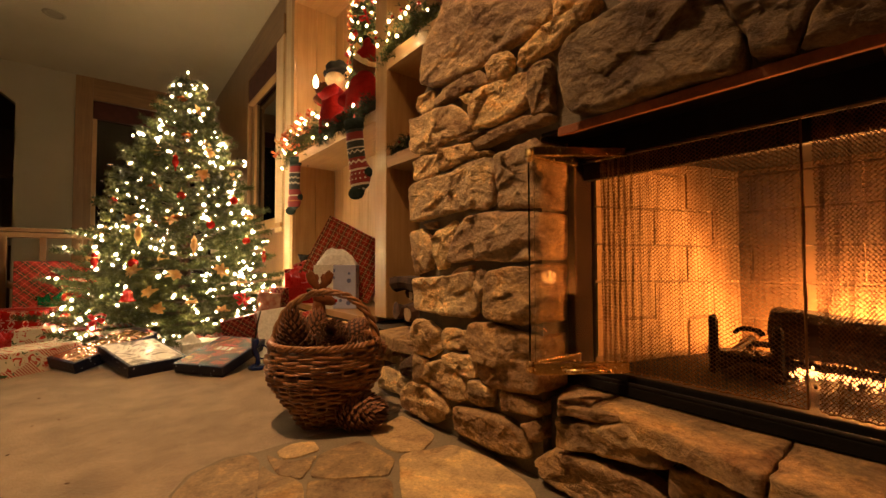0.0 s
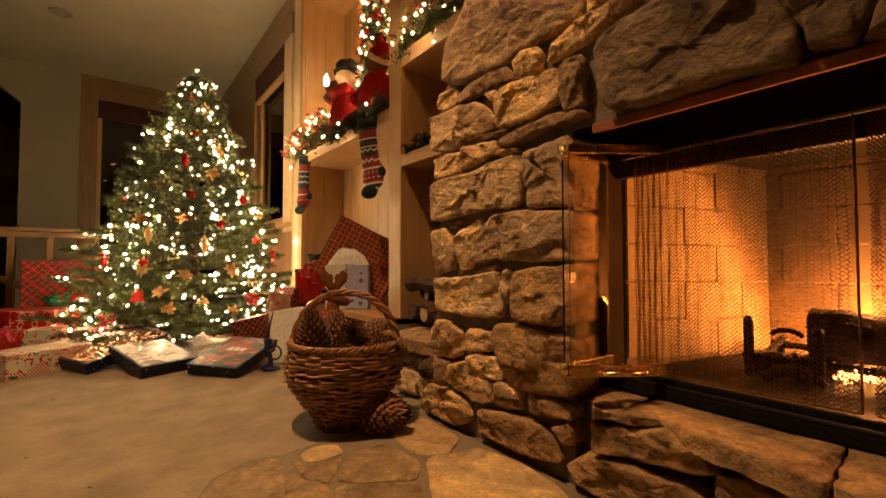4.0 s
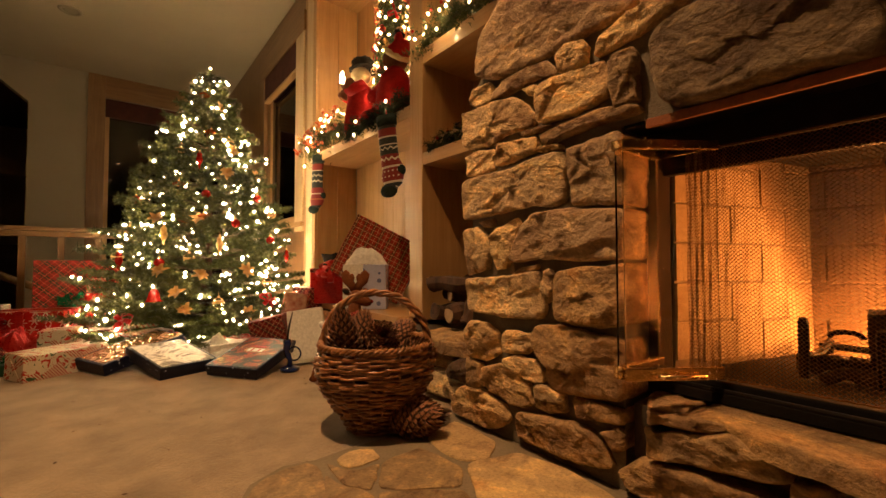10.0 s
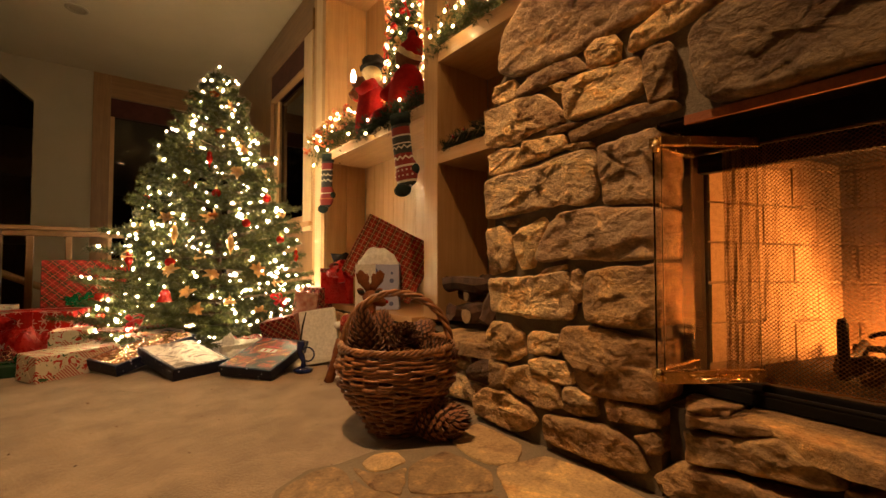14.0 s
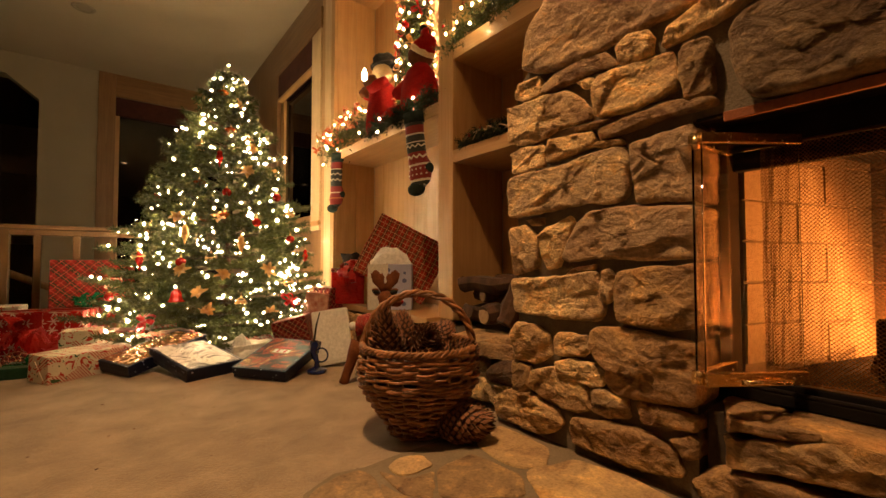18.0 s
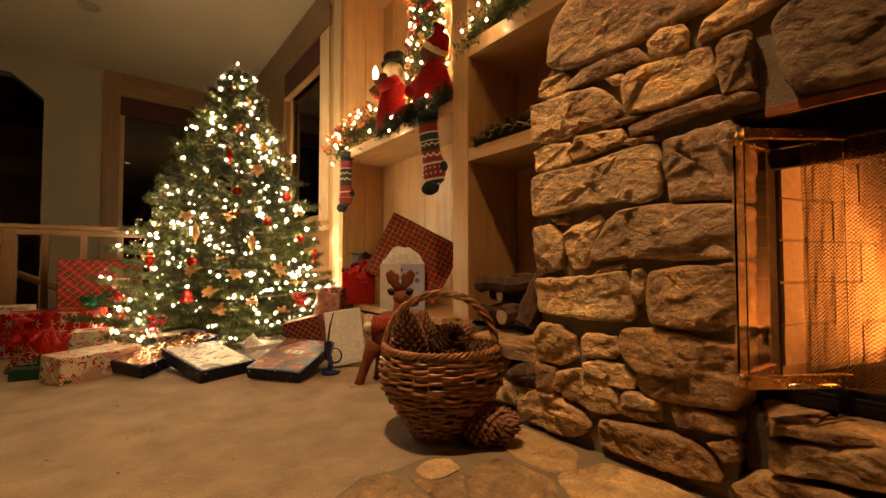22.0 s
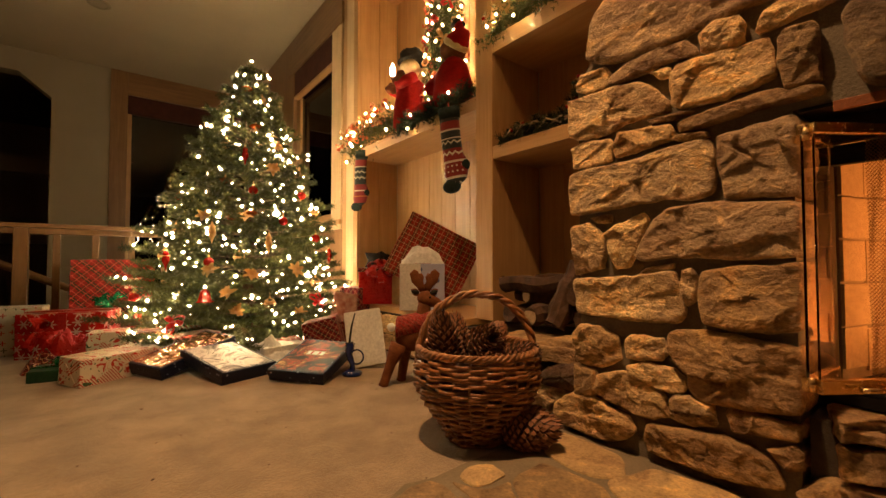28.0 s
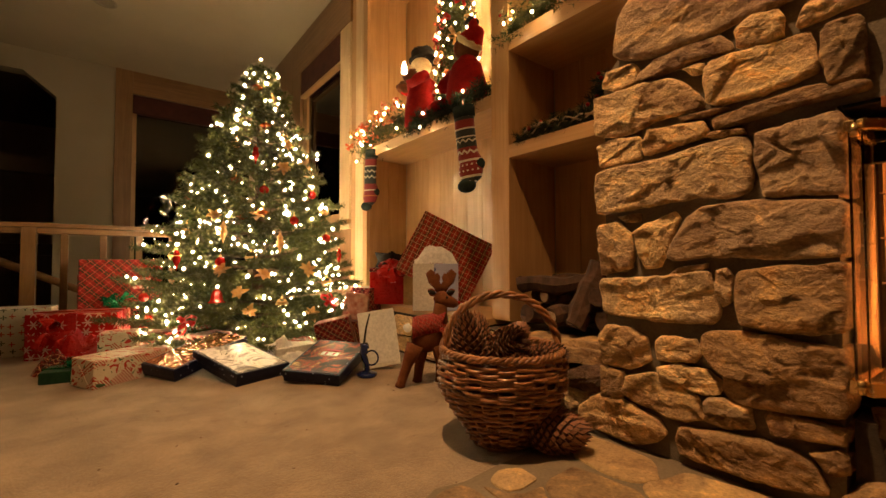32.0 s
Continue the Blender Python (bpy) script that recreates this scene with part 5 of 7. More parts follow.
NST = 26
for k in range(NST):
    a = 2 * math.pi * k / NST
    obj("stake", *tube([(math.cos(a) * basket_r(z), math.sin(a) * basket_r(z), z) for z in np.linspace(0.004, 0.285, 12)], 0.0036, 6), m_wicker, basket, smooth=True)
rows = 27
random.seed(5)
for r in range(rows):
    zc = 0.008 + 0.272 * r / (rows - 1)
    q = []
    n = NST * 6
    ph = (r % 2) * math.pi
    lean_ph, amp = random.uniform(0, 6.28), random.uniform(0.002, 0.0045)
    thick = 0.0056 * random.uniform(0.82, 1.12)
    for i in range(n):
        a = 2 * math.pi * i / n
        z = min(0.286, max(0.006, zc + amp * math.sin(2 * a + lean_ph) + 0.0025 * math.sin(5 * a + 3 * lean_ph)))
        rr = basket_r(z) + 0.0065 * math.sin(a * NST / 2 + ph) + 0.0022 * math.sin(9 * a + 2.2 * r)
        q.append((math.cos(a) * rr, math.sin(a) * rr, z))
    obj("strand", *tube(q, [thick * (1 + 0.22 * math.sin(0.31 * i + r)) for i in range(n)], 7, True), m_wicker, basket, smooth=True)
    if r % 5 == 1:
        q2 = [(x * 1.012, y * 1.012, z + 0.008) for x, y, z in q]
        obj("strand", *tube(q2[4:] + q2[:4], thick * 0.7, 6, True), m_wicker, basket, smooth=True)
obj("inner_weave", *lathe([(basket_r(z) - 0.014, z) for z in np.linspace(0.01, 0.275, 9)] + [(basket_r(z) - 0.018, z) for z in np.linspace(0.275, 0.012, 9)], 30), m_cone, basket, "dark inner weave", smooth=True)
for j in range(3):
    q = []
    for i in range(150):
        a = 2 * math.pi * i / 150
        w = 20 * a + j * 2 * math.pi / 3
        rr = 0.189 + 0.007 * math.cos(w)
        q.append((math.cos(a) * rr, math.sin(a) * rr, 0.292 + 0.007 * math.sin(w)))
    obj("rim_strand", *tube(q, 0.0056, 6, True), m_wicker, basket, smooth=True)
hd = Vector((0.80, -0.60, 0))
for j in range(3):
    q = []
    for i in range(70):
        s = i / 69
        a = math.pi * s
        c = hd * (-0.190 * math.cos(a)) + Vector((0, 0, 0.23 + 0.235 * math.sin(a) ** 0.8))
        tang = Vector((hd.x * math.sin(a), hd.y * math.sin(a), math.cos(a))).normalized()
        nrm = tang.cross(Vector((-hd.y, hd.x, 0))).normalized()
        bi = Vector((-hd.y, hd.x, 0))
        w = 30 * s + j * 2 * math.pi / 3
        q.append(c + (nrm * math.cos(w) + bi * math.sin(w)) * 0.0085)
    obj("handle_strand", *tube(q, [0.0062 * (1 + 0.2 * math.sin(0.9 * i + 2 * j)) for i in range(70)], 6), m_wicker, basket, smooth=True)
obj("bottom", *lathe([(0.01, 0.004), (0.10, 0.004), (0.103, 0.012), (0.01, 0.012)], 22), m_wicker, basket)
VIEW = Vector((-0.40, -0.86, 0.36))
for px, py, pz, ax, ln, rd, s in (
    (-0.082, 0.045, 0.205, Vector((-0.12, 0.05, 1)), 0.185, 0.064, 1), (0.030, 0.015, 0.300, VIEW, 0.105, 0.060, 2), (-0.015, -0.060, 0.235, VIEW, 0.10, 0.054, 4),
    (0.085, -0.060, 0.240, Vector((0.1, -0.8, 0.5)), 0.10, 0.056, 9), (0.085, 0.075, 0.250, Vector((0.7, 0.1, 0.5)), 0.13, 0.060, 3), (0.0, 0.11, 0.235, Vector((0.2, 0.3, 1)), 0.14, 0.060, 5),
    (0.02, 0.01, 0.14, Vector((0.2, 0, 1)), 0.13, 0.070, 6), (-0.06, -0.09, 0.16, Vector((0, -0.5, 0.6)), 0.11, 0.052, 7), (0.10, 0.08, 0.16, Vector((0.4, 0.4, 0.8)), 0.12, 0.055, 8), (0.12, -0.02, 0.20, Vector((0.8, -0.3, 0.6)), 0.10, 0.050, 10)):
    pinecone(Matrix.Translation((BX + px, BY + py, FLOOR + pz - 0.012)) @ ax.to_track_quat("Z", "Y").to_matrix().to_4x4(), ln, rd, s, "dry brown pinecone heaped in the wicker basket")
pinecone(pose(0.638, 1.381, 0.070, -84, 0, -150), 0.135, 0.070, 21, "large brown pinecone lying on the floor by the basket", 210)


# ---- presents ----
def stripes(nt, value, period, width):
    m = nt.nodes.new("ShaderNodeMath")
    m.operation = "PINGPONG"
    m.inputs[1].default_value = period / 2
    nt.links.new(value, m.inputs[0])
    c = nt.nodes.new("ShaderNodeMath")
    c.operation = "LESS_THAN"
    c.inputs[1].default_value = width
    nt.links.new(m.outputs[0], c.inputs[0])
    return c.outputs[0]


def combine(nt, weights, offset=0.0):
    """A number from the object's coordinates: their weighted sum."""
    tc = nt.nodes.new("ShaderNodeTexCoord")
    d = nt.nodes.new("ShaderNodeVectorMath")
    d.operation = "DOT_PRODUCT"
    d.inputs[1].default_value = weights
    nt.links.new(tc.outputs["Object"], d.inputs[0])
    a = nt.nodes.new("ShaderNodeMath")
    a.operation = "ADD"
    a.inputs[1].default_value = offset + 10.0
    nt.links.new(d.outputs["Value"], a.inputs[0])
    return a.outputs[0]


def finish_paper(nt, b, col, rough, crease=0.25):
    v = mapping(nt, (1, 1, 1), (0, 0, 0), 7.0)
    n = tex_noise(nt, v, 14.0, 3.0)
    col = mix(nt, 0.5, col, ramp(nt, n, [(0.3, (0.8, 0.8, 0.8)), (0.7, (1.1, 1.1, 1.1))]), "MULTIPLY")
    nt.links.new(col, b.inputs["Base Color"])
    b.inputs["Roughness"].default_value = rough
    b.inputs["Specular IOR Level"].default_value = 0.2
    bump(nt, b, n, crease, 0.01)


def plaid(name, base, second, line, period=0.10, diagonal=True, rough=0.35):
    m, nt, b = blank(name)
    u = combine(nt, (1, 1, 1) if diagonal else (1, 1, 0))
    w = combine(nt, (1, 1, -1) if diagonal else (0, 0, 1))
    col = mix(nt, stripes(nt, u, period, period * 0.16), base, second)
    half = mix(nt, 0.5, col, second)
    col = mix(nt, stripes(nt, w, period, period * 0.16), col, half)
    for val, off in ((u, 0), (w, 0)):
        col = mix(nt, stripes(nt, val, period / 2, period * 0.022), col, line)
    finish_paper(nt, b, col, rough)
    return m


def dotted(name, base, spots, period, size=0.3, rough=0.4, stripe=None):
    """Paper with rows of small printed motifs."""
    m, nt, b = blank(name)
    col = base
    if stripe:
        col = mix(nt, stripes(nt, combine(nt, (1, 0.6, 0.7)), period * 0.32, period * 0.05), base, stripe)
    v = mapping(nt, (1, 1, 1), (0, 0, 0), 3.0)
    vo = nt.nodes.new("ShaderNodeTexVoronoi")
    vo.inputs["Scale"].default_value = 1 / period
    vo.inputs["Randomness"].default_value = 0.55
    nt.links.new(v, vo.inputs["Vector"])
    c = nt.nodes.new("ShaderNodeMath")
    c.operation = "LESS_THAN"
    c.inputs[1].default_value = size
    nt.links.new(vo.outputs["Distance"], c.inputs[0])
    sep = nt.nodes.new("ShaderNodeSeparateColor")
    nt.links.new(vo.outputs["Color"], sep.inputs[0])
    rp = nt.nodes.new("ShaderNodeValToRGB")
    rp.color_ramp.interpolation = "CONSTANT"
    while len(rp.color_ramp.elements) < len(spots):
        rp.color_ramp.elements.new(0.5)
    for i, (e, s) in enumerate(zip(rp.color_ramp.elements, spots)):
        e.position, e.color = i / len(spots), (*s, 1)
    nt.links.new(sep.outputs[0], rp.inputs[0])
    col = mix(nt, c.outputs[0], col, rp.outputs[0])
    finish_paper(nt, b, col, rough)
    return m


def on_sheet(nt, lean=0.7):
    """Flat coordinates that run on round a box's faces."""
    c = nt.nodes.new("ShaderNodeCombineXYZ")
    nt.links.new(combine(nt, (1, lean, 0)), c.inputs[0])
    nt.links.new(combine(nt, (0, lean, 1)), c.inputs[1])
    return c.outputs[0]


def flakes(name, base, mark, period, size, rough=0.3, arms=3, second=None):
    """Paper printed with six-armed flakes, or with other small star shapes."""
    m, nt, b = blank(name)
    v = on_sheet(nt)
    vo = nt.nodes.new("ShaderNodeTexVoronoi")
    vo.voronoi_dimensions = "2D"
    vo.inputs["Scale"].default_value = 1 / period
    vo.inputs["Randomness"].default_value = 0.5
    nt.links.new(v, vo.inputs["Vector"])
    d = nt.nodes.new("ShaderNodeVectorMath")
    d.operation = "SUBTRACT"
    nt.links.new(v, d.inputs[0])
    nt.links.new(vo.outputs["Position"], d.inputs[1])
    sp = nt.nodes.new("ShaderNodeSeparateXYZ")
    nt.links.new(d.outputs[0], sp.inputs[0])
    ln = nt.nodes.new("ShaderNodeVectorMath")
    ln.operation = "LENGTH"
    nt.links.new(d.outputs[0], ln.inputs[0])
    ang = math_node(nt, "ARCTAN2", sp.outputs[1], sp.outputs[0])
    arm = math_node(nt, "ABSOLUTE", math_node(nt, "COSINE", math_node(nt, "MULTIPLY", ang, float(arms))))
    far = math_node(nt, "MULTIPLY", ln.outputs["Value"], math_node(nt, "SUBTRACT", 4.5, math_node(nt, "MULTIPLY", arm, 3.5)))
    hit = math_node(nt, "LESS_THAN", far, size)
    col = mix(nt, hit, base, mark)
    if second:
        sep = nt.nodes.new("ShaderNodeSeparateColor")
        nt.links.new(vo.outputs["Color"], sep.inputs[0])
        col = mix(nt, math_node(nt, "MULTIPLY", hit, math_node(nt, "GREATER_THAN", sep.outputs[0], 0.6)), col, second)
    finish_paper(nt, b, col, rough)
    return m


def festive(name, base, red, green, rough=0.4):
    """Cream paper with patches of candy stripes and scattered red and green motifs."""
    m, nt, b = blank(name)
    v = on_sheet(nt)
    patch = math_node(nt, "GREATER_THAN", tex_noise(nt, v, 11.0, 1.0, 0.4, 0.5), 0.55)
    bars = stripes(nt, combine(nt, (1, 0.6, 0.8)), 0.013, 0.0028)
    col = mix(nt, math_node(nt, "MULTIPLY", patch, bars), base, red)
    blot = tex_noise(nt, v, 26.0, 2.0, 0.5, 1.4)
    col = mix(nt, math_node(nt, "MULTIPLY", math_node(nt, "SUBTRACT", 1.0, patch), math_node(nt, "GREATER_THAN", blot, 0.585)), col, red)
    col = mix(nt, math_node(nt, "LESS_THAN", blot, 0.335), col, green)
    finish_paper(nt, b, col, rough, 0.4)
    return m


def picture(name, stops, scale=9.0, rough=0.25):
    """A printed picture: soft patches of a few colours under a gloss."""
    m, nt, b = blank(name)
    v = mapping(nt, (1, 1, 1), (0, 0, 0), 3.0)
    n = tex_noise(nt, v, scale, 5.0, 0.6, 1.6)
    nt.links.new(ramp(nt, n, stops), b.inputs["Base Color"])
    b.inputs["Roughness"].default_value = rough + 0.08
    b.inputs["Coat Weight"].default_value = 0.0
    b.inputs["Specular IOR Level"].default_value = 0.12
    return m


m_plaid = plaid("red_green_plaid_paper", (0.20, 0.010, 0.007), (0.016, 0.028, 0.010), (0.50, 0.075, 0.05), 0.105, True, 0.6)
m_plaid2 = plaid("red_tartan_paper", (0.34, 0.035, 0.022), (0.13, 0.055, 0.028), (0.62, 0.36, 0.21), 0.060, False, 0.3)
m_plaid3 = plaid("dark_tartan_paper", (0.17, 0.012, 0.012), (0.04, 0.012, 0.012), (0.52, 0.27, 0.14), 0.07)
m_santa = festive("cream_motif_paper", (0.60, 0.52, 0.38), (0.42, 0.03, 0.02), (0.05, 0.09, 0.04))
m_cream = flakes("white_motif_paper", (0.52, 0.48, 0.38), (0.44, 0.04, 0.025), 0.050, 0.016, 0.4, 2, (0.06, 0.08, 0.05))
m_snow = flakes("red_snowflake_paper", (0.38, 0.010, 0.008), (0.62, 0.42, 0.34), 0.066, 0.030)
m_candy = plaid("striped_paper", (0.62, 0.52, 0.42), (0.55, 0.04, 0.03), (0.55, 0.04, 0.03), 0.04, True, 0.4)
m_navy = dotted("navy_starred_card", (0.010, 0.013, 0.032), [(0.32, 0.35, 0.42), (0.010, 0.013, 0.032), (0.010, 0.013, 0.032), (0.010, 0.013, 0.032)], 0.020, 0.22, 0.35)
m_print1 = picture("winter_picture", [(0.38, (0.10, 0.085, 0.075)), (0.45, (0.38, 0.33, 0.29)), (0.51, (0.74, 0.69, 0.62)), (0.58, (0.62, 0.56, 0.49)), (0.66, (0.20, 0.165, 0.14))], 6.5)
m_print2 = picture("fireside_picture", [(0.34, (0.010, 0.006, 0.005)), (0.48, (0.035, 0.014, 0.008)), (0.55, (0.34, 0.045, 0.015)), (0.60, (0.07, 0.03, 0.014)), (0.67, (0.62, 0.28, 0.10)), (0.78, (0.22, 0.02, 0.014))], 8)
m_red = surface("red_satin", (0.36, 0.008, 0.007), (0.50, 0.016, 0.012), 20, 0.28, 0, 0.15, 90, gloss=0.35)
m_green = surface("green_foil", (0.008, 0.12, 0.045), (0.015, 0.20, 0.08), 30, 0.25, 0.5, 0.1, 90)
m_darkgreen = surface("dark_green_paper", (0.012, 0.04, 0.022), (0.02, 0.06, 0.03), 20, 0.4, 0, 0.2, 90, gloss=0.15)
m_white = surface("white_card", (0.66, 0.63, 0.56), (0.72, 0.69, 0.62), 10, 0.4, 0, 0.1, 70, gloss=0.15)
m_tissue = surface("white_tissue", (0.74, 0.72, 0.68), (0.80, 0.78, 0.74), 16, 0.7, 0, 0.6, 50, gloss=0.15)
m_lilac = dotted("lilac_starred_paper", (0.42, 0.44, 0.62), [(0.12, 0.14, 0.30), (0.42, 0.44, 0.62)], 0.045, 0.30)
m_gold = surface("gold_foil", (0.42, 0.20, 0.055), (0.62, 0.34, 0.11), 26, 0.38, 0.25, 0.25, 70)
m_copper = surface("copper_foil", (0.34, 0.13, 0.05), (0.60, 0.33, 0.17), 22, 0.25, 0.7, 1.0, 34)
m_gold_paper = surface("gold_paper", (0.52, 0.34, 0.13), (0.60, 0.40, 0.17), 16, 0.4, 0.2, 0.15, 70)
m_blue = surface("blue_glass_paint", (0.006, 0.012, 0.06), (0.010, 0.022, 0.11), 20, 0.15, 0.1, 0.05, 60, coat=0.6)
m_brown = surface("brown_plush", (0.085, 0.027, 0.010), (0.14, 0.048, 0.018), 22, 0.85, 0, 0.5, 140, gloss=0.15)
m_tan_plush = surface("tan_plush", (0.30, 0.19, 0.09), (0.38, 0.25, 0.13), 22, 0.9, 0, 0.5, 140)
m_red_felt = surface("red_felt", (0.24, 0.008, 0.008), (0.34, 0.012, 0.011), 30, 0.9, 0, 0.5, 180, gloss=0.15)
m_black_felt = surface("black_felt", (0.012, 0.010, 0.009), (0.03, 0.026, 0.022), 30, 0.9, 0, 0.4, 160, gloss=0.15)


def bow(parent, m, size, material, loops=7, label="ribbon bow"):
    """A ribbon bow of upright loops."""
    kv, kf = ball(size * 0.16, 8, 6, 0.7)
    knot = obj("bow", [Vector(p) + Vector((0, 0, size * 0.1)) for p in kv], kf, material, parent, label, at=m)
    for k in range(loops):
        a = 2 * math.pi * k / loops
        r = size * (0.75 if k % 2 else 1.0) * random.uniform(0.8, 1.2)
        w = size * random.uniform(0.10, 0.17)
        v, f = [], []
        for i in range(11):
            s = i / 10 * 2 * math.pi
            x, z = r * 0.55 * (1 - math.cos(s)), r * 0.42 * math.sin(s) * (1 if k % 2 else 0.8) + r * 0.25
            for dy, dz in ((-w, 0), (w, 0), (w, 0.0016), (-w, 0.0016)):
                v.append((x, dy * (0.4 + 0.9 * x / (1.1 * r)), z + dz))
        for i in range(10):
            for j in range(4):
                f.append((i * 4 + j, i * 4 + (j + 1) % 4, i * 4 + 4 + (j + 1) % 4, i * 4 + 4 + j))
        obj("loop", v, f, material, knot, at=pose(0, 0, 0, random.uniform(-28, 28), random.uniform(-15, 20), math.degrees(a) + random.uniform(-16, 28)))
    return knot


def gift(label, m, dx, dy, dz, paper, ribbon=None, bow_on=False, lid=None, bevel=0.006, ribbon_w=0.02, name="gift_box"):
    """A wrapped box standing on its base centre, with folded paper ends and perhaps a ribbon."""
    t = thing(name, label, "gift", m, "presents round the tree")
    bm = box_bm(-dx / 2, dx / 2, -dy / 2, dy / 2, 0, dz, bevel)
    bmesh.ops.subdivide_edges(bm, edges=[e for e in bm.edges if e.calc_length() > 0.05], cuts=3, use_grid_fill=True)
    s = random.uniform(0, 50)
    for v in bm.verts:
        v.co += Vector((wobble(v.co, 9, s), wobble(v.co, 9, s + 7), wobble(v.co, 9, s + 14))) * 0.0035
    part("wrapping", bm, paper, t)
    if ribbon:
        e = 0.004
        box("ribbon", -ribbon_w / 2, ribbon_w / 2, -dy / 2 - e, dy / 2 + e, -0.0005, dz + e, ribbon, t)
        box("ribbon", -dx / 2 - e, dx / 2 + e, -ribbon_w / 2 - 0.001, ribbon_w / 2 + 0.001, -0.0005, dz + e * 1.3, ribbon, t)
        if bow_on:
            bow(t, pose(0, 0, dz + e), 0.07, ribbon)
    # folded flaps at the ends
    for sx in (-1, 1):
        z0, w = dz * 0.5, dy * 0.42
        obj("flap", [(sx * (dx / 2 + 0.003), -w, dz * 0.06), (sx * (dx / 2 + 0.003), w, dz * 0.06), (sx * (dx / 2 + 0.006), 0.02, dz * 0.82), (sx * (dx / 2 + 0.001), -w, dz * 0.05), (sx * (dx / 2 + 0.001), w, dz * 0.05), (sx * (dx / 2 + 0.001), 0.02, dz * 0.80)],
            [(0, 1, 2), (5, 4, 3), (0, 3, 4, 1), (1, 4, 5, 2), (2, 5, 3, 0)], paper, t)
    return t


def flat_box(label, m, dx, dy, dz, side, top, border, details=()):
    """A shallow lidded box with a printed lid."""
    t = thing("printed_gift_box", label, "gift", m, "presents round the tree")
    part("base", box_bm(-dx / 2 + 0.003, dx / 2 - 0.003, -dy / 2 + 0.003, dy / 2 - 0.003, 0, dz * 0.7, 0.002), side, t)
    part("lid", box_bm(-dx / 2, dx / 2, -dy / 2, dy / 2, dz * 0.35, dz, 0.003), side, t)
    part("printed_panel", box_bm(-dx / 2 + 0.008, dx / 2 - 0.008, -dy / 2 + 0.008, dy / 2 - 0.008, dz, dz + 0.0015), top, t, border)
    for sx, sy, w, h in ((0, 1, dx - 0.016, 0.006), (0, -1, dx - 0.016, 0.006), (1, 0, 0.006, dy - 0.028), (-1, 0, 0.006, dy - 0.028)):
        cx, cy = sx * (dx / 2 - 0.011), sy * (dy / 2 - 0.011)
        part("printed_rim", box_bm(cx - w / 2, cx + w / 2, cy - h / 2, cy + h / 2, dz + 0.0012, dz + 0.0019), m_navy, t)
    for k, (px, py, w, h, mt) in enumerate(details):
        part("printed_patch", box_bm(px - w / 2, px + w / 2, py - h / 2, py + h / 2, dz + 0.0016, dz + 0.0019 + 0.0002 * k), mt, t)
    return t


def crumple(name, label, category, m, rx, ry, h, material, seed, folds=5.5):
    """A loose heap of crumpled paper: a dome broken into sharp folds, closed underneath."""
    t = thing(name, label, category, m, "presents round the tree")
    v, f = [], []
    n, k = 16, 26
    for i in range(n + 1):
        for j in range(k):
            a, s = 2 * math.pi * j / k, i / n
            p = Vector((math.cos(a) * s, math.sin(a) * s, 0))
            fold = abs(wobble((p.x, p.y, 0.5), folds * 0.35, seed)) * 1.5 + abs(wobble((p.x, p.y, 2.5), folds * 0.8, seed)) * 0.9
            edge = 1 + 0.22 * wobble((math.cos(a), math.sin(a), 0.2), 2.6, seed)
            v.append((p.x * rx * edge, p.y * ry * edge, max(0.002, h * (1 - s ** 2.2) * (0.55 + 0.75 * fold)) if i < n else 0.0))
    for i in range(n):
        for j in range(k):
            f.append((i * k + j, (i + 1) * k + j, (i + 1) * k + (j + 1) % k, i * k + (j + 1) % k))
    f.append(tuple(n * k + j for j in range(k - 1, -1, -1)))
    obj("paper", v, f, material, t)
    return t


random.seed(21)
# behind the railing end of the tree
gift("large red and green plaid gift by the railing", pose(-0.33, 4.56, FLOOR, 0, 0, 3), 0.50, 0.20, 0.59, m_plaid)
gift("long white gift with small red motifs", pose(-0.98, 4.22, FLOOR, 0, 0, -4), 0.62, 0.22, 0.29, m_cream)
g = gift("red snowflake gift with a red ribbon", pose(-0.53, 3.98, FLOOR, 0, 0, -16), 0.44, 0.26, 0.265, m_snow, m_red, False, ribbon_w=0.04)
bow(g, pose(-0.10, -0.15, 0.15, 70, 0, 0), 0.10, m_red, 8)
g = gift("flat dark green gift with a green bow", pose(-0.505, 3.28, FLOOR, 0, 0, -8), 0.25, 0.18, 0.055, m_darkgreen, m_green, True)
gift("long cream gift with festive motifs", pose(-0.325, 3.135, FLOOR, 4, 0, 32), 0.37, 0.16, 0.13, m_santa)
gift("small cream gift with red motifs", pose(-0.34, 3.46, FLOOR, 0, 0, -8), 0.17, 0.15, 0.19, m_santa)
g = gift("small tartan gift with a green bow by the railing", pose(-0.29, 4.36, FLOOR, 0, 0, 6), 0.22, 0.16, 0.15, m_plaid3)
bow(g, pose(-0.03, -0.06, 0.155), 0.06, m_green, 7, "green foil bow")
g = bpy.data.objects["gift_box"]
bow(g, pose(-0.02, -0.115, 0.27, 80, 0, 0), 0.085, m_green, 11, "green foil bow")
part("gift_tag", box_bm(0.06, 0.17, -0.112, -0.108, 0.37, 0.45, 0.001), m_candy, g, "striped paper tag")
crumple("crumpled_wrap", "crumpled shiny red wrapping beside the snowflake gift", "wrapping", pose(-0.50, 3.62, FLOOR, 0, 0, 10), 0.20, 0.13, 0.15, m_red, 3)
crumple("crumpled_wrap", "crumpled dark red wrapping on the carpet", "wrapping", pose(-0.60, 3.50, FLOOR, 0, 0, 40), 0.11, 0.08, 0.09, m_plaid3, 5)
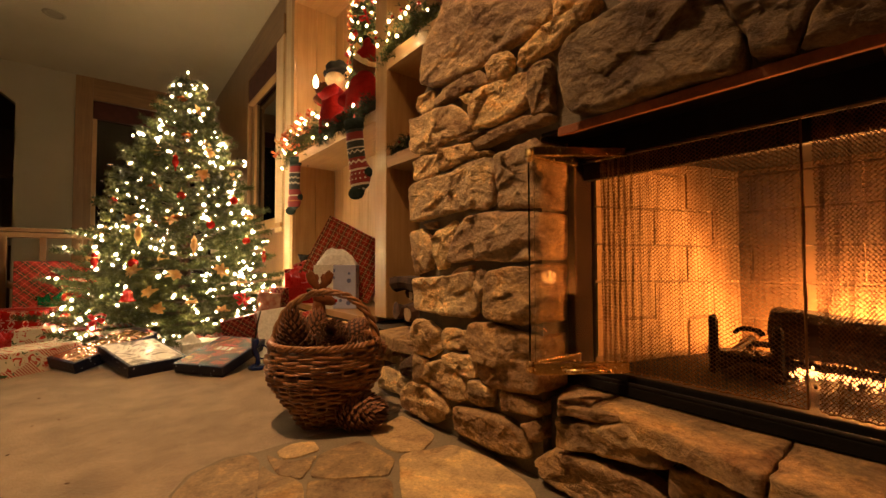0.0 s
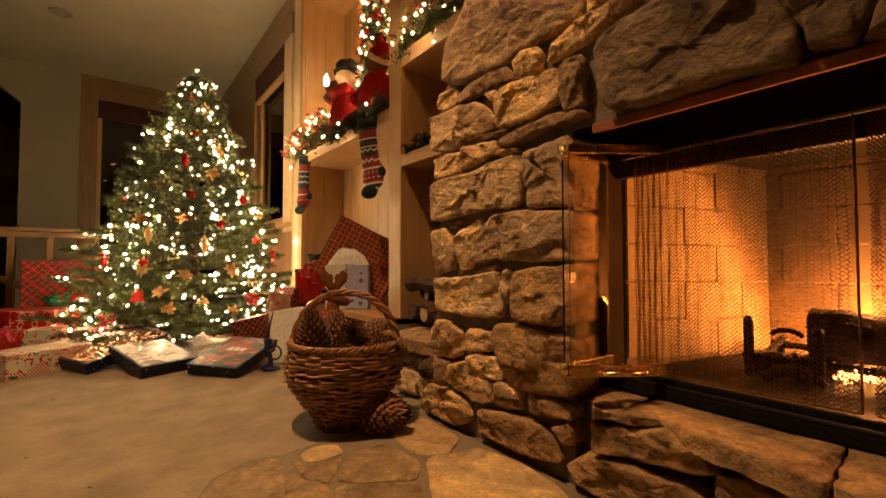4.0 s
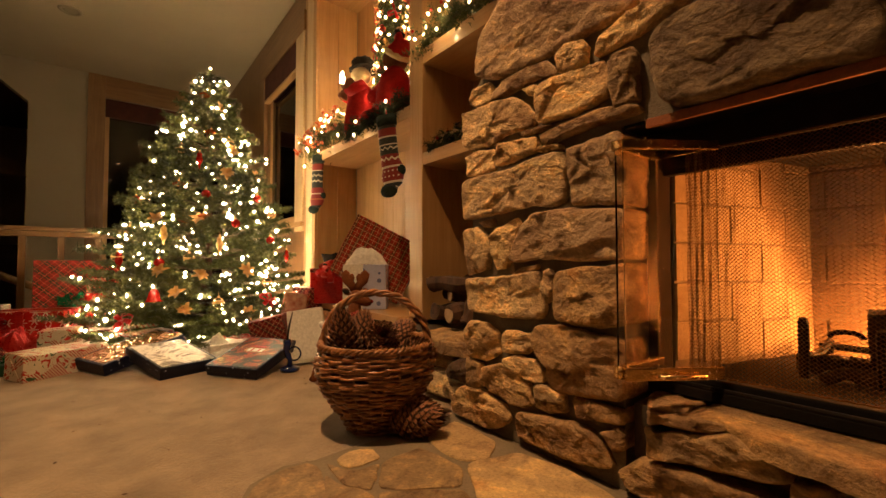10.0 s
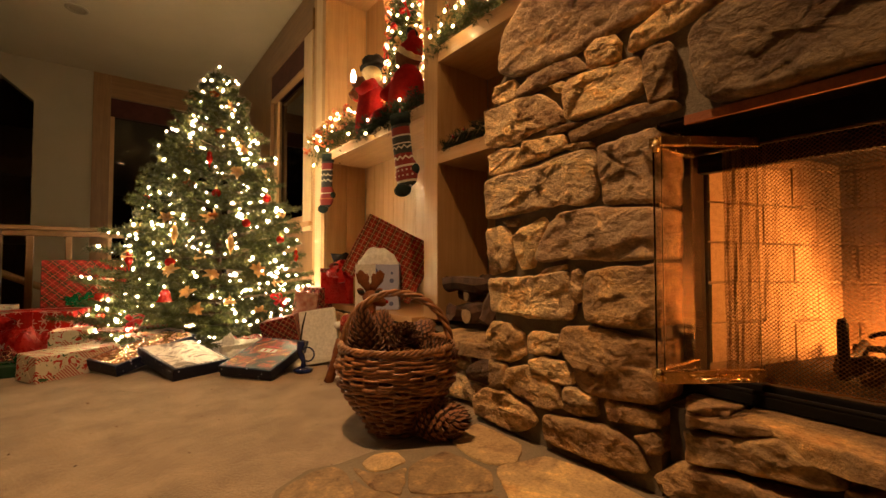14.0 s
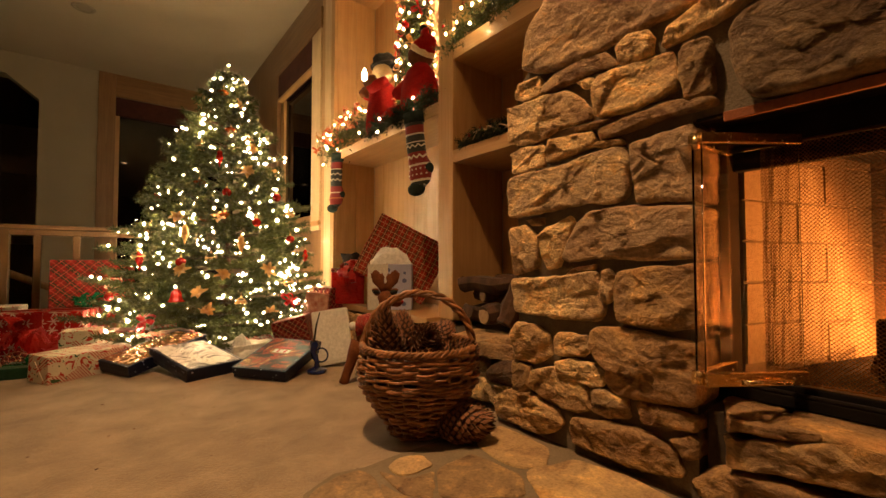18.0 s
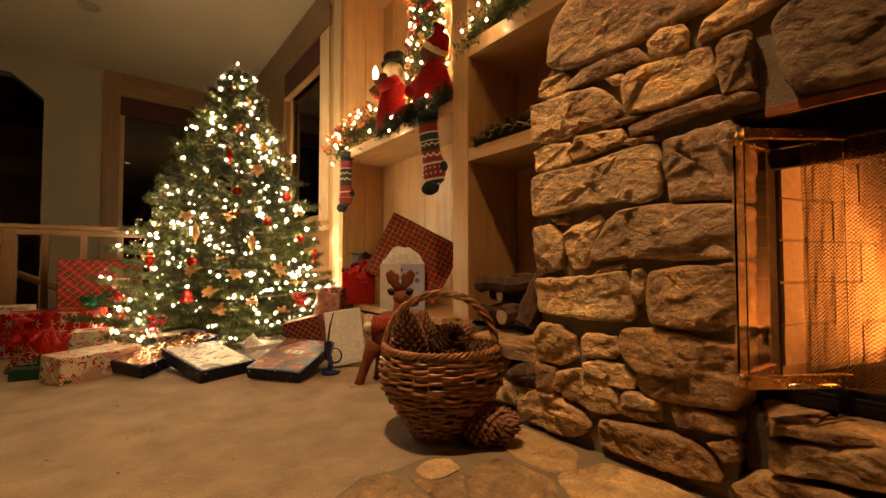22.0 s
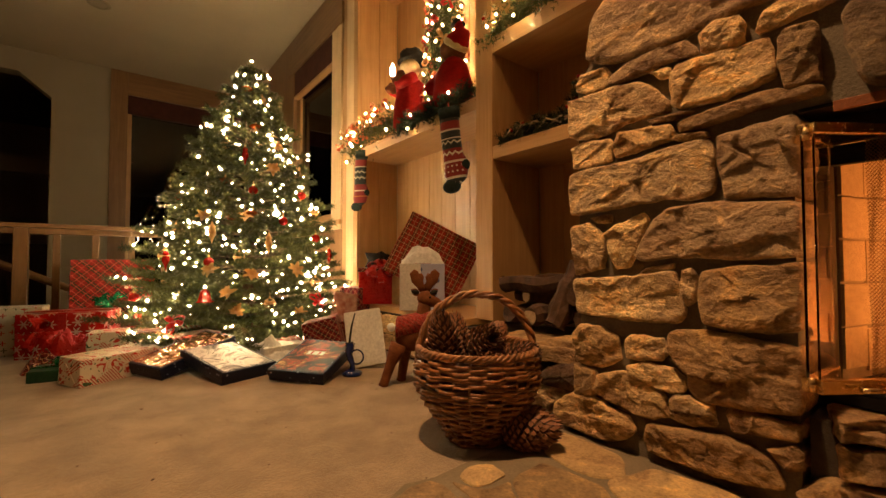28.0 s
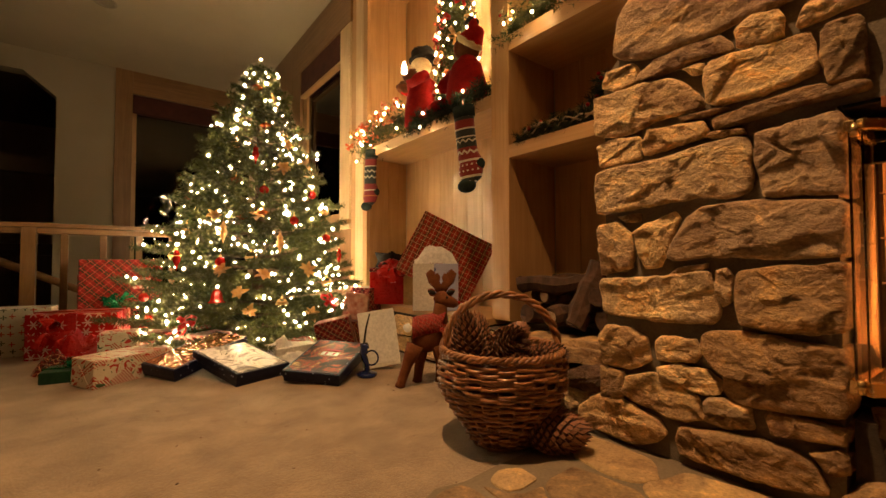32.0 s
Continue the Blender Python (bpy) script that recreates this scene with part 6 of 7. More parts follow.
crumple("crumpled_wrap", "loose white tissue among the presents", "wrapping", pose(-0.22, 3.42, FLOOR, 0, 0, 70), 0.10, 0.09, 0.08, m_tissue, 8)
crumple("crumpled_wrap", "crumpled white tissue under the fir", "wrapping", pose(0.37, 2.99, FLOOR, 0, 0, -15), 0.20, 0.11, 0.105, m_tissue, 12)
crumple("crumpled_wrap", "crumpled red striped paper under the fir", "wrapping", pose(0.12, 3.28, FLOOR, 0, 0, 25), 0.22, 0.10, 0.13, m_candy, 15)
crumple("crumpled_wrap", "crumpled red striped paper under the fir", "wrapping", pose(0.50, 3.12, FLOOR, 0, 0, -20), 0.16, 0.11, 0.10, m_candy, 19)
flat_box("navy lidded box with a printed scene", pose(-0.01, 3.10, FLOOR + 0.052, 4, -12, 30), 0.44, 0.24, 0.06, m_navy, m_copper, "crinkled copper foil")
gift("red striped gift under the tree", pose(0.05, 3.42, FLOOR, 0, 0, 20), 0.28, 0.18, 0.14, m_candy)
gift("dark red tartan gift under the tree", pose(-0.13, 3.55, FLOOR, 0, 0, -15), 0.24, 0.16, 0.16, m_plaid3)
gift("small red striped gift under the fir", pose(0.02, 3.72, FLOOR, 0, 0, 40), 0.2, 0.16, 0.17, m_candy)
flat_box("navy box with a silvery winter picture lid", pose(0.142, 2.848, FLOOR + 0.030, 9, 0, 19), 0.28, 0.40, 0.062, m_navy, m_print1, "silvery winter picture")
flat_box("dark box with a fireside picture on its lid", pose(0.49, 2.555, FLOOR + 0.046, 13, 2, -50), 0.288, 0.36, 0.055, m_navy, m_print2, "fireside picture", ((0.0, 0.02, 0.10, 0.05, m_tan_plush), (0.0, 0.02, 0.09, 0.035, m_white), (-0.02, 0.02, 0.012, 0.03, m_red), (0.02, 0.02, 0.012, 0.03, m_red), (0.0, 0.06, 0.07, 0.02, m_red)))
gift("white flat gift under the tree", pose(0.45, 3.02, FLOOR, 0, 0, 10), 0.26, 0.18, 0.09, m_white)
gift("dark red tartan gift leaning on the pile", pose(0.70, 2.86, FLOOR, 0, -14, -30), 0.20, 0.16, 0.24, m_plaid3)
gift("white card box leaning against the shelf base", pose(0.765, 2.50, FLOOR + 0.01, -8, 15, 58), 0.05, 0.20, 0.30, m_white)
# on the shelf base
EX, EY, EZ = Vector((0.70, -0.55, -0.454)), Vector((0.614, 0.789, 0)), Vector((0.357, -0.28, 0.891))
lean = Matrix(((EX.x, EY.x, EZ.x, 0), (EX.y, EY.y, EZ.y, 0), (EX.z, EY.z, EZ.z, 0), (0, 0, 0, 1)))
gift("large red tartan gift leaning in the alcove", Matrix.Translation(Vector((1.235, 2.55, 0.605)) - EZ * 0.20) @ lean, 0.48, 0.11, 0.40, m_plaid2)
g = gift("red gift with a wide gold ribbon and heaped red bow", pose(1.165, 2.965, 0.298, 0, 0, -36), 0.39, 0.17, 0.235, m_red)
part("ribbon", box_bm(0.03, 0.10, -0.089, 0.089, -0.0004, 0.2395, 0.001), m_gold_paper, g, "wide gold ribbon")
part("cover", box_bm(-0.197, 0.197, -0.088, 0.088, 0.215, 0.2435, 0.003), m_plaid3, g, "dark tartan cover")
bow(g, pose(-0.04, -0.09, 0.222, 30, 0, 0), 0.11, m_red, 10)
bow(g, pose(0.07, -0.09, 0.225, 30, 0, 0), 0.09, m_red, 9)
gift("dark tartan gift beside the red one", pose(0.98, 3.08, 0.21, 0, 0, 25), 0.16, 0.16, 0.20, m_plaid3)
bag = thing("gift_bag", "lilac and white gift bag with tissue paper", "gift bag", pose(1.115, 2.49, 0.30, 0, 0, -38), "presents round the tree")
part("bag", box_bm(-0.13, 0.13, -0.05, 0.05, 0, 0.27, 0.004), m_lilac, bag)
part("white_panel", box_bm(-0.131, -0.01, -0.053, -0.0505, 0.0, 0.27), m_white, bag)
v, f = [], []
for i in range(9):
    for j in range(9):
        x, y = (i / 8 - 0.5) * 0.255, (j / 8 - 0.5) * 0.0985
        v.append((x, y, 0.262 + 0.105 * (1 - (2 * x / 0.256) ** 2) * (1 - (2 * y / 0.099) ** 2) ** 0.5 + 0.05 * (1 - (2 * y / 0.099) ** 2) * abs(noise.noise(Vector((x * 38, y * 38, 1))))))
for i in range(8):
    for j in range(8):
        f.append((i * 9 + j, i * 9 + 9 + j, i * 9 + 10 + j, i * 9 + 1 + j))
obj("tissue", v, f, m_tissue, bag, "crumpled white tissue")


# ---- ornaments on the tree ----
m_orn_red = surface("red_ornament", (0.34, 0.012, 0.010), (0.50, 0.03, 0.018), 30, 0.18, 0.25, 0.1, 60, coat=0.6)
m_orn_copper = surface("copper_ornament", (0.42, 0.10, 0.03), (0.58, 0.18, 0.05), 30, 0.22, 0.6, 0.1, 60)
m_clear = glass_material("clear_bauble", (1.0, 0.93, 0.82))


def hung(angle, z, out=0.0):
    a = radians(angle)
    r = envelope(z) * 0.97 + out
    return pose(TX + math.cos(a) * r, TY + math.sin(a) * r, FLOOR + z, 0, 0, angle)


def ornament(kind, angle, z, label, category="ornament"):
    t = thing(kind, label, category, hung(angle, z), "tree ornaments")
    obj("cap", *lathe([(0.006, 0.0), (0.006, 0.008), (0.002, 0.011)], 8), m_gold, t, "gold cap")
    obj("hook", *tube([(0, 0, 0.010), (0.001, 0, 0.02), (-0.01, 0, 0.03)], 0.0009, 5), m_gold, t)
    return t


for a, z in ((177, 1.03), (-100, 1.05), (-50, 1.06), (-79, 0.86), (177, 0.38), (-124, 0.60), (-50, 0.76)):
    t = ornament("red_bauble", a, z, "shiny red bauble hanging on the fir")
    obj("bauble", *moved(ball(0.029, 18, 12), Matrix.Translation((0, 0, -0.028))), m_orn_red, t, smooth=True)
for a, z in ((-123, 1.10), (-95, 1.50), (-116, 1.80), (-101, 0.89), (-114, 0.86)):
    t = ornament("ribbed_ornament", a, z, "ribbed copper-red oval ornament on the fir")
    obj("body", *moved(lathe([(0.004, -0.042), (0.022, -0.036), (0.038, -0.024), (0.040, -0.018), (0.024, -0.006), (0.006, 0.0)], 32, 8, 0.06), Matrix.Identity(4)), m_orn_copper, t, smooth=True)
for a, z, mat in ((-108, 1.32, m_orn_red), (-25, 0.67, m_orn_red), (-155, 0.64, m_orn_red), (-91, 0.74, m_gold), (-126, 0.80, m_gold)):
    t = ornament("finial_drop", a, z, "slender red glass drop on the fir" if mat is m_orn_red else "slender gold glass drop on the fir")
    obj("drop", *lathe([(0.001, -0.12), (0.006, -0.10), (0.010, -0.085), (0.020, -0.065), (0.022, -0.050), (0.014, -0.032), (0.018, -0.02), (0.006, 0.0)], 20, 6, 0.05), mat, t, smooth=True)
for a, z in ((-123, 0.42), (-160, 0.28)):
    t = ornament("red_bell", a, z, "red ribbed bell hanging on the fir")
    obj("bell", *lathe([(0.043, -0.072), (0.036, -0.066), (0.030, -0.045), (0.026, -0.022), (0.016, -0.006), (0.004, 0.0)], 32, 8, 0.05), m_orn_red, t, smooth=True)
    obj("rim", *tube([(0.043 * math.cos(b), 0.043 * math.sin(b), -0.072) for b in np.linspace(0, 2 * math.pi, 24)[:-1]], 0.004, 6, True), m_orn_red, t, smooth=True)
    obj("clapper", *moved(ball(0.008, 8, 6), Matrix.Translation((0, 0, -0.078))), m_gold, t, smooth=True)


def petal(length, width, cup):
    v, f = [], []
    n = 7
    for i in range(n):
        s = i / (n - 1)
        w = width * math.sin(math.pi * (0.08 + 0.88 * s)) ** 0.9
        z = cup * length * (s - 0.6 * s * s)
        for dy, dz in ((-w, 0.004), (0, 0.0), (w, 0.004)):
            v.append((length * s, dy, z + dz))
        for dy, dz in ((w, 0.0028), (0, -0.0012), (-w, 0.0028)):
            v.append((length * s, dy, z + dz))
    for i in range(n - 1):
        for j in range(6):
            f.append((i * 6 + j, i * 6 + (j + 1) % 6, i * 6 + 6 + (j + 1) % 6, i * 6 + 6 + j))
    return v, f


for i, (a, z) in enumerate(((-108, 0.29), (-79, 0.25), (-102, 0.49), (-76, 0.52), (-112, 0.39), (-81, 1.18), (-38, 1.21), (-105, 0.84), (-134, 0.84), (-76, 1.69), (-70, 1.36), (-122, 0.52))):
    m = hung(a, z, -0.01) @ pose(0, 0, 0, random.uniform(-35, 35), random.uniform(45, 70), 0)
    t = thing("gold_flower", "gold foil poinsettia clipped to the fir", "ornament", m, "tree ornaments")
    for k in range(7):
        obj("petal", *petal(random.uniform(0.040, 0.056), 0.011, 0.55 + 0.5 * (k % 2)), m_gold, t, at=pose(0, 0, 0, random.uniform(-20, 20), random.uniform(-18, 10), 51.4 * k + random.uniform(-9, 9)))
    for k in range(5):
        obj("petal", *petal(0.040, 0.012, 1.1), m_gold, t, at=pose(0, 0, 0.004, 0, 0, 72 * k + 20))
    obj("centre", *ball(0.008, 8, 6), m_gold, t, smooth=True)
for a, z in ((-108, 0.63), (-93, 0.36), (-64, 0.47), (-27, 0.97), (-157, 0.64), (-155, 0.80), (-70, 1.46), (-131, 1.37)):
    t = ornament("glass_bauble", a, z, "clear glass bauble with a gold band on the fir")
    b = obj("bauble", *moved(ball(0.033, 18, 12), Matrix.Translation((0, 0, -0.032))), m_clear, t, smooth=True)
    obj("band", *tube([(0.0335 * math.cos(c), 0.0335 * math.sin(c), -0.032) for c in np.linspace(0, 2 * math.pi, 24)[:-1]], 0.0025, 6, True), m_gold, t, smooth=True)
for a, z in ((-67, 0.32), (-133, 0.24)):
    t = thing("ribbon_cluster", "crinkled red ribbon tucked in the fir", "ornament", hung(a, z, 0.01) @ pose(0, 0, 0, 0, 60, 0), "tree ornaments")
    bow(t, pose(0, 0, 0), 0.06, m_red, 6)


# ---- fir garlands, with lights or berries ----
def garland(name, label, path, thick, lights, parent_m=None, needle_len=0.03, seed=0, ribbon=None, berries=0, material=None):
    rnd = random.Random(seed)
    rg = np.random.default_rng(seed)
    t = thing(name, label, "garland")
    P = [Vector(p) for p in path]
    length = sum((b - a).length for a, b in zip(P, P[1:]))

    def along(s):
        s *= length
        for a, b in zip(P, P[1:]):
            d = (b - a).length
            if s <= d:
                return a.lerp(b, s / d), (b - a).normalized()
            s -= d
        return P[-1], (P[-1] - P[-2]).normalized()

    pts, dirs = [], []
    for i in range(int(length / 0.0040)):
        p, d = along(i * 0.0040 / length)
        u = Vector((rnd.gauss(0, 1), rnd.gauss(0, 1), rnd.gauss(0, 0.8))) + d * rnd.uniform(-0.8, 1.0)
        u.normalize()
        ln = thick * rnd.uniform(0.6, 1.15)
        for j in range(5):
            pts.append(p + u * ln * (j + 0.3) / 5), dirs.append(u)
    v, f = needles(np.array([tuple(p) for p in pts]), np.array([tuple(d) for d in dirs]), needle_len, 0.0036, 9, rg)
    o = obj("fir_sprays", v.tolist(), f.tolist(), material or m_needle, t)
    o["kind"] = "stuff"
    obj("stem", *tube(P, 0.006, 6), m_twig, t)
    for i in range(lights):
        p, d = along((i + rnd.random()) / lights)
        q = p + Vector((rnd.uniform(-1, 0.3), rnd.uniform(-1, 1), rnd.uniform(-0.6, 1))).normalized() * thick * rnd.uniform(0.5, 0.95)
        obj("bulb", *moved(ball(0.0050, 8, 6, 1.4), Matrix.Translation(q)), m_bulb_big, t, "warm glowing bulb")
    for i in range(berries):
        p, d = along(rnd.random())
        q = p + Vector((rnd.uniform(-1, 0.1), rnd.uniform(-1, 1), rnd.uniform(0, 1))).normalized() * thick * 0.85
        obj("berry", *moved(ball(0.009, 10, 8), Matrix.Translation(q)), m_orn_red, t, "red berry", smooth=True)
    if ribbon:
        for i in range(int(length / 0.026)):
            p, d = along((i + 0.5) * 0.026 / length)
            bow(t, Matrix.Translation(p + Vector((-thick * rnd.uniform(0.2, 0.7), rnd.uniform(-0.03, 0.03), thick * rnd.uniform(-0.4, 0.6)))) @ pose(0, 0, 0, rnd.uniform(-40, 40), -60, rnd.uniform(0, 360)), rnd.uniform(0.025, 0.045), (ribbon, ribbon, m_gold)[i % 3], 5, "crinkled ribbon")
    return t


m_dark_fir = surface("dark_fir_needle", (0.010, 0.016, 0.009), (0.035, 0.045, 0.022), 25, 0.6, 0, 0, 120, spread=0, gloss=0.15)
m_ribbon = surface("copper_red_ribbon", (0.50, 0.07, 0.02), (0.62, 0.16, 0.05), 40, 0.3, 0.4, 0.2, 90)
garland("shelf_garland", "lit fir garland with copper ribbon on the pine shelf", [(1.12, 3.44, 1.42), (1.11, 3.30, 1.49), (1.13, 3.08, 1.54), (1.15, 2.88, 1.53)], 0.155, 26, needle_len=0.036, seed=1, ribbon=m_ribbon)
garland("shelf_garland", "dark fir garland along the pine shelf edge", [(1.13, 2.80, 1.46), (1.12, 2.5, 1.45), (1.12, 2.25, 1.46), (1.15, 2.08, 1.50)], 0.085, 3, seed=2, material=m_dark_fir)
garland("shelf_garland", "lit fir garland on the upper pine shelf", [(1.16, 1.97, 1.70), (1.14, 1.80, 1.75), (1.15, 1.60, 1.76), (1.18, 1.40, 1.75)], 0.115, 12, seed=3, berries=5)
hol = garland("holly_spray", "unlit holly spray with red berries on the shelf", [(1.17, 1.87, 1.175), (1.16, 1.70, 1.19), (1.18, 1.45, 1.19)], 0.055, 0, seed=4, berries=5, material=m_dark_fir)
for k in range(6):
    y = 1.86 - 0.07 * k
    obj("pale_twig", *tube([(1.15, y, 1.175), (1.14, y - 0.05, 1.20 + 0.01 * math.sin(k)), (1.15, y - 0.12, 1.19 + 0.02 * math.cos(k))], 0.004, 6), m_cutwood, hol, "pale bare twig")
garland("holly_spray", "tall holly spray with red berries at the back", [(1.32, 1.62, 1.16), (1.30, 1.56, 1.28), (1.26, 1.48, 1.36)], 0.06, 0, seed=5, berries=7, material=m_dark_fir)

pinecone(pose(1.20, 1.36, 1.735, -80, 0, 60), 0.11, 0.055, 33, "brown pinecone lying on the upper pine shelf", 140)

# slim lit tree standing on the shelf
def slim_tree():
    rnd, rg = random.Random(9), np.random.default_rng(9)
    t = thing("tabletop_tree", "slim lit tabletop fir with red ribbons", "christmas tree", pose(1.36, 2.60, 1.44))
    obj("trunk", *tube([(0, 0, 0), (0, 0, 1.15)], [0.02, 0.006], 8), m_bark, t)
    pts, dirs = [], []
    for i in range(620):
        z = 0.12 + 1.04 * i / 620
        r = 0.155 * (1 - 0.5 * z / 1.2)
        a = i * 2.4
        u = Vector((math.cos(a), math.sin(a), 0.35)).normalized()
        for j in range(6):
            pts.append(Vector((0, 0, z)) + Vector((u.x * 0.72, u.y * 1.75, u.z)) * r * (j + 0.4) / 6), dirs.append(u)
    v, f = needles(np.array([tuple(p) for p in pts]), np.array([tuple(d) for d in dirs]), 0.030, 0.0042, 8, rg)
    o = obj("crown", v.tolist(), f.tolist(), m_needle, t)
    o["kind"] = "stuff"
    for i in range(100):
        z, a = 0.10 + 1.05 * (i + 0.5) / 100, i * 2.4 + 0.6
        r = 0.14 * (1 - 0.5 * z / 1.2)
        obj("bulb", *moved(ball(0.0050, 8, 6, 1.4), Matrix.Translation((math.cos(a) * r * 0.8, math.sin(a) * r * 1.75, z))), m_bulb_big, t, "warm glowing bulb")
    for i in range(34):
        z, a = 0.14 + 1.0 * i / 34, i * 2.4 + 1.5
        r = 0.13 * (1 - 0.5 * z / 1.2)
        bow(t, pose(math.cos(a) * r * 0.8, math.sin(a) * r * 1.7, z, 0, 70, math.degrees(a)), 0.055, (m_ribbon, m_red, m_gold)[i % 3], 4)


slim_tree()


# ---- figures on the shelf: plain shapes ----
def shaped(name, pieces, label, category, m, group=""):
    """One mesh out of (mesh, material) pieces."""
    mats = []
    for _, mt in pieces:
        if mt not in mats:
            mats.append(mt)
    v, f = merge(*[p for p, _ in pieces])
    idx = [mats.index(mt) for p, mt in pieces for _ in p[1]]
    ob = obj(name, v, f, mats[0], None, "", True, m)
    for mt in mats[1:]:
        ob.data.materials.append(mt)
    ob.data.polygons.foreach_set("material_index", idx)
    return tagged(ob, label, category, group)


def fuzz(mesh, amount, scale, seed):
    return [Vector(p) * (1 + amount * wobble(p, scale, seed)) for p in mesh[0]], mesh[1]


def T(x, y, z):
    return Matrix.Translation((x, y, z))


m_pale_felt = surface("pale_plush", (0.50, 0.36, 0.20), (0.62, 0.47, 0.28), 20, 0.9, 0, 0.4, 140, gloss=0.15)
shaped("caroler_figure", [
    (fuzz(lathe([(0.085, 0.0), (0.10, 0.03), (0.095, 0.14), (0.078, 0.26), (0.085, 0.31), (0.05, 0.36), (0.03, 0.38)], 20), 0.05, 20, 1), m_red_felt),
    (fuzz(moved(ball(0.055, 16, 10, 0.7), T(-0.075, 0.075, 0.31)), 0.10, 40, 2), m_brown),
    (fuzz(moved(ball(0.05, 16, 10, 0.7), T(-0.075, -0.065, 0.32)), 0.10, 40, 3), m_brown),
    (tube([(0.0, 0.10, 0.33), (-0.04, 0.11, 0.30), (-0.08, 0.06, 0.29)], 0.034, 10), m_red_felt),
    (tube([(0.0, -0.10, 0.33), (-0.04, -0.11, 0.30), (-0.08, -0.05, 0.29)], 0.034, 10), m_red_felt),
    (moved(ball(0.062, 16, 12), T(0, 0, 0.435)), m_pale_felt),
    (fuzz(moved(lathe([(0.082, 0.0), (0.085, 0.012), (0.066, 0.022), (0.070, 0.06), (0.05, 0.085), (0.01, 0.092)], 18), T(0.01, 0, 0.475)), 0.04, 25, 4), m_black_felt),
], "caroler figure in a red coat and dark hat holding candles", "figurine", pose(1.24, 2.82, 1.47, 0, 0, -20) @ Matrix.Diagonal((1.15, 1.15, 0.98, 1)), "shelf figures")
for dy, z, r in ((0.030, 1.80, 0.017),):
    c = thing("electric_candle", "lit electric candle held by the figure", "candle", pose(1.085, 2.76 + dy, z))
    obj("sleeve", *lathe([(r, 0), (r, 0.045), (r * 0.7, 0.052)], 12), m_candle, c, "glowing white sleeve", smooth=True)
    obj("flame_bulb", *lathe([(0.006, 0.052), (0.011, 0.06), (0.008, 0.07), (0.001, 0.08)], 10), m_candle, c, smooth=True)
shaped("caroler_figure", [
    (fuzz(lathe([(0.085, 0.0), (0.105, 0.05), (0.098, 0.15), (0.075, 0.25), (0.04, 0.30), (0.03, 0.32)], 20), 0.05, 20, 6), m_red_felt),
    (fuzz(moved(ball(0.066, 18, 12), T(0, 0, 0.355)), 0.06, 30, 7), m_brown),
    (fuzz(moved(lathe([(0.060, 0.0), (0.060, 0.02), (0.048, 0.05), (0.040, 0.075), (0.024, 0.09), (0.004, 0.095)], 16), pose(0.0, -0.03, 0.375, 42, 10, 0)), 0.05, 20, 8), m_red_felt),
    (fuzz(moved(lathe([(0.056, -0.012), (0.068, -0.006), (0.069, 0.008), (0.058, 0.014)], 18), pose(0.0, -0.03, 0.375, 42, 10, 0)), 0.06, 50, 11), m_pale_felt),
    (fuzz(moved(ball(0.026, 12, 8), T(-0.01, -0.075, 0.43)), 0.1, 40, 9), m_red_felt),
    (tube([(-0.03, 0.05, 0.05), (-0.10, 0.14, 0.04), (-0.12, 0.24, 0.02)], [0.05, 0.042, 0.03], 10), m_red_felt),
    (tube([(0.0, -0.08, 0.46), (-0.01, -0.05, 0.50), (0.0, 0.0, 0.505)], [0.022, 0.018, 0.014], 8), m_black_felt),
    (tube([(-0.02, 0.09, 0.24), (-0.07, 0.10, 0.17), (-0.10, 0.05, 0.13)], 0.036, 10), m_red_felt),
], "seated figure in red coat and cap on the shelf edge", "figurine", pose(1.22, 2.33, 1.46, 0, 0, -10) @ Matrix.Diagonal((1.15, 1.2, 1.0, 1)), "shelf figures")


# ---- knitted stockings ----
def banded(name, length, bands, zig_at, dots_below):
    """Knitted wool in bands from the toe up, with pale zigzag lines and rows of dots."""
    m, nt, b = blank(name)
    z, y = combine(nt, (0, 0, 1), -10.0), combine(nt, (0.4, 1, 0))
    r = nt.nodes.new("ShaderNodeValToRGB")
    r.color_ramp.interpolation = "CONSTANT"
    while len(r.color_ramp.elements) < len(bands):
        r.color_ramp.elements.new(0.5)
    for e, (p, c) in zip(r.color_ramp.elements, bands):
        e.position, e.color = p, (*c, 1)
    up = math_node(nt, "ADD", math_node(nt, "DIVIDE", z, length), 1.0)
    nt.links.new(up, r.inputs[0])
    col = r.outputs[0]
    zig = math_node(nt, "ADD", math_node(nt, "DIVIDE", math_node(nt, "PINGPONG", y, 0.016), length), up)
    for at, wide in zig_at:
        col = mix(nt, math_node(nt, "LESS_THAN", math_node(nt, "ABSOLUTE", math_node(nt, "SUBTRACT", zig, at)), wide), col, (0.62, 0.55, 0.42))
    dot = math_node(nt, "MULTIPLY", stripes(nt, y, 0.026, 0.0045), stripes(nt, combine(nt, (0, 0, 1)), 0.030, 0.0045))
    col = mix(nt, math_node(nt, "MULTIPLY", dot, math_node(nt, "LESS_THAN", up, dots_below)), col, (0.60, 0.52, 0.40))
    w = nt.nodes.new("ShaderNodeTexWave")
    w.inputs["Scale"].default_value = 90
    w.bands_direction = "Z"
    nt.links.new(mapping(nt), w.inputs["Vector"])
    nt.links.new(col, b.inputs["Base Color"])
    b.inputs["Roughness"].default_value = 0.95
    b.inputs["Sheen Weight"].default_value = 0.3
    bump(nt, b, w.outputs[0], 0.5, 0.003)
    return m


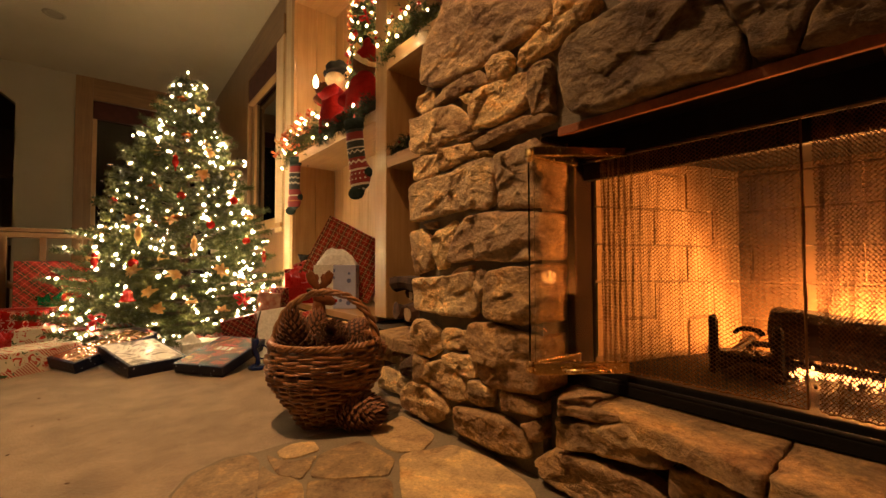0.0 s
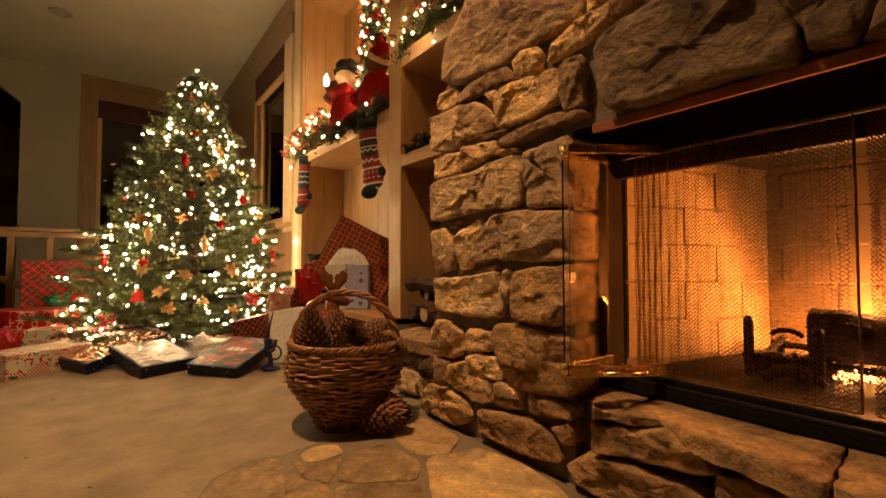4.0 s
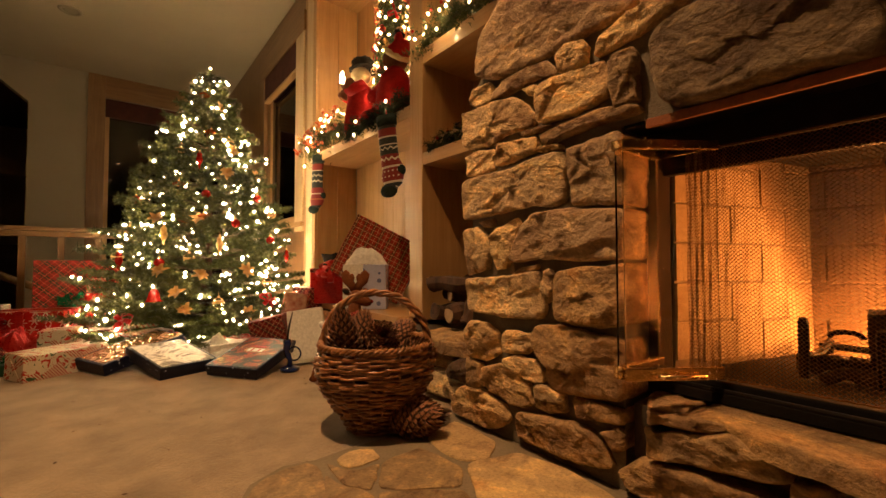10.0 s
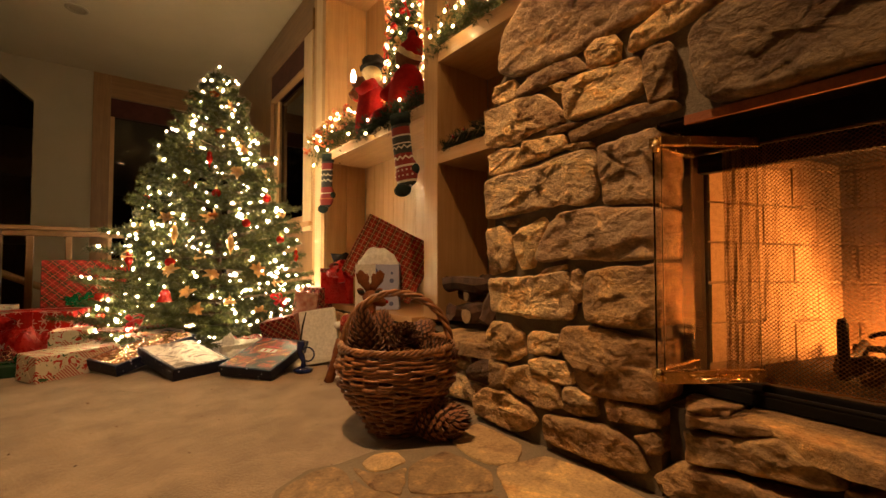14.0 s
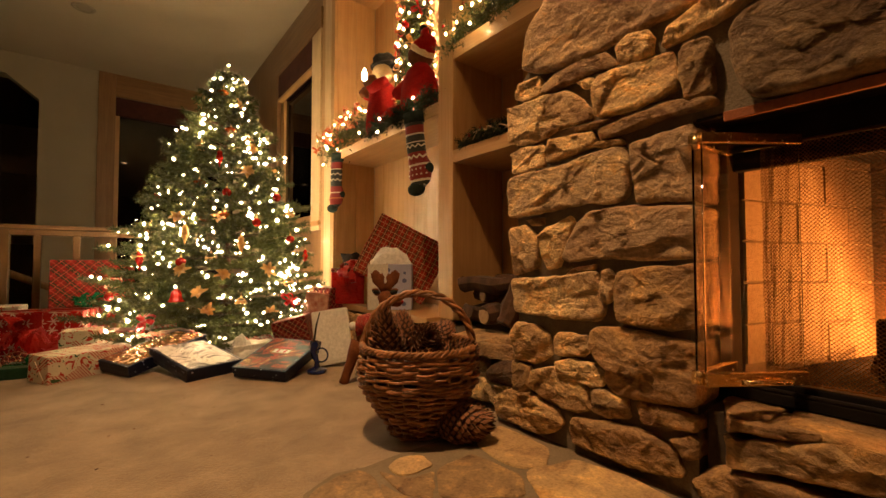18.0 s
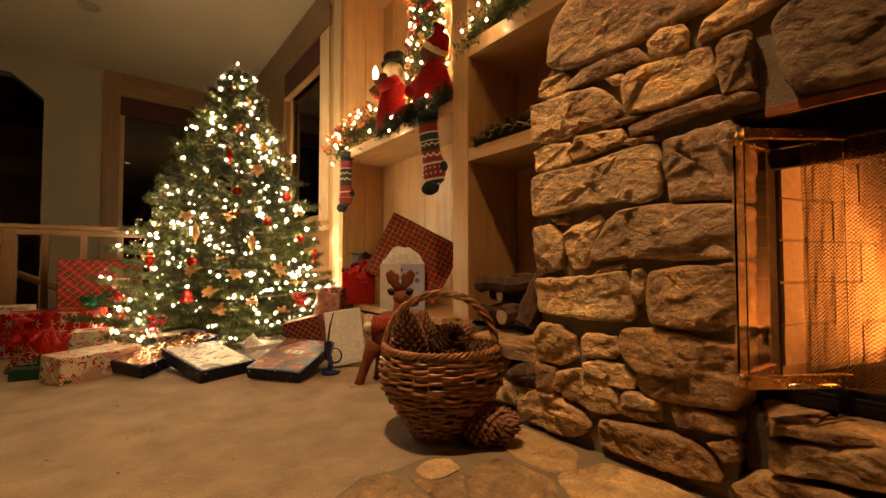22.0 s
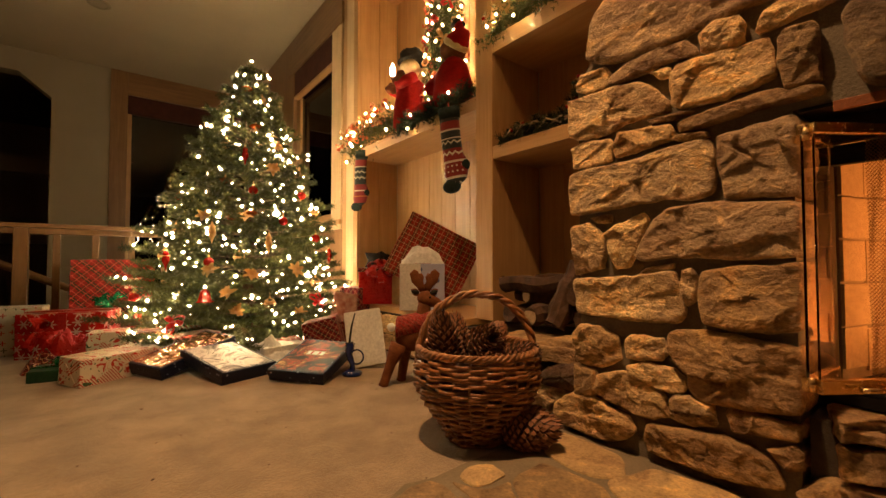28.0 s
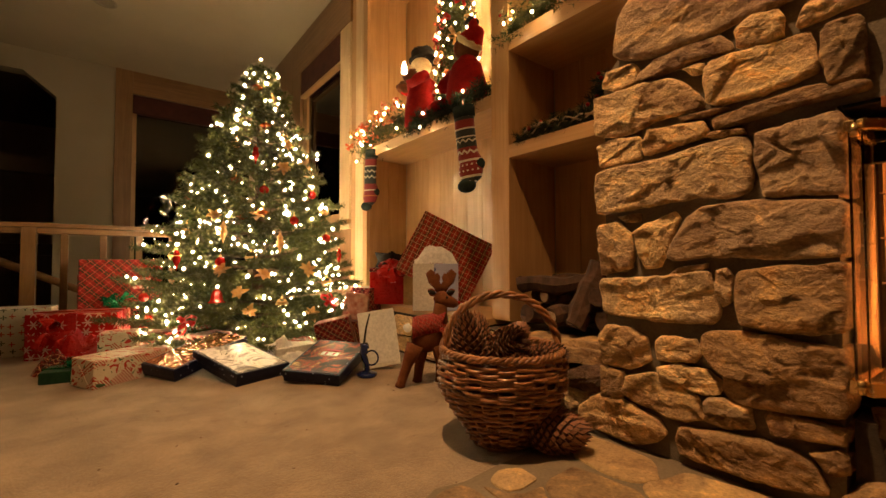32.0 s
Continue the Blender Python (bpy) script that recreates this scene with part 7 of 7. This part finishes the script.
WR, WB, WC = (0.22, 0.014, 0.013), (0.018, 0.022, 0.020), (0.60, 0.52, 0.40)
m_knit1 = banded("red_black_knit", 0.43, [(0.0, WB), (0.12, WC), (0.145, WR), (0.32, WC), (0.345, WR), (0.50, WB), (0.62, WC), (0.635, WB), (0.72, WC), (0.74, WR), (0.84, WB)], [(0.46, 0.014), (0.60, 0.010), (0.93, 0.012)], 0.30)
m_knit2 = banded("red_green_knit", 0.43, [(0.0, WB), (0.10, WR), (0.20, (0.40, 0.12, 0.03)), (0.22, WR), (0.30, WC), (0.32, WR), (0.42, WB), (0.72, WC), (0.735, WR), (0.85, WB)], [(0.56, 0.012), (0.66, 0.010)], 0.0)
m_heel = surface("dark_green_wool", (0.012, 0.02, 0.018), (0.025, 0.035, 0.03), 40, 0.95, 0, 0.6, 200, gloss=0.15)


def stocking(label, m, knit_mat, length, width):
    t = thing("christmas_stocking", label, "stocking", m, "hung stockings")
    path, rad = [], []
    for i in range(18):
        s = i / 17
        if s < 0.68:
            path.append((0, 0.01 * math.sin(3 * s), -length * s * 0.95))
        else:
            q = (s - 0.68) / 0.32
            path.append((0, 0.03 * q * q * 1.3, -length * (0.646 + 0.32 * q)))
        rad.append(width * (0.50 if s < 0.6 else 0.50 + 0.10 * math.sin((s - 0.6) / 0.4 * math.pi)) * (1.0 if s < 0.93 else 0.72))
    v, f = tube(path, rad, 16)
    v = [Vector((p.x * 0.42, p.y, p.z)) for p in v]
    obj("sock", v, f, knit_mat, t, smooth=True)
    hv, hf = ball(width * 0.34, 12, 8, 1.0)
    obj("heel", [Vector((p[0] * 0.62, p[1] - width * 0.34, p[2] - length * 0.72)) for p in hv], hf, m_heel, t, "dark green heel", smooth=True)
    tv, tf = ball(width * 0.47, 12, 8, 0.75)
    obj("toe", [Vector((p[0] * 0.5, p[1] + 0.040, p[2] - length * 0.965)) for p in tv], tf, m_heel, t, "dark green toe", smooth=True)
    cv, cf = tube([(0, 0, 0.01), (0, 0, -0.05)], width * 0.54, 16)
    obj("cuff", [Vector((p.x * 0.45, p.y, p.z)) for p in cv], cf, m_heel, t, "dark cuff", smooth=True)
    obj("loop", *tube([(0.012, 0, 0.0), (0.014, 0, 0.03), (0.022, 0, 0.05)], 0.003, 6), m_red, t)


stocking("red and black patterned knitted stocking hanging from the shelf", pose(1.085, 2.205, 1.40, -8, 0, 40), m_knit1, 0.43, 0.108)
stocking("red and green knitted stocking hanging from the shelf", pose(1.13, 3.31, 1.41, 0, 0, 40), m_knit2, 0.43, 0.095)

# ---- reindeer ----
def toy_reindeer(m):
    t = thing("toy_reindeer", "brown toy reindeer with a tartan scarf standing on the floor", "toy", m)
    bv, bf = ball(1.0, 20, 14)
    obj("body", [Vector((0.005 + 0.088 * p[0], 0.060 * p[1], 0.232 + 0.082 * p[2] + 0.02 * p[0])) * (1 + 0.02 * wobble(p, 3, 2)) for p in bv], bf, m_plush, t, smooth=True)
    for hip, knee, foot in (((-0.062, -0.035, 0.19), (-0.098, -0.042, 0.10), (-0.132, -0.045, 0.0)), ((-0.04, 0.035, 0.18), (-0.045, 0.045, 0.09), (-0.058, 0.045, 0.0)), ((0.06, -0.035, 0.19), (0.085, -0.042, 0.10), (0.098, -0.045, 0.0)), ((0.05, 0.035, 0.18), (0.055, 0.042, 0.09), (0.05, 0.045, 0.0))):
        k = Vector(knee)
        obj("leg", *tube([hip, Vector(hip).lerp(k, 0.5), k, k.lerp(Vector(foot), 0.8), foot], [0.040, 0.034, 0.024, 0.021, 0.024], 12), m_plush, t, smooth=True)
    obj("neck", *tube([(0.045, 0, 0.27), (0.052, 0, 0.33), (0.056, 0, 0.38)], [0.048, 0.034, 0.030], 14), m_plush, t, smooth=True)
    head = obj("head", *tube([(0.022, 0, 0.405), (0.036, 0, 0.402), (0.060, 0, 0.398), (0.090, 0, 0.385), (0.122, 0, 0.374), (0.136, 0, 0.370)], [0.010, 0.030, 0.040, 0.030, 0.022, 0.012], 14), m_plush, t, smooth=True)
    obj("nose", *moved(ball(0.009, 10, 8), T(0.139, 0, 0.378)), m_red_felt, head, smooth=True)
    for sd in (-1, 1):
        obj("eye", *moved(ball(0.0055, 10, 8), T(0.084, sd * 0.030, 0.405)), m_black_felt, head, smooth=True)
    for k, (x, tilt) in enumerate(((0.030, -1), (0.085, 1))):
        v, f = [], []
        for a in range(13):
            s = a / 12
            w = 0.015 * math.sin(math.pi * min(1, 0.12 + 0.88 * s)) ** 0.8 + 0.001
            c = Vector((x + tilt * 0.036 * s, -0.01, 0.418 + 0.022 * s))
            for b in range(8):
                q = 2 * math.pi * b / 8
                v.append(c + Vector((tilt * -0.4 * w * math.cos(q), 0.006 * math.sin(q), w * math.cos(q))))
        for a in range(12):
            for b in range(8):
                f.append((a * 8 + b, a * 8 + (b + 1) % 8, a * 8 + 8 + (b + 1) % 8, a * 8 + 8 + b))
        ear = obj("ear", v, f, m_plush, head, smooth=True)
        obj("ear_lining", [Vector((p.x, -0.012 + (p.y + 0.01) * 1.1 - 0.003, 0.428 + (p.z - 0.428) * 0.6)) for p in v], f, m_black_felt, ear, "dark lining", smooth=True)
    for sd in (0, 1):
        ox, mir = (0.048, -1) if sd == 0 else (0.066, 1)
        stem = tube([(ox, 0, 0.425), (ox + mir * 0.008, 0, 0.455), (ox + mir * 0.030, 0, 0.485), (ox + mir * 0.040, 0, 0.515), (ox + mir * 0.030, 0, 0.530)], [0.012, 0.020, 0.026, 0.024, 0.012], 12)
        lobe = tube([(ox + mir * 0.018, 0, 0.468), (ox + mir * 0.010, 0, 0.500), (ox + mir * 0.014, 0, 0.515)], [0.018, 0.016, 0.010], 10)
        obj("antler", *merge(*[([Vector((p.x, p.y * 0.45, p.z)) for p in mm[0]], mm[1]) for mm in (stem, lobe)]), m_plush, head, smooth=True)
    tv, tf = ball(0.020, 12, 8)
    obj("tail", [Vector(p) * (1 + 0.2 * wobble(p, 70, 2)) + Vector((-0.100, 0, 0.262)) for p in tv], tf, m_tissue, t, "white tail tuft", smooth=True)
    v, f = [], []
    for i in range(9):
        s = i / 8
        for k in range(24):
            a = 2 * math.pi * k / 24
            x = -0.075 + 0.135 * s
            r = 1.06 + 0.03 * math.sin(9 * a + 5 * s)
            v.append((x + 0.02 * math.cos(a) * s, 0.062 * r * math.sin(a) * (0.75 + 0.35 * math.sin(math.pi * (0.2 + 0.6 * s))), 0.262 + 0.02 * s + 0.058 * r * math.cos(a) * (0.8 + 0.2 * s)))
    for i in range(8):
        for k in range(24):
            f.append((i * 24 + k, i * 24 + (k + 1) % 24, i * 24 + 24 + (k + 1) % 24, i * 24 + 24 + k))
    obj("scarf", v, f, m_scarf, t, "red tartan scarf", smooth=True)
    bow(t, pose(0.060, -0.055, 0.285, 80, 0, 0), 0.04, m_scarf, 4, "scarf knot")
    obj("scarf_end", *tube([(0.062, -0.066, 0.275), (0.078, -0.072, 0.24), (0.084, -0.068, 0.205)], [0.008, 0.013, 0.010], 8), m_scarf, t, smooth=True)
    return t


m_plush = surface("red_brown_plush", (0.12, 0.036, 0.013), (0.20, 0.066, 0.024), 22, 0.85, 0, 0.5, 140, gloss=0.15)
m_scarf = plaid("tartan_scarf", (0.26, 0.018, 0.014), (0.10, 0.012, 0.010), (0.42, 0.16, 0.10), 0.028, True, 0.9)
toy_reindeer(pose(0.795, 2.118, FLOOR, 0, 0, -37.9))

# ---- blue glass candlestick ----
cs = thing("blue_candlestick", "dark blue glass candlestick with a ring handle by the presents", "candlestick", pose(0.632, 2.42, FLOOR))
obj("foot", *lathe([(0.046, 0.0), (0.050, 0.006), (0.050, 0.016), (0.034, 0.022), (0.016, 0.030)], 24), m_blue, cs, smooth=True)
obj("stem", *tube([(0, 0, 0.024), (0.002, 0.004, 0.055), (-0.008, 0.008, 0.085), (-0.016, 0.012, 0.115), (-0.010, 0.008, 0.145), (-0.012, 0.010, 0.165)], [0.016, 0.012, 0.017, 0.015, 0.024, 0.018], 14), m_blue, cs, smooth=True)
obj("ring_handle", *tube([(0.020 + 0.026 * math.cos(a), -0.010 - 0.020 * math.cos(a), 0.090 + 0.036 * math.sin(a)) for a in np.linspace(0, 2 * math.pi, 20)[:-1]], 0.0045, 8, True), m_blue, cs, smooth=True)
obj("candle", *tube([(-0.012, 0.010, 0.160), (-0.004, 0.004, 0.24), (0.010, -0.006, 0.31)], [0.006, 0.005, 0.003], 8), m_black_felt, cs, "thin dark taper")

# ---- cellophane parcel and dark bag by the tree ----
m_cello = surface("copper_cellophane", (0.50, 0.16, 0.10), (0.80, 0.50, 0.38), 26, 0.14, 0.5, 1.0, 34, coat=0.6)
cp = gift("parcel in crinkled copper-red cellophane", pose(0.845, 3.00, 0.215, 0, 8, -30), 0.15, 0.10, 0.17, m_cello, name="cellophane_parcel")
gift("flat gift in shiny copper foil leaning on the pile", pose(0.62, 2.92, FLOOR, -10, 12, -35), 0.11, 0.15, 0.20, m_copper)
st2 = gift("brown gift box under the parcels", pose(0.86, 3.04, FLOOR, 0, 0, 15), 0.26, 0.22, 0.20, m_plaid3)
db = thing("dark_bag", "crumpled dark cloth bag in the alcove", "bag", pose(1.24, 3.22, 0.298))
v, f = lathe([(0.10, 0), (0.13, 0.06), (0.12, 0.20), (0.09, 0.29), (0.11, 0.34)], 22)
obj("cloth", [Vector(p) * (1 + 0.22 * wobble(p, 12, 6)) for p in v], f, m_black_felt, db)

# ---- firewood in the alcove ----
random.seed(31)
for i, (a, b, r, sp, cut) in enumerate((
        ((1.17, 1.88, 0.475), (1.24, 1.44, 0.50), 0.045, 0.35, False), ((1.12, 1.55, 0.315), (1.22, 1.49, 0.57), 0.048, 0.3, False), ((1.10, 1.66, 0.345), (1.44, 1.60, 0.34), 0.046, 0.0, True),
        ((1.14, 1.82, 0.345), (1.42, 1.78, 0.345), 0.047, 0.4, False), ((1.13, 1.42, 0.345), (1.45, 1.38, 0.345), 0.048, 0.3, False), ((1.26, 1.86, 0.43), (1.30, 1.46, 0.415), 0.045, 0.0, False),
        ((1.18, 1.75, 0.425), (1.46, 1.66, 0.42), 0.036, 0.4, True), ((1.13, 1.45, 0.44), (1.42, 1.50, 0.45), 0.042, 0.35, False), ((1.38, 1.84, 0.48), (1.40, 1.42, 0.50), 0.048, 0.3, False))):
    a, b = Vector(a), Vector(b)
    lg = thing("firewood_log", "dark split log stacked in the alcove", "log", None, "stacked firewood")
    log("bark", a, b, r, m_bark, lg, 9, i * 3.1, sp)
    v, f = lathe([(r * 0.8, 0), (r * 0.85, 0.004), (r * 0.3, 0.006)], 12)
    obj("cut_end", v, f, m_cutwood if cut else m_bark, lg, "cut end", at=Matrix.Translation(a) @ (a - b).to_track_quat("Z", "Y").to_matrix().to_4x4())
